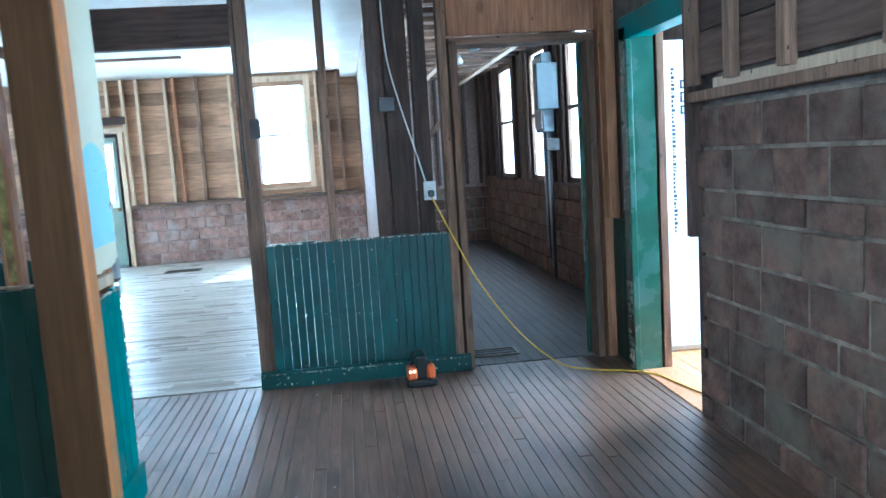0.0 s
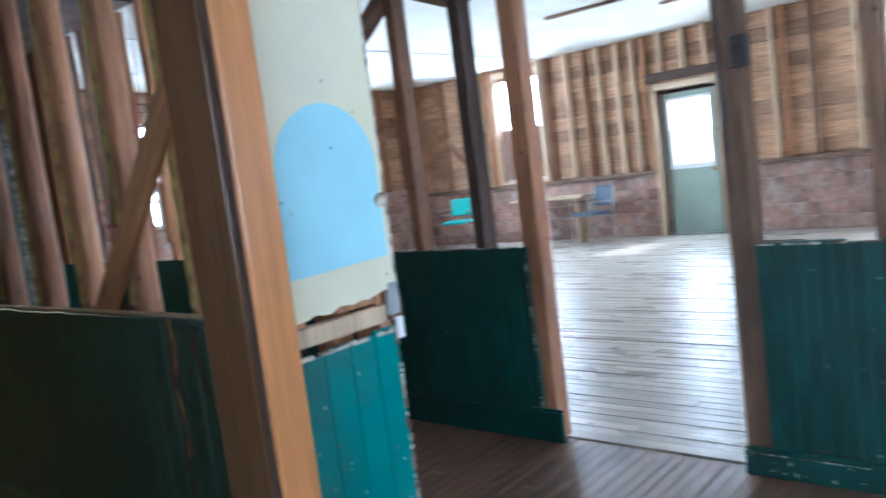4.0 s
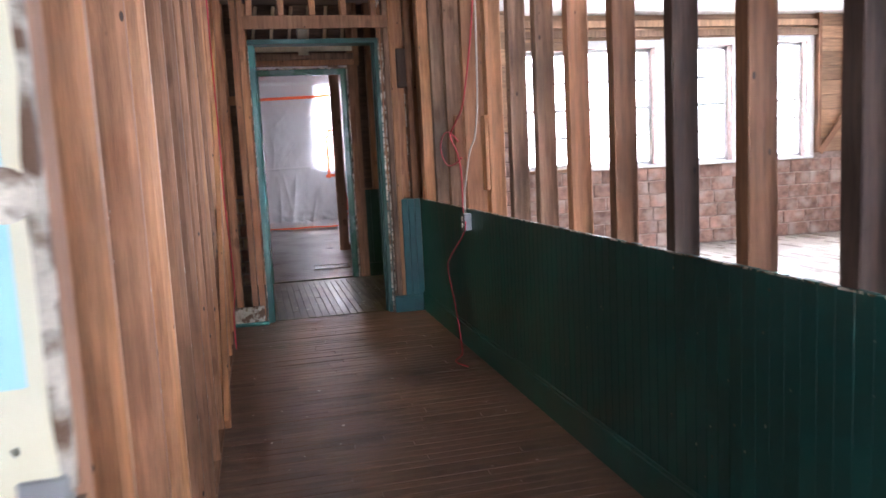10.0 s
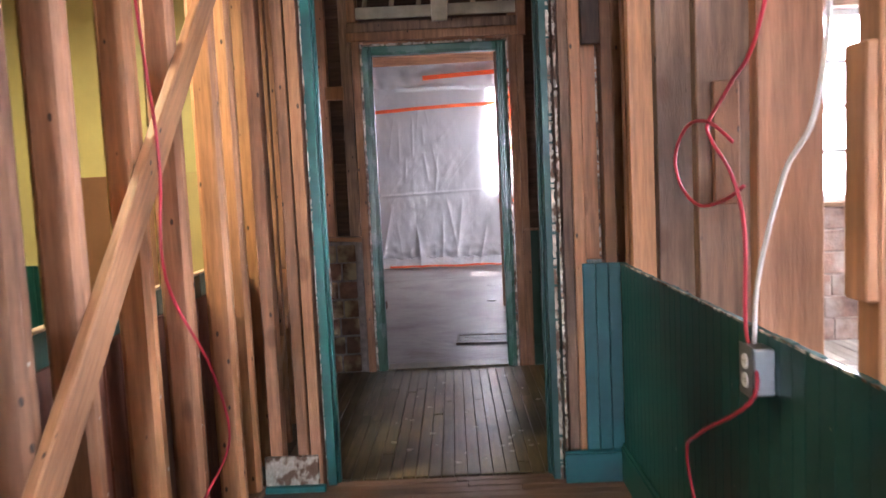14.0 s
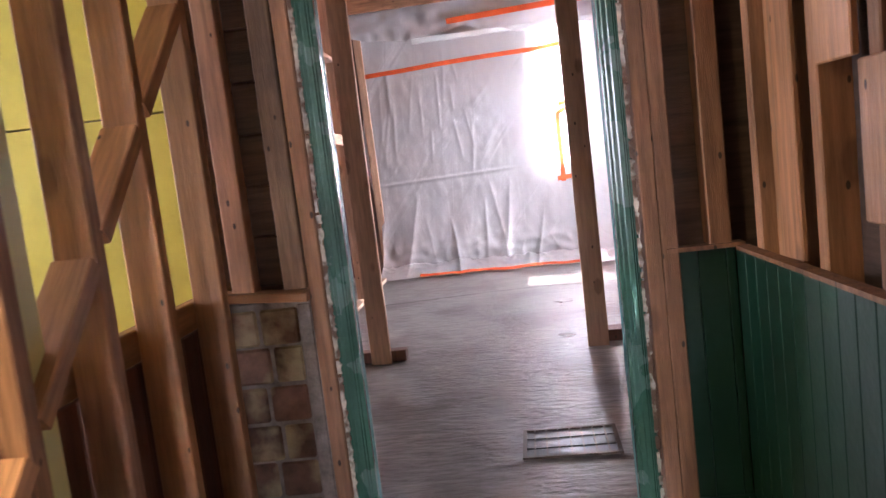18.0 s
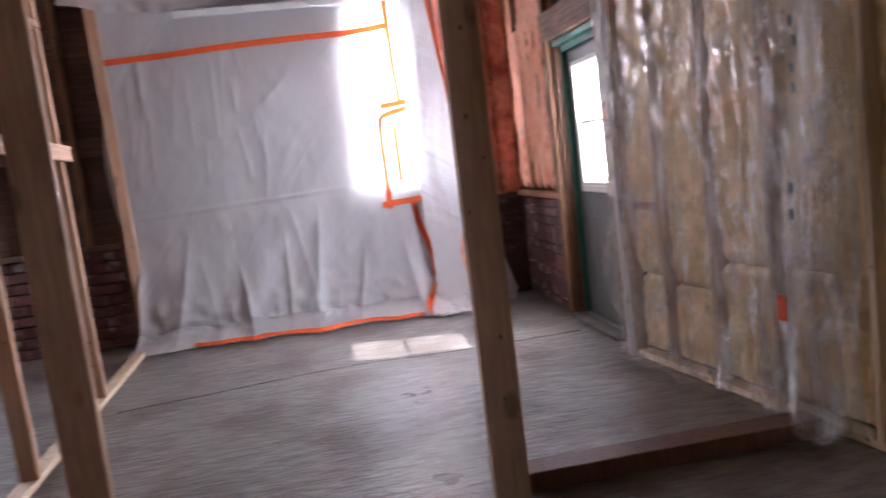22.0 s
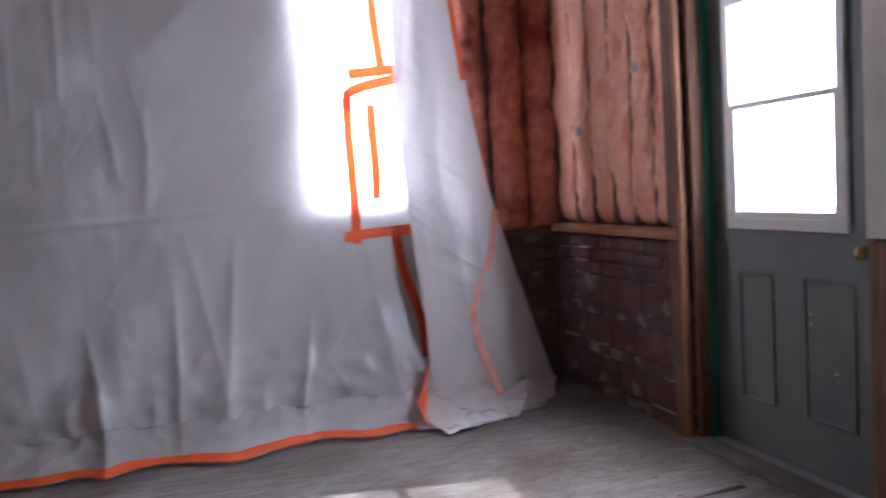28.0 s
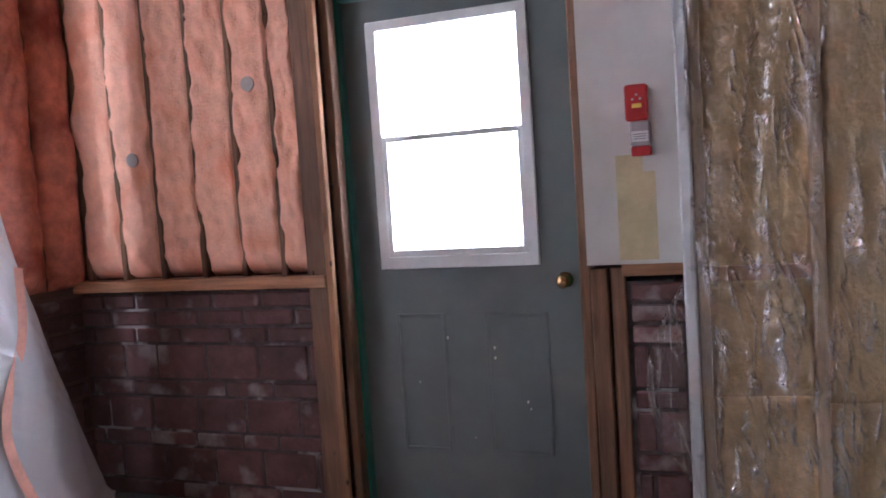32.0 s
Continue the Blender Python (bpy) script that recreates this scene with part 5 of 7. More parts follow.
lumber("sill_board", (1.08, 13.05, 0.965), (1.08, 13.27, 0.965), 0.06, 0.05, stud_wood, trim)
part("step", boxes((1.0, 1.12, 13.38, 14.38, 0.0, 0.02), bevel=0.004), mat("pale_sill", (0.20, 0.18, 0.155), 0.7, vary=0.15), trim, "worn pale floor sill")


def batt(x, y0, y1, z0, z1, deep, seed, slope=0.0, edge=3, ruck=0.3):
    """A soft insulation batt: bulging, with furrows and torn edges."""
    bm = bmesh.new()
    nu, nv = 18, max(12, int((z1 - z0) * 42))
    grid = []
    for j in range(nv + 1):
        row = []
        for i in range(nu + 1):
            u, v = i / nu, j / nv
            z = z0 + (z1 - z0) * v
            y = y0 + (y1 - y0) * u + 0.012 * noise.noise((seed * 3.1, z * 4, 0.0)) + 0.014 * (2 * u - 1) * noise.noise((seed + u, z * 13, 2.0))
            bulge = (1 - abs(2 * u - 1) ** edge) * (1 - abs(2 * v - 1) ** 40)
            n = noise.fractal((y * 7 + seed, z * 4.5, seed * 1.7), 1.0, 2.0, 5)
            c = 1.6 * abs(noise.noise((y * 14 + seed, z * 6, seed))) ** 0.6
            n += 0.4 * noise.fractal((y * 27 + seed, z * 21, seed), 1.0, 2.0, 3)
            row.append(bm.verts.new((x + slope * (y - 13.0) - deep * bulge * (0.75 + ruck * n) - 0.012 * c * bulge, y, z)))
        grid.append(row)
    for a, b in zip(grid, grid[1:]):
        for i in range(nu):
            bm.faces.new((a[i], b[i], b[i + 1], a[i + 1]))
    ring = [r[0] for r in grid] + grid[-1][1:] + [r[-1] for r in grid[-2::-1]] + grid[0][-2:0:-1]
    rear = [bm.verts.new((x + slope * (v.co.y - 13.0) + 0.03, v.co.y, v.co.z)) for v in ring]
    for i in range(len(ring)):
        k = (i + 1) % len(ring)
        bm.faces.new((ring[i], rear[i], rear[k], ring[k]))
    return bm


pink_wool = mat("pink_glass_wool", (0.84, 0.46, 0.32), 0.95, vary=0.06, scale=16, bump=0.5, stain=(0.80, 0.37, 0.24), stain_scale=6, fine=90, spec=0.1)
dark_pink = mat("dark_red_wool", (0.60, 0.22, 0.15), 0.95, vary=0.15, scale=14, bump=0.4, stain=(0.3, 0.08, 0.06), stain_scale=5, fine=70, spec=0.1)
gold_wool = mat("yellow_glass_wool", (0.82, 0.60, 0.33), 0.95, vary=0.10, scale=9, bump=0.8, stain=(0.42, 0.25, 0.10), stain_scale=3.2, stain_at=(0.62, 0.74), fine=55, spec=0.1)
for k, (a, b) in enumerate(((14.515, 14.61), (14.635, 14.80), (14.825, 15.0), (15.02, 15.21), (15.235, 15.42), (15.44, 15.62))):
    solid("insulation_batt", batt(1.12, a - 0.011, b + 0.011, 0.985, 2.42 if k == 4 else 3.3, 0.08, 3.3 * k + 1, edge=22, ruck=0.3), pink_wool, "torn pink glass-wool batt between wall studs", "insulation", "stuff", "pink batts", smooth=True)
def turned(bm, x0):
    """The same batt against the north wall, starting at x0."""
    for v in bm.verts:
        v.co = Vector((x0 + v.co.y, 15.685 - (1.12 - v.co.x), v.co.z))
    bmesh.ops.reverse_faces(bm, faces=bm.faces)
    return bm


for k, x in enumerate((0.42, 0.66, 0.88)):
    solid("insulation_batt", turned(batt(1.12, 0.0, 0.21, 0.96, 3.3, 0.07, 2.2 * k + 31), x), dark_pink, "dark red glass-wool batt in the room corner", "insulation", "stuff", "pink batts", smooth=True)
masonry(brick_face, "y", 15.675, 0.05, 0.46, 1.05, 0.0, COURSES, 0.24, brick_dark, gap=0.014, rough=0.004, name="brick")
pink_studs = thing("insulated_studs", (1.1, 15.2, 1.0), "brown studs between the pink batts", "stud wall", "structure")
for y in (14.622, 14.812, 15.01, 15.222, 15.43, 15.63):
    lumber("stud", (1.118, y, 0.98), (1.118, y, 3.3), 0.11, 0.026, shade_wood, pink_studs)
cap = bmesh.new()
washer_grey = mat("dull_washer", (0.42, 0.36, 0.33), 0.7, vary=0.1)
cylinder(cap, (1.03, 14.70, 1.76), (-1, 0, 0), 0.03, 0.006, 18)
part("washer", cap, washer_grey, pink_studs, "round grey washer")
cap = bmesh.new()
cylinder(cap, (1.03, 15.30, 1.5), (-1, 0, 0), 0.03, 0.006, 18)
part("washer", cap, washer_grey, pink_studs, "round grey washer")

drywall = solid("drywall_strip", boxes((1.03, 1.045, 13.06, 13.385, 0.985, 3.3)), mat("patched_white_drywall", (0.66, 0.63, 0.58), 0.7, vary=0.05, scale=3, bump=0.08, stain=(0.58, 0.54, 0.47), stain_scale=3.2, stain_at=(0.5, 0.7)), "white drywall strip with yellowed patches", "drywall", "structure")
solid("corner_bead", boxes((0.94, 1.045, 13.02, 13.06, 0.0, 3.3), bevel=0.006), mat("dented_white_bead", (0.66, 0.65, 0.64), 0.5, vary=0.08, stain=(0.42, 0.42, 0.42), stain_scale=14, stain_at=(0.62, 0.72)), "dented white corner bead", "corner bead", "structure")

solid("filler_patch", boxes((1.026, 1.0305, 13.14, 13.27, 1.0, 1.30), (1.026, 1.0305, 13.18, 13.27, 1.30, 1.36)), mat("yellowed_filler", (0.56, 0.47, 0.27), 0.8, vary=0.1, scale=8, bump=0.2), "yellowed filler patch on the drywall", "patch", "structure")
alarm = thing("fire_alarm_station", (1.03, 13.2, 1.35), "red fire alarm call point with a clear guard on the drywall", "fire alarm")
part("body", boxes((0.985, 1.03, 13.152, 13.226, 1.47, 1.59), bevel=0.006), red_paint, alarm)
part("guard", boxes((0.99, 1.03, 13.148, 13.214, 1.385, 1.468), bevel=0.006), mat("grey_clear_plastic", (0.42, 0.38, 0.38), 0.2, vary=0.05), alarm, "greyish clear plastic guard")
part("lower_bar", boxes((0.985, 1.03, 13.146, 13.212, 1.352, 1.384), bevel=0.004), red_paint, alarm)
part("label_plate", boxes((0.982, 0.985, 13.172, 13.202, 1.512, 1.526)), mat("yellow_label", (0.7, 0.5, 0.08), 0.5), alarm, "small yellow label")
part("label_sheet", boxes((0.987, 0.99, 13.154, 13.208, 1.40, 1.435)), white_plastic, alarm, "white printed label")
for k in range(3):
    part("print_line", boxes((0.986, 0.987, 13.160, 13.202, 1.408 + 0.008 * k, 1.410 + 0.008 * k)), black, alarm)
for k, (y, z) in enumerate(((13.187, 1.555), (13.175, 1.541), (13.2, 1.541))):
    b = bmesh.new()
    cylinder(b, (0.985, y, z), (-1, 0, 0), 0.004, 0.003, 10)
    part("screw", b, steel, alarm)

# insulated wall beside the poly sheet
SL = -0.13
def ins_x(y):
    return 1.03 + SL * (y - 13.0)


ins_wall = thing("insulated_wall", (1.1, 11.4, 0), "pine studs over the yellow insulation with a pale floor plate", "stud wall", "structure")
edges = [13.0, 12.645, 12.2, 11.75, 11.2, 10.75, 10.3, 9.85, 9.4]
for k, y in enumerate(edges[:-1]):
    lumber("stud", (ins_x(y) - 0.02, y, 0.04), (ins_x(y) - 0.02, y, 3.3), 0.07, 0.038, pale_pine, ins_wall)
lumber("sole_plate", (ins_x(13.0), 13.0, 0.02), (ins_x(9.3), 9.3, 0.02), 0.09, 0.04, pale_pine, ins_wall)
lumber("blocking", (ins_x(13.0), 12.98, 0.945), (ins_x(12.66), 12.67, 0.945), 0.05, 0.05, new_pine, ins_wall)
for k, (a, b) in enumerate(zip(edges, edges[1:])):
    y0, y1 = b + 0.008, a - 0.008
    split = 0.35 + 0.5 * rnd.random()
    solid("insulation_batt", batt(1.09, y0, y1, 0.05, split, 0.075, 7.7 * k + 3, SL, 24, 0.32), gold_wool, "stained yellow glass-wool batt between studs", "insulation", "stuff", "yellow batts", smooth=True)
    solid("insulation_batt", batt(1.085, y0, y1, split - 0.01, 3.3, 0.075, 5.1 * k + 9, SL, 24, 0.32), gold_wool, "stained yellow glass-wool batt between studs", "insulation", "stuff", "yellow batts", smooth=True)


def creases(n, ln, layers, strength, deep):
    """Sharp folds of plastic: ridges of noise, turned and stretched, summed into one relief."""
    tc = n.new("ShaderNodeTexCoord")
    total = None
    for turn, stretch, scale, weight in layers:
        mp = n.new("ShaderNodeMapping")
        mp.vector_type = "TEXTURE"
        mp.inputs["Rotation"].default_value = (radians(turn) if stretch[0] == 1.01 else 0, radians(turn) if stretch[0] != 1.01 else 0, 0)
        ln.new(tc.outputs["Object"], mp.inputs[0])
        sc = n.new("ShaderNodeMapping")
        sc.inputs["Scale"].default_value = [scale * s for s in stretch]
        ln.new(mp.outputs[0], sc.inputs[0])
        ns = n.new("ShaderNodeTexNoise")
        ns.inputs["Scale"].default_value, ns.inputs["Detail"].default_value, ns.inputs["Distortion"].default_value = 1.0, 2.5, 0.6
        ln.new(sc.outputs[0], ns.inputs["Vector"])
        rg = n.new("ShaderNodeMath")
        rg.operation = "SUBTRACT"
        rg.inputs[1].default_value = 0.5
        ln.new(ns.outputs["Fac"], rg.inputs[0])
        ab = n.new("ShaderNodeMath")
        ab.operation = "ABSOLUTE"
        ln.new(rg.outputs[0], ab.inputs[0])
        wt = n.new("ShaderNodeMath")
        wt.operation = "MULTIPLY_ADD"
        wt.inputs[1].default_value = -weight * 2
        ln.new(ab.outputs[0], wt.inputs[0])
        if total:
            ln.new(total, wt.inputs[2])
        else:
            wt.inputs[2].default_value = 0.5
        total = wt.outputs[0]
    bp = n.new("ShaderNodeBump")
    bp.inputs["Strength"].default_value, bp.inputs["Distance"].default_value = strength, deep
    ln.new(total, bp.inputs["Height"])
    return bp, total


def clear_film(name, share, rough, tint, shine):
    m = bpy.data.materials.new(name)
    m.use_nodes = True
    t = m.node_tree
    n, ln = t.nodes, t.links
    n.remove(n["Principled BSDF"])
    tr, gl, df = n.new("ShaderNodeBsdfTransparent"), n.new("ShaderNodeBsdfGlossy"), n.new("ShaderNodeBsdfDiffuse")
    tr.inputs[0].default_value = (*tint, 1)
    gl.inputs["Roughness"].default_value = rough
    df.inputs[0].default_value = (0.85, 0.82, 0.78, 1)
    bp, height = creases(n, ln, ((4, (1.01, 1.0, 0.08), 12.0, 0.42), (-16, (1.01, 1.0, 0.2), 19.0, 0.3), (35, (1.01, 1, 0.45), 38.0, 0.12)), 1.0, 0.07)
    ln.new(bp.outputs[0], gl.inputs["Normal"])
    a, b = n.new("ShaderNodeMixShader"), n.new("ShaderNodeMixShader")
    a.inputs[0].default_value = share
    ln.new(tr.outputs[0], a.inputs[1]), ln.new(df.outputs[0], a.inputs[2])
    # gloss raised along the crests, which puts the folds' glints into the mix
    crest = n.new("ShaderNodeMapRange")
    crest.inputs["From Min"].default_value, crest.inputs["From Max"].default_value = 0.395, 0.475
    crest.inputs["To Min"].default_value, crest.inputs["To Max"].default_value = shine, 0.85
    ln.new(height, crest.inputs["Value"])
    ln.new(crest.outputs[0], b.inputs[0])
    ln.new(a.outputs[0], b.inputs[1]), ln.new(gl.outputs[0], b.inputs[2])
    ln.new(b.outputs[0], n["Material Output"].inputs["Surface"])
    return m


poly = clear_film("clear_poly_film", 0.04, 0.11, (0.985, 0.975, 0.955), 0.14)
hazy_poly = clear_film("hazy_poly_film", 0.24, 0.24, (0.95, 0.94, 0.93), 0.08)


def film_sheet(nu, nv, place):
    bm = bmesh.new()
    grid = [[bm.verts.new(place(i / nu, j / nv)) for i in range(nu + 1)] for j in range(nv + 1)]
    for a, b in zip(grid, grid[1:]):
        for i in range(nu):
            bm.faces.new((a[i], a[i + 1], b[i + 1], b[i]))
    return bm


def ridged(x):
    return 1 - 2 * abs(x)


def poly_place(u, v):
    y = 13.03 - 1.80 * u
    z = 3.25 - 3.2 * v
    wob = 0.05 * noise.noise((z * 0.8, u * 2, 4.0))
    f = 0.032 * ridged(noise.noise((y * 6.5 + wob * 12, z * 0.55, 1.0))) + 0.012 * ridged(noise.noise((y * 15 + wob * 20, z * 1.3, 7.0)))
    g = 0.026 * noise.noise((y * 9, z * 6.0, 3.0)) * (0.35 + max(0, v - 0.55) * 2.2)
    out = 0.075 + f + g + (0.05 * max(0, u - 0.72) / 0.28)
    x = ins_x(y) - 0.02 - out
    if v > 0.965:
        x -= (v - 0.965) * 5.0 * (0.6 + 0.5 * noise.noise((y * 6, 0, 5.0)))
        z = 0.045 + 0.04 * abs(noise.noise((y * 8, v * 30, 2.0)))
    return (x, y + 0.02 * noise.noise((z * 2.2, 0.3, u * 3)), max(0.012, z))


def loose_place(u, v):
    y = 11.68 - 0.52 * u
    z = 2.75 - 2.72 * v
    x = ins_x(y) - 0.13 - 0.05 * math.sin(u * 9 + v * 2.5) - 0.05 * noise.noise((u * 3, v * 4, 2.0)) - 0.07 * v * math.sin(u * 3.1)
    return (x, y + 0.05 * noise.noise((v * 3, u, 6.0)) + 0.06 * v * u, max(0.015, z + 0.05 * noise.noise((u * 5, 1.0, 3.0))))


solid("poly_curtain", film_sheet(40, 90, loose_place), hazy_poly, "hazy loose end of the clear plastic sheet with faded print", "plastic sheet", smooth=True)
for k, (u, v) in enumerate(((0.34, 0.30), (0.38, 0.33), (0.36, 0.37), (0.40, 0.40), (0.37, 0.44), (0.41, 0.47), (0.5, 0.62), (0.53, 0.66))):
    x, y, z = loose_place(u, v)
    solid("print_mark", boxes((x - 0.012, x - 0.010, y - 0.012, y + 0.014, z - 0.02, z + 0.022)), mat("faded_print", (0.13, 0.14, 0.13), 0.6), "faded dark print mark on the plastic", "print", group="print marks")
x, y, z = loose_place(0.55, 0.80)
solid("red_tag", boxes((x - 0.03, x - 0.026, y - 0.03, y + 0.03, z - 0.06, z + 0.05), bevel=0.001), orange_tape, "orange-red tag stuck to the plastic", "tag")
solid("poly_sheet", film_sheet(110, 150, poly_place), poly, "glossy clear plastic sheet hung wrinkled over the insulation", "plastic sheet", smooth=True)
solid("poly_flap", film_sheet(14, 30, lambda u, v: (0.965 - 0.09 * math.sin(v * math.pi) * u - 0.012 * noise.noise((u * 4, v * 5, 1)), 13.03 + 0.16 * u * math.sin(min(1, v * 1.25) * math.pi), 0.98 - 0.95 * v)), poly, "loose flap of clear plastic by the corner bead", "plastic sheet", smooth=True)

# ---- the white sheet on the north wall ----
SHEET_PULLS = ((38, (1.0, 1.0, 0.12), 4.5, 0.20), (4, (1.0, 1.0, 0.16), 6.0, 0.08), (-24, (1, 1, 0.35), 11.0, 0.02))
DRAPE_PULLS = ((-52, (1.0, 1.0, 0.22), 3.6, 0.26), (24, (1.0, 1.0, 0.3), 3.0, 0.16), (-70, (1, 1, 0.3), 8.0, 0.05))


def sheeting(name, through_light, pulls):
    m = bpy.data.materials.new(name)
    m.use_nodes = True
    t = m.node_tree
    n, ln = t.nodes, t.links
    b = n["Principled BSDF"]
    b.inputs["Base Color"].default_value = (0.68, 0.645, 0.645, 1)
    b.inputs["Roughness"].default_value = 0.19
    bp, height = creases(n, ln, pulls, 1.0, 0.08)
    ln.new(bp.outputs[0], b.inputs["Normal"])
    tl = n.new("ShaderNodeBsdfTranslucent")
    tl.inputs[0].default_value = (0.85, 0.83, 0.82, 1)
    mx = n.new("ShaderNodeMixShader")
    mx.inputs[0].default_value = through_light
    ln.new(b.outputs[0], mx.inputs[1]), ln.new(tl.outputs[0], mx.inputs[2])
    ln.new(mx.outputs[0], n["Material Output"].inputs["Surface"])
    return m


sheet_white = sheeting("white_poly_sheeting", 0.42, SHEET_PULLS)
double_white = sheeting("doubled_white_sheeting", 0.1, DRAPE_PULLS)


crease_rng = random.Random(21)
PLEATS = [(-2.5 + 2.7 * (k + crease_rng.uniform(0.0, 1.0)) / 10, crease_rng.uniform(0.55, 1.15), crease_rng.uniform(0.05, 0.13), crease_rng.uniform(0.02, 0.06), crease_rng.uniform(-0.35, 0.3)) for k in range(10)]
CREASES = []
for k in range(30):
    cx, cz = crease_rng.uniform(-2.4, 0.1), crease_rng.uniform(1.2, 2.5)
    turn = radians(crease_rng.uniform(40, 54)) if cx > -1.2 else radians(crease_rng.uniform(76, 100))
    CREASES.append((cx, cz, math.cos(turn), math.sin(turn), crease_rng.uniform(0.15, 0.55), crease_rng.uniform(0.012, 0.035), crease_rng.uniform(0.006, 0.016)))


def fold(x, z):
    """How far the sheet stands out of its plane: pleats below the seam, pulled creases above it."""
    out = 0.03 + 0.035 * noise.noise((x * 1.3, z * 1.1, 9)) + 0.02 * noise.noise((x * 3.1 - 2.0 * z, z * 1.6 + x, 4)) + 0.006 * math.exp(-((z - 1.22 - 0.03 * x) / 0.016) ** 2)
    low = max(0.0, 1.22 - z)
    out += 0.02 * low * noise.noise((x * 5.5 - 0.5 * z, z * 0.9, 6.0)) + 0.003 * noise.noise((x * 11, z * 7, 3.0))
    for px, top, wide, tall, lean in PLEATS:
        if z < top:
            d = abs(x - px - lean * (top - z)) / (wide * (0.5 + 0.9 * (top - z)))
            if d < 4:
                out += tall * min(1, (top - z) * 2.2) * math.exp(-d * 1.3)
    for cx, cz, c, s, long, wide, tall in CREASES:
        a = (x - cx) * c + (z - cz) * s
        if abs(a) < long:
            d = abs((z - cz) * c - (x - cx) * s) / wide
            if d < 4:
                out += tall * (1 - (a / long) ** 2) * math.exp(-d)
    return out


def main_place(u, v):
    x = -2.56 + 2.76 * u
    long = 3.35 * v
    z = 3.05 - long
    y = 15.66 - 0.20 * max(0, 1 - z / 1.0) ** 1.6 * (0.55 + 0.3 * u)
    if z < 0.12:
        over = 0.12 - z
        lump = 0.05 + 0.09 * noise.noise((x * 3.5, over * 3, 4.0)) + 0.05 * ridged(noise.noise((x * 7, over * 6, 2.0)))
        y -= 0.62 * over * (0.75 + 0.9 * noise.noise((x * 2.6, 1.0, 0)))
        z = 0.012 + 0.12 * max(0, 1 - over / 0.42) * (0.75 + 4 * lump * (1 - over / 0.5))
        z = max(0.008, z)
    elif z < 0.5:
        low = (0.5 - z) / 0.38
        y -= 0.045 * low * math.sin(min(1.0, low) * math.pi * 0.9) * ridged(noise.noise((x * 4.2, z * 3.0, 12.0))) + 0.03 * low * noise.noise((x * 9, z * 10, 5.0))
    left = 0.06 * (1 - u) ** 8 * math.sin(z * 3)
    return Vector((x + left + 0.012 * noise.noise((z * 3, u * 4, 8)), y - fold(x, z), z))


sheet = solid("plastic_sheet", film_sheet(220, 250, main_place), sheet_white, "translucent white plastic sheet taped over wall and window", "plastic sheet", smooth=True)


def drape_place(u, v):
    s = v ** 1.15
    x0 = 0.10 - 0.10 * math.sin(min(1, v / 0.75) * math.pi) * 0.6 + 0.02 * v
    x1 = 0.34 + 0.60 * v ** 1.5 + 0.02 * math.sin(v * 9) - 2.2 * max(0.0, v - 0.90)
    x = x0 + (x1 - x0) * u
    long = 3.2 * v
    z = 2.95 - long
    y = 15.60 - 0.15 * v - 0.10 * math.sin(u * math.pi) * v - 0.07 * v * noise.noise((u * 2.2 + 0.8 * v, v * 2.4, 3)) - 0.008 * ridged(noise.noise((u * 4 + v * 5, v * 4.5, 8)))
    if z < 0.1:
        over = 0.1 - z
        y -= 0.5 * over + 0.05 * noise.noise((x * 6, over * 9, 1))
        z = max(0.01, 0.10 - over * 0.5 + 0.05 * noise.noise((x * 7, over * 7, 6)))
    return Vector((x, y, z))


drape = solid("plastic_drape", film_sheet(60, 120, drape_place), double_white, "loose white plastic drape hanging to the floor in the corner", "plastic sheet", smooth=True)


def tail_place(u, v):
    """The drape's crumpled end, lying on the floor between the sheet's foot and the wall."""
    near = Vector((0.06 + 0.42 * u, 15.0 + 0.10 * u, 0.0))
    rear = Vector((-0.05 + 0.75 * u, 15.42 - 0.02 * u, 0.0))
    p = near.lerp(rear, v)
    lump = 0.07 * v * ridged(noise.noise((p.x * 5, p.y * 6, 3.0))) + 0.025 * noise.noise((p.x * 13, p.y * 12, 8.0))
    return p + Vector((0.03 * noise.noise((v * 5, u * 4, 2.0)), 0.03 * noise.noise((u * 6, v * 3, 7.0)), max(0.006, 0.012 + lump)))


part("tail", film_sheet(36, 24, tail_place), double_white, drape, "crumpled end lying on the floor")


def flap_place(u, v):
    x = -2.75 + 3.65 * u
    sag = 0.10 * abs(math.sin(u * 7.5)) + 0.05 * noise.noise((u * 9, 0, 1))
    return Vector((x, 15.60 - 0.10 * v - 0.04 * noise.noise((u * 14, v * 3, 2)) - 0.03 * ridged(noise.noise((u * 20, v * 2, 5))), 3.28 - v * (0.30 + 0.12 * u + sag)))


solid("plastic_flap", film_sheet(90, 16, flap_place), sheet_white, "crumpled upper edge of the plastic sheet", "plastic sheet", smooth=True)
solid("pale_batten", boxes((-1.85, 0.35, 15.50, 15.53, 2.80, 2.86), bevel=0.004), white_plastic, "pale batten under the folded sheet", "batten")


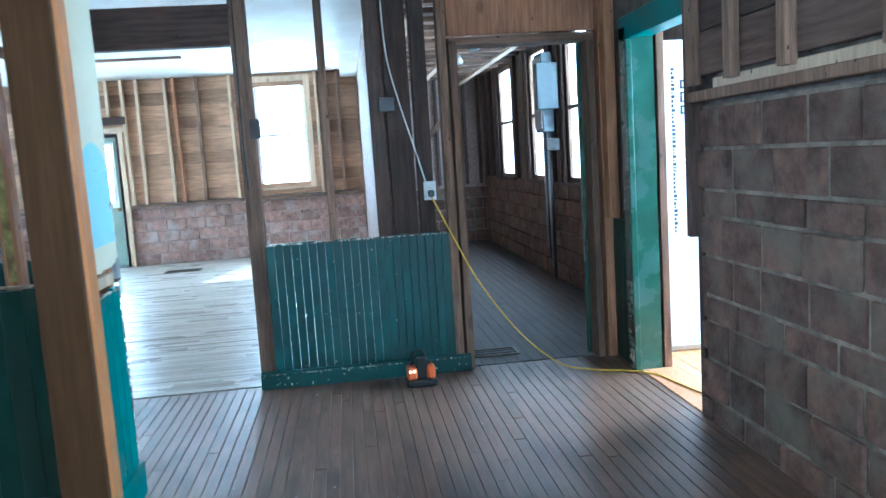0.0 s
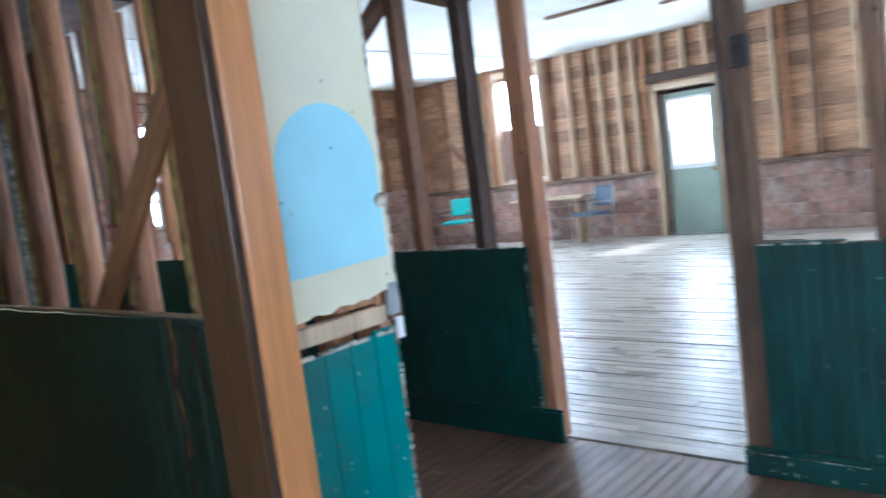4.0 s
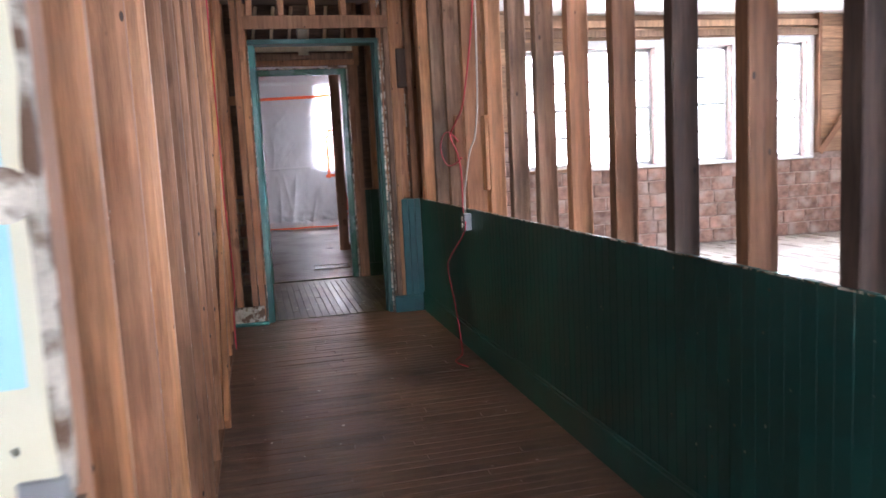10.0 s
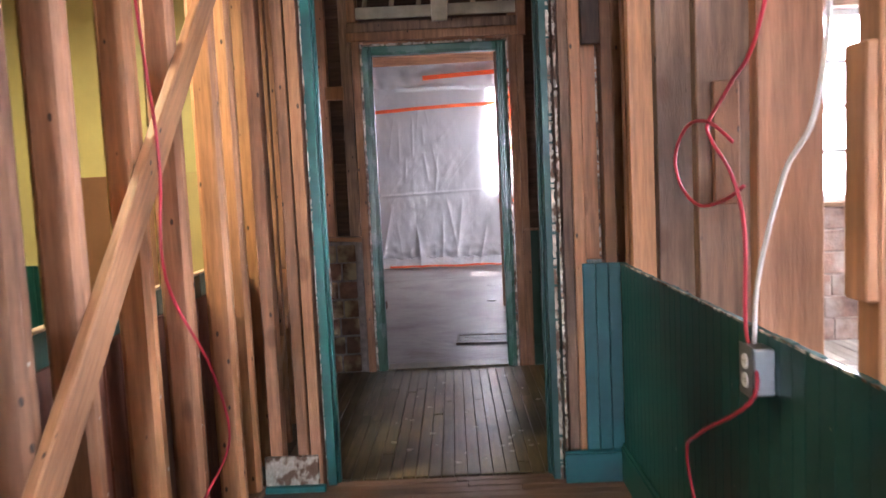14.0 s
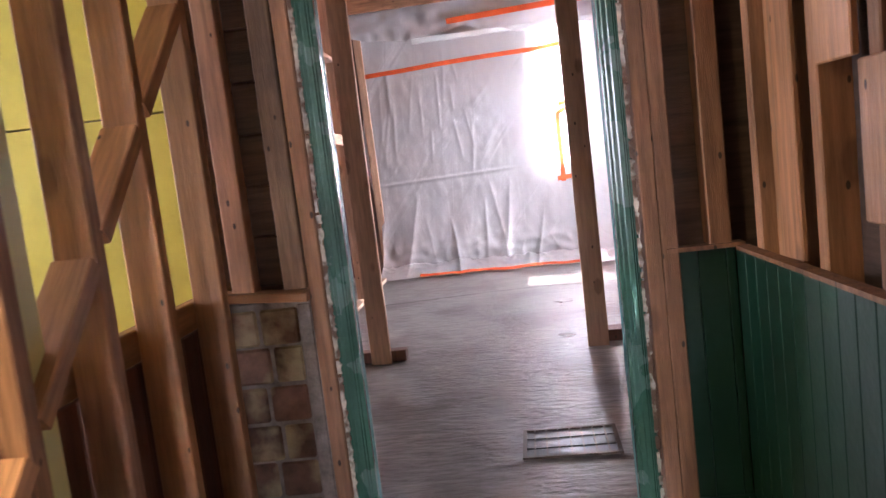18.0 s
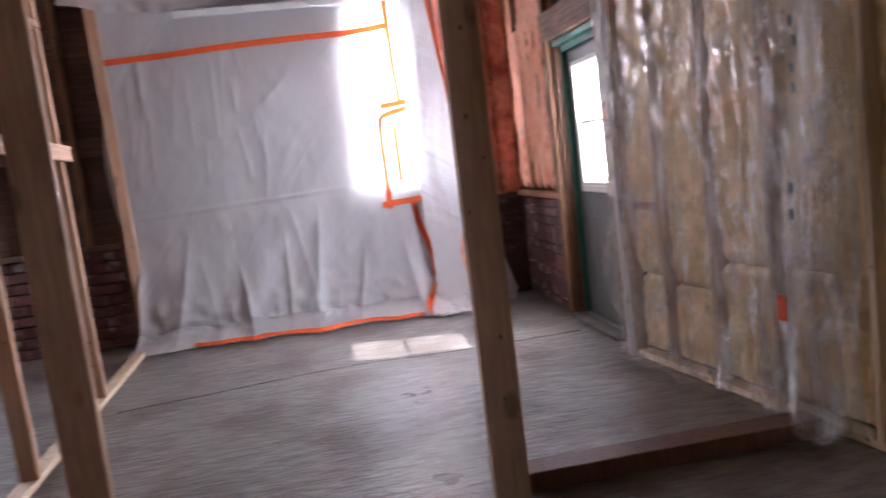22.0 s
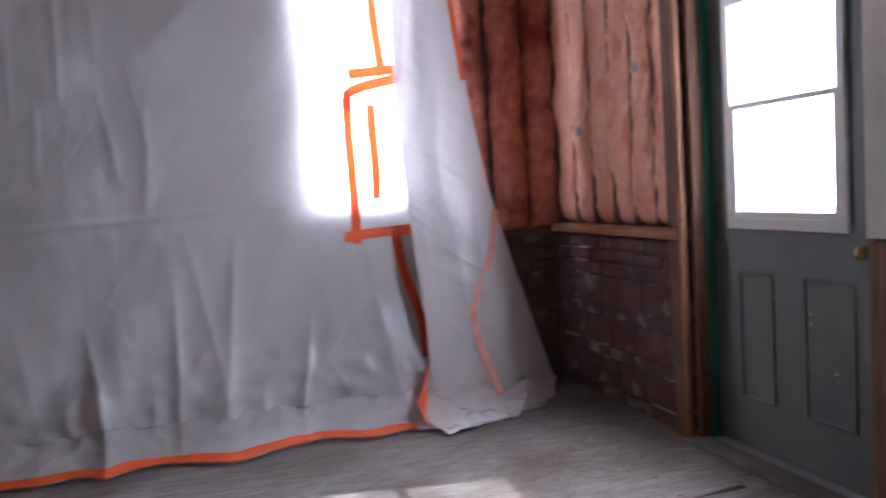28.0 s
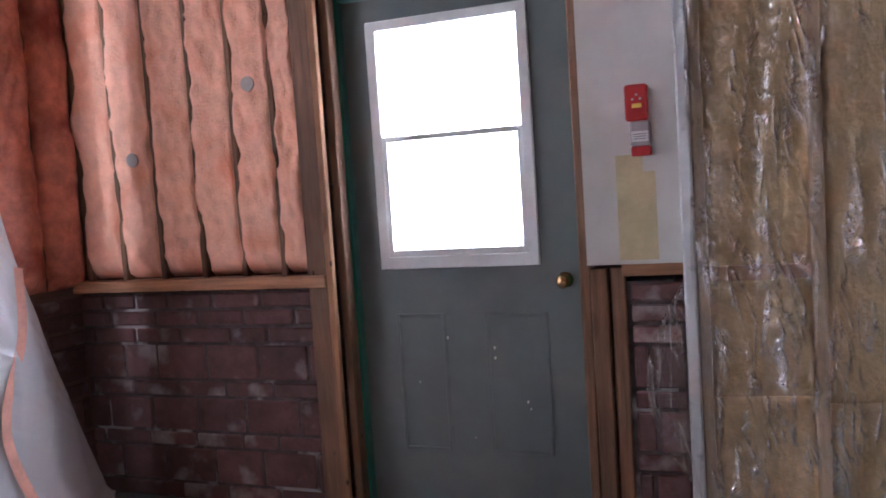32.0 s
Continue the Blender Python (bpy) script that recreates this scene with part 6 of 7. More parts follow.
def tape(points, wide, flat=None):
    """A strip of tape laid over the main sheet along (x, z) points, standing 5 mm off it."""
    bm = bmesh.new()
    pts = curve_through([(x, 0, z) for x, z in points], 10)
    prev = None
    for i, p in enumerate(pts):
        d = (pts[min(i + 1, len(pts) - 1)] - pts[max(i - 1, 0)]).normalized()
        n = Vector((-d.z, 0, d.x)) * wide / 2
        row = []
        for q in (p - n, p, p + n):
            u, v = (q.x + 2.56) / 2.76, (3.05 - q.z) / 3.35
            w = main_place(u, v)
            row.append(bm.verts.new((w.x, w.y - 0.006, w.z)))
        if prev:
            for k in (0, 1):
                bm.faces.new((prev[k], prev[k + 1], row[k + 1], row[k]))
        prev = row
    return bm


for pts in ([(-2.54, 2.50), (-1.5, 2.545), (-0.4, 2.57)], [(-0.42, 2.57), (-0.06, 2.60)], [(-0.03, 3.0), (-0.03, 2.4), (0.0, 1.93)], [(-0.19, 1.89), (0.14, 1.92)], [(-0.21, 1.70), (-0.17, 1.80), (0.12, 1.87)],
            [(-0.20, 1.80), (-0.21, 1.3), (-0.20, 0.96)], [(-0.07, 1.72), (-0.08, 1.2)], [(-0.27, 1.0), (-0.15, 1.01), (0.14, 1.02)], [(0.02, 1.0), (0.06, 0.75), (0.12, 0.5), (0.12, 0.3)]):
    solid("tape_strip", tape(pts, 0.055), orange_tape, "bright orange tape strip stuck on the plastic sheet", "tape", group="orange tape strips", smooth=True)
for x0, x1 in ((-2.05, -1.25), (-1.28, -0.62), (-0.64, -0.06)):
    hem = bmesh.new()
    prev = None
    for i in range(41):
        x = x0 + (x1 - x0) * i / 40
        u = (x + 2.56) / 2.76
        w = 0.010 * noise.noise((x * 5, 0, 1))
        a, b = main_place(u, 0.997), main_place(u, 0.974 + w)
        row = [hem.verts.new((a.x, a.y - 0.012, max(0.006, a.z) + 0.006)), hem.verts.new((b.x, b.y - 0.014, b.z + 0.010))]
        if prev:
            hem.faces.new((prev[0], row[0], row[1], prev[1]))
        prev = row
    solid("tape_hem", hem, orange_tape, "orange tape along the sheet's rumpled foot", "tape", group="orange tape strips", smooth=True)


def strip3(points, wide, up=(0, 1, 0)):
    bm = bmesh.new()
    pts = curve_through(points, 8)
    prev = None
    for i, p in enumerate(pts):
        d = (pts[min(i + 1, len(pts) - 1)] - pts[max(i - 1, 0)]).normalized()
        n = d.cross(Vector(up)).normalized() * wide / 2
        row = [bm.verts.new(p - n), bm.verts.new(p + n)]
        if prev:
            bm.faces.new((prev[0], prev[1], row[1], row[0]))
        prev = row
    return bm


# tape seen through the drape: laid on top, the veil put into its colour
veiled_tape = mat("veiled_orange_tape", (0.80, 0.40, 0.30), 0.5, vary=0.1, scale=10, bump=0.1)


def on_drape(u, v):
    p = drape_place(u, v)
    return (p.x, p.y - 0.008, p.z)


part("tape", strip3([on_drape(0.93, 0.02), on_drape(0.95, 0.2), on_drape(0.95, 0.35)], 0.03), orange_tape, drape, "orange tape edge")
part("tape", strip3([on_drape(0.985, 0.58), on_drape(0.74, 0.66), on_drape(0.46, 0.74), on_drape(0.42, 0.80), on_drape(0.5, 0.9)], 0.042), veiled_tape, drape, "orange tape seen through the drape, the veil put into its colour")
solid("tape_strip", strip3([(0.10, 15.44, 0.25), (0.05, 15.36, 0.13), (0.0, 15.25, 0.09), (-0.02, 15.08, 0.05)], 0.075, (1, 0, 0.6)), orange_tape, "orange tape trailing on the floor", "tape", group="orange tape strips")
solid("tape_strip", strip3([(-1.4, 15.46, 3.0), (-0.6, 15.45, 3.03), (0.3, 15.44, 3.06)], 0.07), orange_tape, "orange tape under the ceiling joists", "tape", group="orange tape strips")

# side room seen through the partition
dark_bricks = thing("wall_side_bricks", (-4.5, 15.85, 0), "dark brick base of the unlit side room", "brick wall", "structure")
masonry(dark_bricks, "y", 15.86, 0.05, -6.4, -2.6, 0.0, [0.1] * 9, 0.26, brick_dark, gap=0.014, name="brick")
dark_frame = thing("side_room_studs", (-4.5, 15.8, 1.0), "dark studs and boards of the side room", "stud wall", "structure")
sheath(dark_frame, "y", 15.88, 0.03, -5.15, -2.6, 0.95, 3.3, 0.16, dark_sheathing)
for x in (-5.1, -4.7, -4.25, -3.8, -3.35, -2.9):
    lumber("stud", (x, 15.83, 0.92), (x, 15.83, 3.3), 0.05, 0.09, grey_wood, dark_frame)
lumber("rail", (-5.2, 15.82, 0.93), (-2.6, 15.82, 0.93), 0.09, 0.05, grey_wood, dark_frame, facing=(0, 1, 0))
joists = thing("last_room_joists", (-1.5, 12, 3.2), "brown ceiling joists of the last room", "joists", "structure")
for y in (9.4, 10.2, 11.0, 11.8, 12.6, 13.4, 14.2, 15.0, 15.75):
    lumber("joist", (-6.4, y, 3.24), (1.2, y, 3.24), 0.05, 0.2, stud_wood, joists, facing=(0, 1, 0))

# ---- loose things: hall and corridor ----
def outlet_box(name, at, face, label, plate):
    """A steel box with a duplex outlet; face is the way it looks along x."""
    x, y, z = at
    ob = thing(name, at, label, "outlet")
    s = face
    part("box", boxes((x, x + s * 0.05, y - 0.035, y + 0.035, z - 0.055, z + 0.055), bevel=0.004), steel, ob)
    part("plate", boxes((x + s * 0.05, x + s * 0.054, y - 0.04, y + 0.04, z - 0.06, z + 0.06), bevel=0.002), plate, ob)
    for dz in (-0.022, 0.022):
        b = bmesh.new()
        cylinder(b, (x + s * 0.054, y, z + dz), (s, 0, 0), 0.017, 0.004, 16)
        o = part("socket", b, white_plastic, ob)
        part("slot", boxes((x + s * 0.058, x + s * 0.0585, y - 0.008, y - 0.006, z + dz - 0.004, z + dz + 0.006), (x + s * 0.058, x + s * 0.0585, y + 0.006, y + 0.008, z + dz - 0.004, z + dz + 0.006)), black, o)
    return ob


def cable(name, points, radius, material, label):
    return solid(name, tube(curve_through(points, 8), radius, 7), material, label, "cable", smooth=True)


outlet_box("outlet_box", (0.02, -0.82, 1.22), -1, "white double outlet on a post with a plug in it", white_plastic)
plug = solid("plug", boxes((-0.075, -0.035, -0.845, -0.805, 1.18, 1.225), bevel=0.008), black, "black plug of the extension cord in the outlet", "plug")
cable("extension_cord", [(-0.06, -0.825, 1.18), (-0.09, -0.86, 1.1), (-0.1, -0.95, 0.9), (-0.12, -1.1, 0.6), (-0.18, -1.32, 0.28), (-0.24, -1.56, 0.06), (-0.3, -1.75, 0.012), (-0.4, -1.95, 0.012), (-0.55, -2.1, 0.012), (-0.75, -2.14, 0.014), (-1.0, -2.2, 0.014)], 0.0055, yellow_cable, "yellow extension cord sagging from outlet to floor")
cable("white_cable", [(0.0, -0.80, 1.27), (-0.01, -0.74, 1.5), (0.0, -0.66, 1.8), (0.01, -0.60, 2.1), (0.02, -0.585, 2.5), (0.03, -0.58, 2.9)], 0.0055, white_cable, "white cable rising along the dark post")
cable("black_cable", [(0.0, 0.33, 1.3), (-0.0, 0.335, 1.7), (0.0, 0.33, 2.2), (0.0, 0.32, 2.9)], 0.005, black, "thin black cable along the post")
switch = thing("switch_box", (0.0, -0.58, 1.78), "old open switch box with dangling wires on the post", "switch box")
part("box", boxes((-0.03, 0.02, -0.63, -0.53, 1.74, 1.83), bevel=0.004), iron, switch)
part("inside", boxes((-0.034, -0.03, -0.615, -0.545, 1.755, 1.815)), black, switch)
part("wire", tube(curve_through([(-0.03, -0.60, 1.83), (-0.05, -0.56, 1.95), (-0.03, -0.50, 2.05), (-0.02, -0.52, 2.3)], 6), 0.003, 6), black, switch)
switch_2 = thing("switch_box", (0.0, 0.36, 1.7), "small steel switch box on the post", "switch box")
part("box", boxes((-0.03, 0.02, 0.22, 0.28, 1.62, 1.74), bevel=0.004), iron, switch_2)
part("lever", boxes((-0.042, -0.03, 0.24, 0.26, 1.665, 1.69), bevel=0.003), black, switch_2)

tool = thing("battery_charger", (-0.22, -0.66, 0.0), "orange and black tool charger with lit green lamps on the floor", "charger")
part("base", boxes((-0.30, -0.16, -0.76, -0.57, 0.0, 0.045), bevel=0.012), black, tool)
part("side_shell", boxes((-0.29, -0.17, -0.64, -0.575, 0.045, 0.125), bevel=0.014), orange, tool, "orange side shell")
part("side_shell", boxes((-0.29, -0.17, -0.755, -0.70, 0.045, 0.125), bevel=0.014), orange, tool, "orange side shell")
part("battery", boxes((-0.275, -0.18, -0.705, -0.635, 0.045, 0.175), bevel=0.01), black, tool)
part("handle", tube(curve_through([(-0.2, -0.61, 0.12), (-0.2, -0.63, 0.2), (-0.2, -0.68, 0.21), (-0.2, -0.72, 0.12)], 6), 0.01, 8), black, tool, smooth=True)
lamp_green = bpy.data.materials.new("lit_green_lamp")
lamp_green.use_nodes = True
lamp_green.node_tree.nodes["Principled BSDF"].inputs["Emission Color"].default_value = (0.75, 1.0, 0.5, 1)
lamp_green.node_tree.nodes["Principled BSDF"].inputs["Emission Strength"].default_value = 4.0
for y in (-0.595, -0.62):
    b = bmesh.new()
    cylinder(b, (-0.292, y, 0.105), (-1, 0, 0), 0.006, 0.006, 12)
    part("indicator_lamp", b, lamp_green, tool, "lit green indicator")


def floor_grille(name, x0, x1, y0, y1, n, label, along="x"):
    ob = thing(name, ((x0 + x1) / 2, (y0 + y1) / 2, 0), label, "floor vent")
    part("pan", boxes((x0 + 0.01, x1 - 0.01, y0 + 0.01, y1 - 0.01, 0.001, 0.004)), black, ob)
    part("frame", boxes((x0, x1, y0, y0 + 0.018, 0.002, 0.012), (x0, x1, y1 - 0.018, y1, 0.002, 0.012), (x0, x0 + 0.018, y0 + 0.018, y1 - 0.018, 0.002, 0.012), (x1 - 0.018, x1, y0 + 0.018, y1 - 0.018, 0.002, 0.012)), iron_pale, ob)
    for k in range(1, n):
        x = x0 + (x1 - x0) * k / n
        part("slat", boxes((x - 0.004, x + 0.004, y0 + 0.018, y1 - 0.018, 0.003, 0.011)), iron_pale, ob)
    for k in range(1, 3):
        y = y0 + (y1 - y0) * k / 3
        part("cross_bar", boxes((x0 + 0.018, x1 - 0.018, y - 0.002, y + 0.002, 0.003, 0.008)), iron, ob)
    return ob


iron_pale = mat("worn_grille_metal", (0.085, 0.058, 0.042), 0.5, metal=0.4, vary=0.2, bump=0.1)
floor_grille("floor_grille", -0.77, -0.33, 9.44, 9.79, 8, "rust-brown metal floor grille in the plywood floor")
floor_grille("floor_grille", 0.26, 0.46, -1.42, -1.08, 3, "dark floor grille inside the narrow room's doorway")
floor_grille("floor_grille", 6.45, 6.7, 1.95, 2.45, 3, "dark floor grille beside the east wall")

outlet_box("outlet_box", (0.0, 4.92, 0.88), -1, "scuffed grey outlet box hung on the green half wall", mat("scuffed_plate", (0.13, 0.13, 0.128), 0.6, vary=0.2))
cable("red_cable", [(0.02, 4.60, 2.9), (0.01, 4.70, 2.2), (-0.005, 4.93, 1.68), (-0.01, 5.12, 1.55), (-0.02, 5.25, 1.47), (-0.03, 5.2, 1.42), (-0.03, 5.06, 1.33), (-0.03, 4.98, 1.2), (-0.03, 4.98, 0.97), (-0.05, 4.88, 0.83), (-0.06, 5.25, 0.62), (-0.05, 5.4, 0.5), (-0.06, 5.2, 0.28), (-0.08, 5.0, 0.05), (-0.12, 4.85, 0.012), (-0.2, 4.7, 0.012), (-0.16, 4.55, 0.012)], 0.005, red_cable, "red cable looping down the studs to the floor")
cable("red_cable", [(-0.012, 5.1, 1.41), (-0.015, 5.18, 1.445), (-0.02, 5.28, 1.475), (-0.02, 5.42, 1.475), (-0.02, 5.53, 1.425), (-0.02, 5.56, 1.36), (-0.02, 5.48, 1.285), (-0.02, 5.33, 1.245), (-0.01, 5.16, 1.265), (0.0, 5.06, 1.3)], 0.005, red_cable, "loop of red cable hung on the studs")
cable("white_cable", [(0.01, 4.60, 2.9), (0.0, 4.62, 1.8), (-0.015, 4.65, 1.46), (-0.025, 4.77, 1.33), (-0.03, 4.90, 1.1), (-0.03, 4.93, 0.94)], 0.0055, white_cable, "white cable running down to the outlet box")
cable("red_cable", [(-1.565, 5.2, 2.8), (-1.565, 5.35, 1.87), (-1.565, 5.43, 1.46), (-1.565, 5.41, 1.1), (-1.565, 5.75, 0.75), (-1.565, 5.9, 0.45), (-1.565, 5.6, 0.35), (-1.565, 5.33, 0.3), (-1.565, 5.3, 0.1)], 0.005, red_cable, "red cable hung on the stud wall")
solid("wood_block", boxes((-0.136, -0.058, 6.49, 6.53, 1.9, 2.22), bevel=0.004), dark_wood, "dark wooden block nailed between studs", "wood block")
solid("nailing_board", boxes((0.058, 0.135, 5.44, 5.463, 1.24, 1.6), bevel=0.004), stud_wood, "short brown board nailed on the studs", "board")
solid("nailing_board", boxes((-0.004, 0.02, 4.5, 4.575, 1.1, 1.55), bevel=0.004), amber_wood, "short amber board nailed on the studs", "board")


def flakes(name, x0, x1, y0, y1, count, material, label, size=(0.008, 0.025)):
    """Paint flakes and grit on a floor."""
    bm = bmesh.new()
    for _ in range(count):
        x, y, s = rnd.uniform(x0, x1), rnd.uniform(y0, y1), rnd.uniform(*size)
        a0 = rnd.uniform(0, 6.28)
        vs = [bm.verts.new((x + s * rnd.uniform(0.5, 1) * math.cos(a0 + k * 1.257), y + s * rnd.uniform(0.5, 1) * math.sin(a0 + k * 1.257), 0.004 + rnd.uniform(0, 0.005))) for k in range(5)]
        bm.faces.new(vs)
    return solid(name, bm, material, label, "debris", "stuff")


flake_white = mat("white_paint_chip", (0.66, 0.62, 0.54), 0.7, vary=0.1)
flakes("paint_flakes", -1.25, -0.1, 6.7, 8.5, 46, flake_white, "white paint flakes scattered on the vestibule floor")
flakes("paint_flakes", -1.5, -0.05, 2.0, 6.4, 40, flake_white, "small pale flakes scattered on the corridor floor", (0.004, 0.012))
flakes("paint_flakes", -3.5, -0.1, -1.9, 0.6, 40, flake_white, "small pale flakes scattered on the hall floor", (0.004, 0.010))
flakes("floor_debris", 0.2, 1.0, 13.3, 15.2, 60, plate_wood, "brown grit by the door and wall foot", (0.006, 0.02))


def chips(name, spots, material, label):
    """Small chips where paint has come off."""
    bm = bmesh.new()
    for (x, y, z), n, s in spots:
        a0 = rnd.uniform(0, 6)
        vs = []
        for k in range(6):
            r = s * rnd.uniform(0.4, 1)
            a, b = r * math.cos(a0 + k * 1.05), r * 1.5 * math.sin(a0 + k * 1.05)
            vs.append(bm.verts.new((x, y + a, z + b) if n == "x" else (x + a, y, z + b)))
        bm.faces.new(vs)
    return solid(name, bm, material, label, "paint wear", "stuff")


chips("paint_chips", [((-0.003, rnd.uniform(1.4, 6.3), rnd.uniform(0.2, 0.93)), "x", rnd.uniform(0.002, 0.006)) for _ in range(70)] + [((-0.0245, rnd.uniform(-1.0, 0.35), rnd.uniform(0.01, 0.15)), "x", rnd.uniform(0.003, 0.011)) for _ in range(40)]
      + [((-0.003, rnd.uniform(-0.9, 0.25), rnd.uniform(0.2, 0.94)), "x", rnd.uniform(0.002, 0.006)) for _ in range(30)], chipped, "pale chips in the green paint of the half walls")
wainscot_chips = chips("paint_chips", [((rnd.uniform(-1.98, -1.66), 0.6865, rnd.uniform(0.1, 0.93)), "y", rnd.uniform(0.002, 0.006)) for _ in range(40)], chipped, "pale chips in the teal wainscot")
chips("paint_specks", [((-1.598, rnd.choice(LEFT_STUDS) + rnd.uniform(-0.015, 0.015), 0.04 + 1.3 * rnd.random() ** 1.7), "x", rnd.uniform(0.002, 0.006)) for _ in range(190)], flake_white, "white plaster specks on the corridor studs")
board_holes = chips("nail_holes", [((x, 0.679, z), "y", 0.004) for x, z in ((-1.80, 1.45), (-1.98, 1.33), (-1.71, 1.54), (-1.955, 1.30), (-1.80, 1.62), (-1.66, 1.1))], black, "small nail holes in the cream board")
plate_bm = bmesh.new()
cylinder(plate_bm, (-1.648, 0.681, 1.30), (0, -1, 0), 0.022, 0.003, 20)
patch_spot = solid("patch_spot", plate_bm, chipped, "grey filler spot on the cream board", "patch")
hanger = thing("wall_bracket", (-1.635, 0.70, 0.95), "bent galvanised bracket and white scrap on the wall end", "bracket")
part("bracket", boxes((-1.665, -1.625, 0.680, 0.700, 0.985, 1.075), bevel=0.003), steel, hanger)
part("scrap", boxes((-1.650, -1.622, 0.676, 0.688, 0.915, 0.975), bevel=0.003), white_plastic, hanger, "white broken trim scrap")

# ---- yellow hall ----
fixture = thing("ceiling_lamp", (-2.38, 5.93, 2.5), "square ceiling lamp glowing warm white", "lamp")
part("base", boxes((-2.51, -2.25, 5.79, 6.07, 2.47, 2.5)), white_plastic, fixture)
lamp_glow = bpy.data.materials.new("lit_diffuser")
lamp_glow.use_nodes = True
lamp_glow.node_tree.nodes["Principled BSDF"].inputs["Emission Color"].default_value = (1.0, 0.86, 0.5, 1)
lamp_glow.node_tree.nodes["Principled BSDF"].inputs["Emission Strength"].default_value = 5.5
part("diffuser", boxes((-2.5, -2.26, 5.8, 6.06, 2.36, 2.47), bevel=0.02), lamp_glow, fixture, "glowing frosted diffuser")
bulb = bpy.data.lights.new("ceiling_bulb", "AREA")
bulb.shape, bulb.size, bulb.energy, bulb.color = "SQUARE", 0.24, 15.0, (1.0, 0.84, 0.44)
new("ceiling_bulb", bulb).matrix_basis = look((-2.38, 5.93, 2.35), (-2.38, 5.93, 0))
b = solid("leaning_board", boxes((-0.35, 0.28, -0.01, 0.01, 0.0, 1.47), bevel=0.003), board_brown, "brown hardboard sheet leaning on the end wall", "board")
b.matrix_basis = pose(-2.55, 7.34, 0.0, -5, 0, 0)
b = solid("leaning_board", boxes((-0.27, 0.13, -0.01, 0.01, 0.0, 1.47), bevel=0.003), board_cream, "cream board leaning beside the brown one", "board")
b.matrix_basis = pose(-1.99, 7.32, 0.0, -5, 0, 0)
b = solid("floor_scrap", boxes((-0.16, 0.16, -0.05, 0.05, 0.0, 0.02), bevel=0.004), board_cream, "pale wood offcut lying on the hall floor", "offcut")
b.matrix_basis = pose(-2.95, 4.84, 0.001, 0, 0, 24)
wire = thing("hanging_box", (-3.15, 2.42, 1.2), "steel junction box dangling on a cable", "junction box")
part("box", boxes((-3.18, -3.11, 2.36, 2.48, 1.13, 1.21), bevel=0.005), steel, wire)
part("cord", tube(curve_through([(-3.15, 2.42, 1.21), (-3.2, 2.32, 1.32), (-3.2, 2.4, 1.6), (-3.2, 2.38, 1.9), (-3.19, 2.2, 2.45)], 6), 0.006, 7), black, wire)
wain_end = thing("end_wainscot", (-2.4, 7.49, 0), "dark green wainscot at the hall's end", "wainscot", "structure")
bead_boards(wain_end, "y", 7.475, 0.018, -3.2, -1.75, 0.0, 0.98, green)
hall_door = thing("side_door_casing", (-3.2, 6.3, 0), "orange varnished side door casing", "door frame", "structure")
lumber("casing", (-3.17, 6.1, 0), (-3.17, 6.1, 2.1), 0.03, 0.1, varnish, hall_door)
lumber("casing", (-3.17, 6.95, 0), (-3.17, 6.95, 2.1), 0.03, 0.1, varnish, hall_door)
lumber("head", (-3.17, 6.05, 2.12), (-3.17, 7.0, 2.12), 0.03, 0.1, amber_wood, hall_door)

# ---- large room ----
chrome = mat("dull_chrome", (0.55, 0.56, 0.57), 0.25, metal=1.0, vary=0.05, bump=0.02)
teal_seat = mat("turquoise_vinyl", (0.03, 0.36, 0.33), 0.45, vary=0.06, bump=0.05)
navy_seat = mat("slate_blue_vinyl", (0.035, 0.06, 0.10), 0.45, vary=0.06, bump=0.05)


def arm_chair(name, seat_m, label, arms):
    """A tube chair: two side frames of bent tube, seat and back pads."""
    ob = thing(name, (0, 0, 0), label, "chair", group="tube chairs")
    for s in (-0.24, 0.24):
        part("leg", tube(curve_through([(-0.25, s, 0.012), (-0.20, s, 0.25), (-0.19, s, 0.44)], 6), 0.011, 8), chrome, ob, smooth=True)
        part("leg", tube(curve_through([(0.26, s, 0.012), (0.22, s, 0.25), (0.2, s, 0.44), (0.25, s * 0.9, 0.84)], 6), 0.011, 8), chrome, ob, smooth=True)
        part("side_rail", tube([(-0.19, s, 0.44), (0.2, s, 0.44)], 0.011, 8), chrome, ob, smooth=True)
        if arms:
            part("arm", tube(curve_through([(-0.19, s, 0.44), (-0.22, s * 1.06, 0.6), (-0.16, s * 1.06, 0.64), (0.22, s * 1.02, 0.64)], 6), 0.012, 8), chrome if seat_m is navy_seat else black, ob, smooth=True)
    part("seat", boxes((-0.23, 0.21, -0.22, 0.22, 0.44, 0.49), bevel=0.018), seat_m, ob)
    k = boxes((0.2, 0.235, -0.22, 0.22, 0.56, 0.85), bevel=0.014)
    bmesh.ops.rotate(k, verts=k.verts, cent=(0.21, 0, 0.6), matrix=Matrix.Rotation(radians(8), 3, "Y"))
    part("backrest", k, seat_m, ob)
    return ob


arm_chair("tube_chair", navy_seat, "slate-blue vinyl tube chair with arms by the door", True).matrix_basis = pose(7.0, 4.95, 0, 0, 0, -25)
arm_chair("tube_chair", teal_seat, "turquoise vinyl tube chair by the brick base", True).matrix_basis = pose(7.05, 7.55, 0, 0, 0, 15)
bench = thing("work_bench", (7.2, 5.8, 0), "plain pale wooden bench against the tile wall", "bench")
part("top", boxes((7.05, 7.4, 5.15, 6.45, 0.70, 0.74), bevel=0.004), pale_pine, bench)
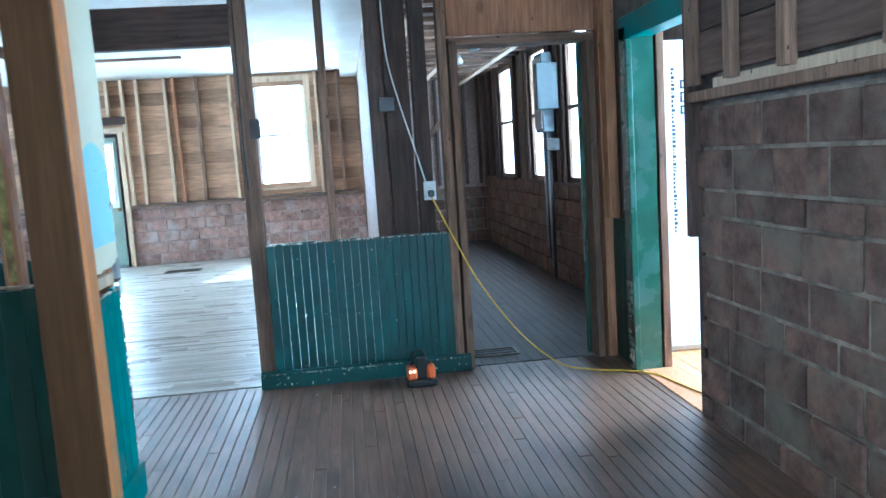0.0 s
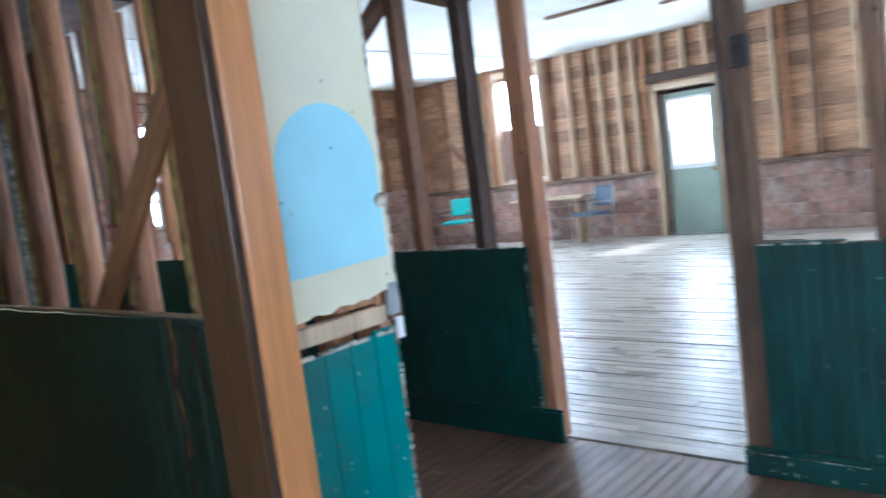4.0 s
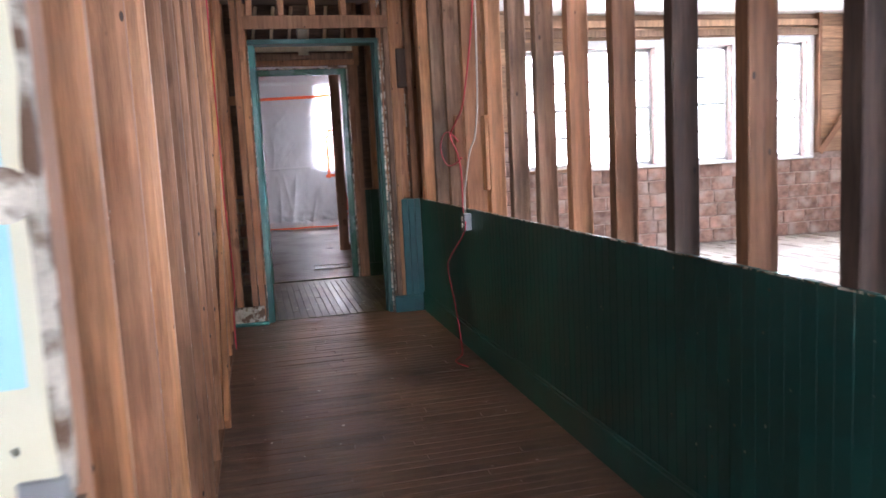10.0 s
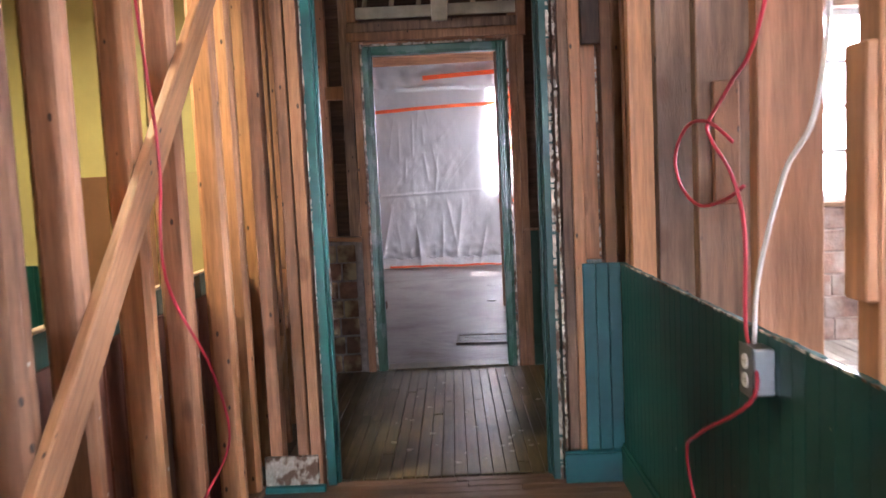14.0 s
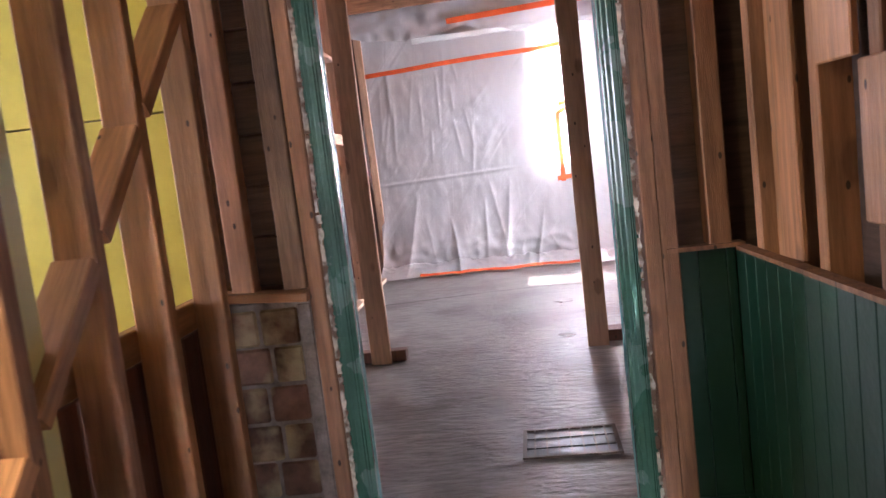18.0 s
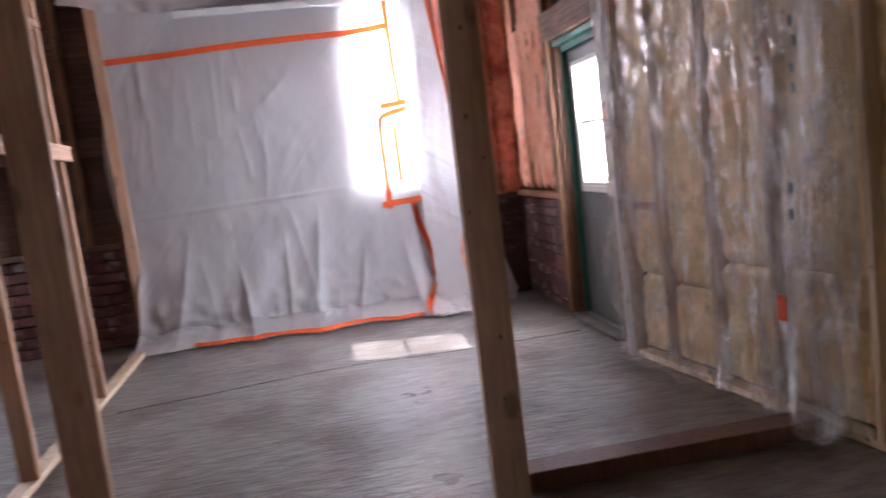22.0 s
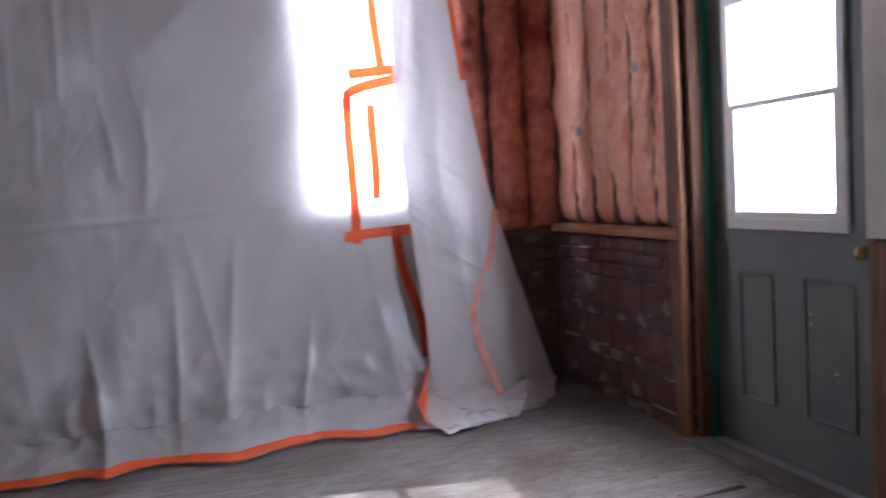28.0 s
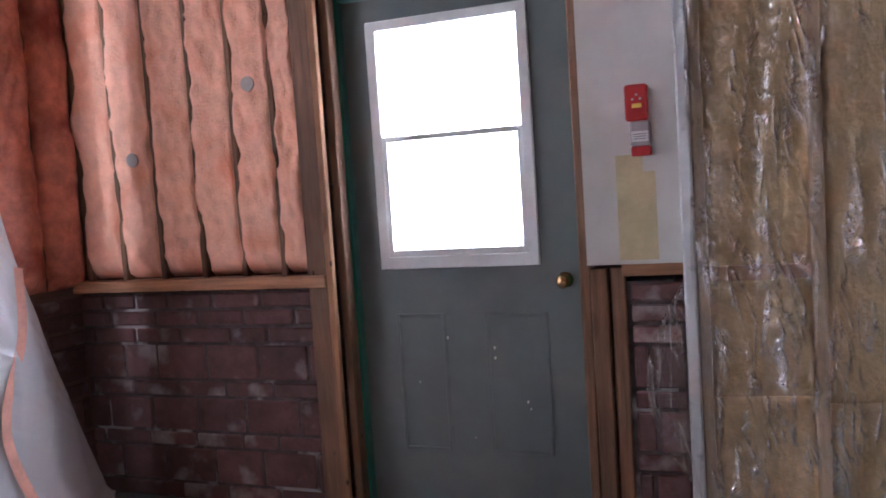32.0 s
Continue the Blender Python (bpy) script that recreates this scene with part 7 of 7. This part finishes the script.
part("leg_board", boxes((7.1, 7.36, 5.25, 5.29, 0, 0.70), bevel=0.003), pale_pine, bench)
part("leg_board", boxes((7.1, 7.36, 6.28, 6.32, 0, 0.70), bevel=0.003), pale_pine, bench)
for k, (x, y) in enumerate(((4.6, 3.3), (5.4, 2.3))):
    solid("ceiling_strip", boxes((x - 0.03, x + 0.03, y - 0.6, y + 0.6, HIGH - 0.03, HIGH), bevel=0.003), grey_wood, "brown wooden strip screwed to the ceiling", "ceiling strip", group="ceiling strips")
for k, (x0, x1, y) in enumerate(((0.4, 7.5, 5.9), (0.4, 7.5, 7.6))):
    solid("ceiling_batten", boxes((x0, x1, y, y + 0.05, HIGH - 0.012, HIGH)), white_plastic, "white batten over a ceiling joint", "batten", group="ceiling battens")
det = bmesh.new()
cylinder(det, (3.4, 4.2, HIGH - 0.03), (0, 0, 1), 0.06, 0.03, 20)
solid("smoke_detector", det, white_plastic, "round white smoke detector on the ceiling", "smoke detector")

# ---- narrow south room ----
elec = thing("electrical_panel", (3.3, -2.5, 1.5), "grey electrical cabinet between the windows", "electrical panel")
part("cabinet", boxes((3.05, 3.38, -2.52, -2.40, 1.62, 2.45), bevel=0.006), mat("grey_enamel", (0.16, 0.18, 0.19), 0.4, metal=0.3, vary=0.08), elec)
part("door", boxes((3.07, 3.36, -2.40, -2.385, 1.66, 2.41), bevel=0.004), steel, elec)
meter = thing("meter_box", (2.9, -2.5, 1.8), "pale steel meter box beside the cabinet", "electrical panel")
part("box", boxes((2.86, 3.0, -2.52, -2.3, 1.85, 2.32), bevel=0.006), mat("pale_blue_steel", (0.10, 0.115, 0.12), 0.45, metal=0.3, vary=0.06), meter)
part("small_box", boxes((2.88, 2.98, -2.52, -2.38, 1.42, 1.55), bevel=0.005), iron, meter)
for k, x in enumerate((3.0, 3.08, 3.16, 3.24)):
    solid("conduit", tube([(x, -2.45, 0.05 + 0.1 * k), (x, -2.45, 1.62)], 0.016, 8), steel if k % 2 else iron, "grey conduit running down the wall", "conduit", group="conduits", smooth=True)
for x in (1.9, 2.9):
    lt = thing("hanging_lamp", (x, -1.5, 2.4), "bare lamp holder hanging from the joists", "lamp", group="hanging lamps")
    part("cord", tube([(x, -1.5, 2.6), (x + 0.02, -1.5, 2.45)], 0.005, 6), red_cable, lt)
    sh = bmesh.new()
    cylinder(sh, (x + 0.02, -1.5, 2.37), (0.3, 0, 1), 0.06, 0.08, 16, top=0.03)
    part("shade", sh, steel, lt, smooth=True)

# ---- entry room: banner ----
stand = thing("banner_stand", (0.0, -2.8, 0), "tall white roll-up banner with sideways print", "banner")
part("banner", boxes((-0.012, -0.006, -3.22, -2.40, 0.04, 2.1)), mat("white_banner_cloth", (0.80, 0.84, 0.86), 0.5, vary=0.02, bump=0.02), stand)
part("base", boxes((-0.06, 0.06, -3.24, -2.41, 0.0, 0.05), bevel=0.008), steel, stand)
ink, pink_ink = mat("dark_ink", (0.03, 0.04, 0.07), 0.5), mat("pink_ink", (0.75, 0.45, 0.72), 0.5)
z = 1.92
for k in range(42):
    h = rnd.choice((0.012, 0.018, 0.022))
    part("print_mark", boxes((-0.0135, -0.0125, -2.478 - rnd.choice((0.016, 0.026)), -2.478, z - h, z)), ink, stand)
    z -= h + 0.008
z = 1.84
for k in range(8):
    h = rnd.choice((0.06, 0.072))
    part("logo_mark", boxes((-0.0135, -0.0125, -2.64, -2.54, z - h, z - h + 0.014), (-0.0135, -0.0125, -2.64, -2.54, z - 0.014, z), (-0.0135, -0.0125, -2.556, -2.54, z - h + 0.014, z - 0.014)), ink if k < 3 else pink_ink, stand)
    z -= h + 0.018

# ---- last room: wires on the post ----
for k, (dx, col) in enumerate(((0.0, white_cable), (0.03, white_cable), (0.05, white_cable))):
    cable("loose_cable", [(-2.36 - dx, 11.30, 3.3), (-2.37 - dx, 11.29, 2.4), (-2.38 - dx, 11.28, 1.75), (-2.34, 11.25, 1.2 - dx), (-2.28 + dx, 11.2, 0.85), (-2.42 - 2 * dx, 11.18, 0.55), (-2.46 + dx, 11.14, 0.3), (-2.36, 11.1, 0.12 + dx), (-2.25 + 2 * dx, 11.05, 0.02), (-2.12 + dx, 11.1, 0.012)], 0.005, col, "loose pale cable hanging from the pine post")
for k in range(3):
    cable("cable_coil", [(-2.38 + (0.09 + 0.012 * k) * math.cos(a), 11.27 - 0.01 * k, 1.72 + (0.11 + 0.012 * k) * math.sin(a)) for a in [i * math.tau / 12 for i in range(13)]], 0.005, white_cable, "coil of pale cable hung on the post")
solid("wire_box", boxes((-2.44, -2.35, 11.22, 11.28, 1.50, 1.60), bevel=0.005), steel, "small steel box tied to the hanging cables", "junction box")

# seams of the plywood floor
def seam(points, wide, seed):
    rng = random.Random(seed)
    bm = bmesh.new()
    prev = None
    for p in curve_through([(x, y, -0.0025) for x, y in points], 14):
        w = wide * rng.uniform(0.25, 1.0)
        row = [bm.verts.new((p.x, p.y - w, p.z)), bm.verts.new((p.x, p.y + w, p.z))]
        if prev:
            bm.faces.new((prev[0], row[0], row[1], prev[1]))
        prev = row
    return bm


seam_dark = mat("dirty_seam", (0.05, 0.04, 0.034), 0.8, vary=0.2)
for k, (pts, w) in enumerate((([(-2.3, 13.64), (-1.9, 13.7), (-1.32, 13.81), (-0.72, 13.89), (-0.05, 13.84), (0.9, 13.86)], 0.018),)):
    solid("floor_seam", seam(pts, w, 40 + k), seam_dark, "dark gap between the plywood sheets", "floor seam", "stuff")
chips("door_scuffs", [((1.1685, y, z), "x", r) for y, z, r in ((13.78, 0.66, 0.007), (13.78, 0.62, 0.006), (13.97, 0.70, 0.006), (13.66, 0.45, 0.006), (13.65, 0.42, 0.005), (14.1, 0.52, 0.004), (13.88, 0.3, 0.004))], flake_white, "pale scuffs on the grey door")
chips("paint_chips", [((-1.2890, rnd.choice((rnd.uniform(6.538, 6.566), rnd.uniform(6.612, 6.655))), rnd.uniform(0.1, 2.2)), "x", rnd.uniform(0.002, 0.009)) for _ in range(60)] + [((-0.3158, rnd.uniform(6.505, 6.565), rnd.uniform(0.1, 2.2)), "x", rnd.uniform(0.002, 0.007)) for _ in range(40)], chipped, "pale chips in the teal door jambs")
def torn_strip(x, y, top, low, wide, seed):
    """A ragged upright strip where paint and board have broken away."""
    bm = bmesh.new()
    prev = None
    for k in range(41):
        z = top + (low - top) * k / 40
        mid = y + 0.02 * noise.noise((z * 7, seed, 1.0))
        half = wide * max(0.08, 0.5 + 0.9 * noise.noise((z * 13, seed, 5.0)) + 0.35 * noise.noise((z * 45, seed, 2.0))) * (1 - 0.6 * k / 40)
        row = [bm.verts.new((x, mid - half, z)), bm.verts.new((x, mid + half * 0.8, z))]
        if prev:
            bm.faces.new((prev[0], row[0], row[1], prev[1]))
        prev = row
    return bm


part("torn_strip", torn_strip(-1.7695, 1.53, 1.02, 0.42, 0.05, 3.0), dark_wood, wain_e, "dark strip where the board has broken away")
part("torn_strip", torn_strip(-1.7705, 1.515, 1.02, 0.55, 0.02, 8.0), amber_wood, wain_e, "bare wood showing in the broken strip")
part("torn_strip", torn_strip(-1.7695, 1.37, 1.0, 0.78, 0.05, 5.0), dark_wood, wain_e, "dark strip where the board has broken away")
chips("scraped_patches", [((-1.7695, rnd.uniform(1.3, 2.3), rnd.uniform(0.45, 1.0)), "x", rnd.uniform(0.005, 0.02)) for _ in range(26)], dark_wood, "dark scraped patches in the green wainscot")

# the nib wall, its post and what is fixed to them stand a little further in
for ob in (panel_wall, post, hanger, patch_spot, wainscot_chips, board_holes):
    ob.location += Vector((0.107, 0.035, 0.018))

# ---- boards of the floors, last ----
boards_x(floor_hall, -7.0, 0.06, -2.08, 0.7, 0.062, hall_floor, (2.4, 4.4))
boards_x(floor_hall, -1.64, 0.06, 0.7, 6.58, 0.062, hall_floor, (1.0, 1.8))
boards_y(floor_big, 0.08, 1.61, -0.55, 8.69, 0.085, pale_floor, (2.4, 4.8))
boards_y(floor_big, 1.61, 7.66, -0.55, 9.0, 0.085, pale_floor, (2.4, 4.8))
boards_y(floor_yellow, -3.3, -1.66, 0.7, 7.5, 0.085, ochre_floor, (2.4, 4.8))
boards_y(floor_vest, -1.66, 0.28, 6.60, 8.68, 0.06, ochre_floor, (1.2, 2.4))
boards_x(floor_south, 0.08, 7.66, -2.57, -0.62, 0.085, south_floor, (2.0, 4.0))
boards_x(floor_entry, -2.2, 0.06, -4.6, -2.1, 0.085, varnish, (2.0, 2.6))

# ---- the later extension stands askew to the old house ----
ASKEW = Matrix.Translation((-0.8, 8.7, 0)) @ Matrix.Rotation(radians(-2.5), 4, "Z") @ Matrix.Translation((0.8, -8.7, 0))


def middle(ob):
    """The mean y of a thing and all its parts."""
    ys = [(full(o) @ Vector(c)).y for o in [ob, *ob.children_recursive] if o.type == "MESH" for c in o.bound_box]
    return (min(ys) + max(ys)) / 2 if ys else full(ob).translation.y


for ob in [o for o in scene.objects if not o.parent and o.type in ("MESH", "EMPTY", "LIGHT")]:
    if middle(ob) > 9.4:
        ob.matrix_basis = ASKEW @ ob.matrix_basis
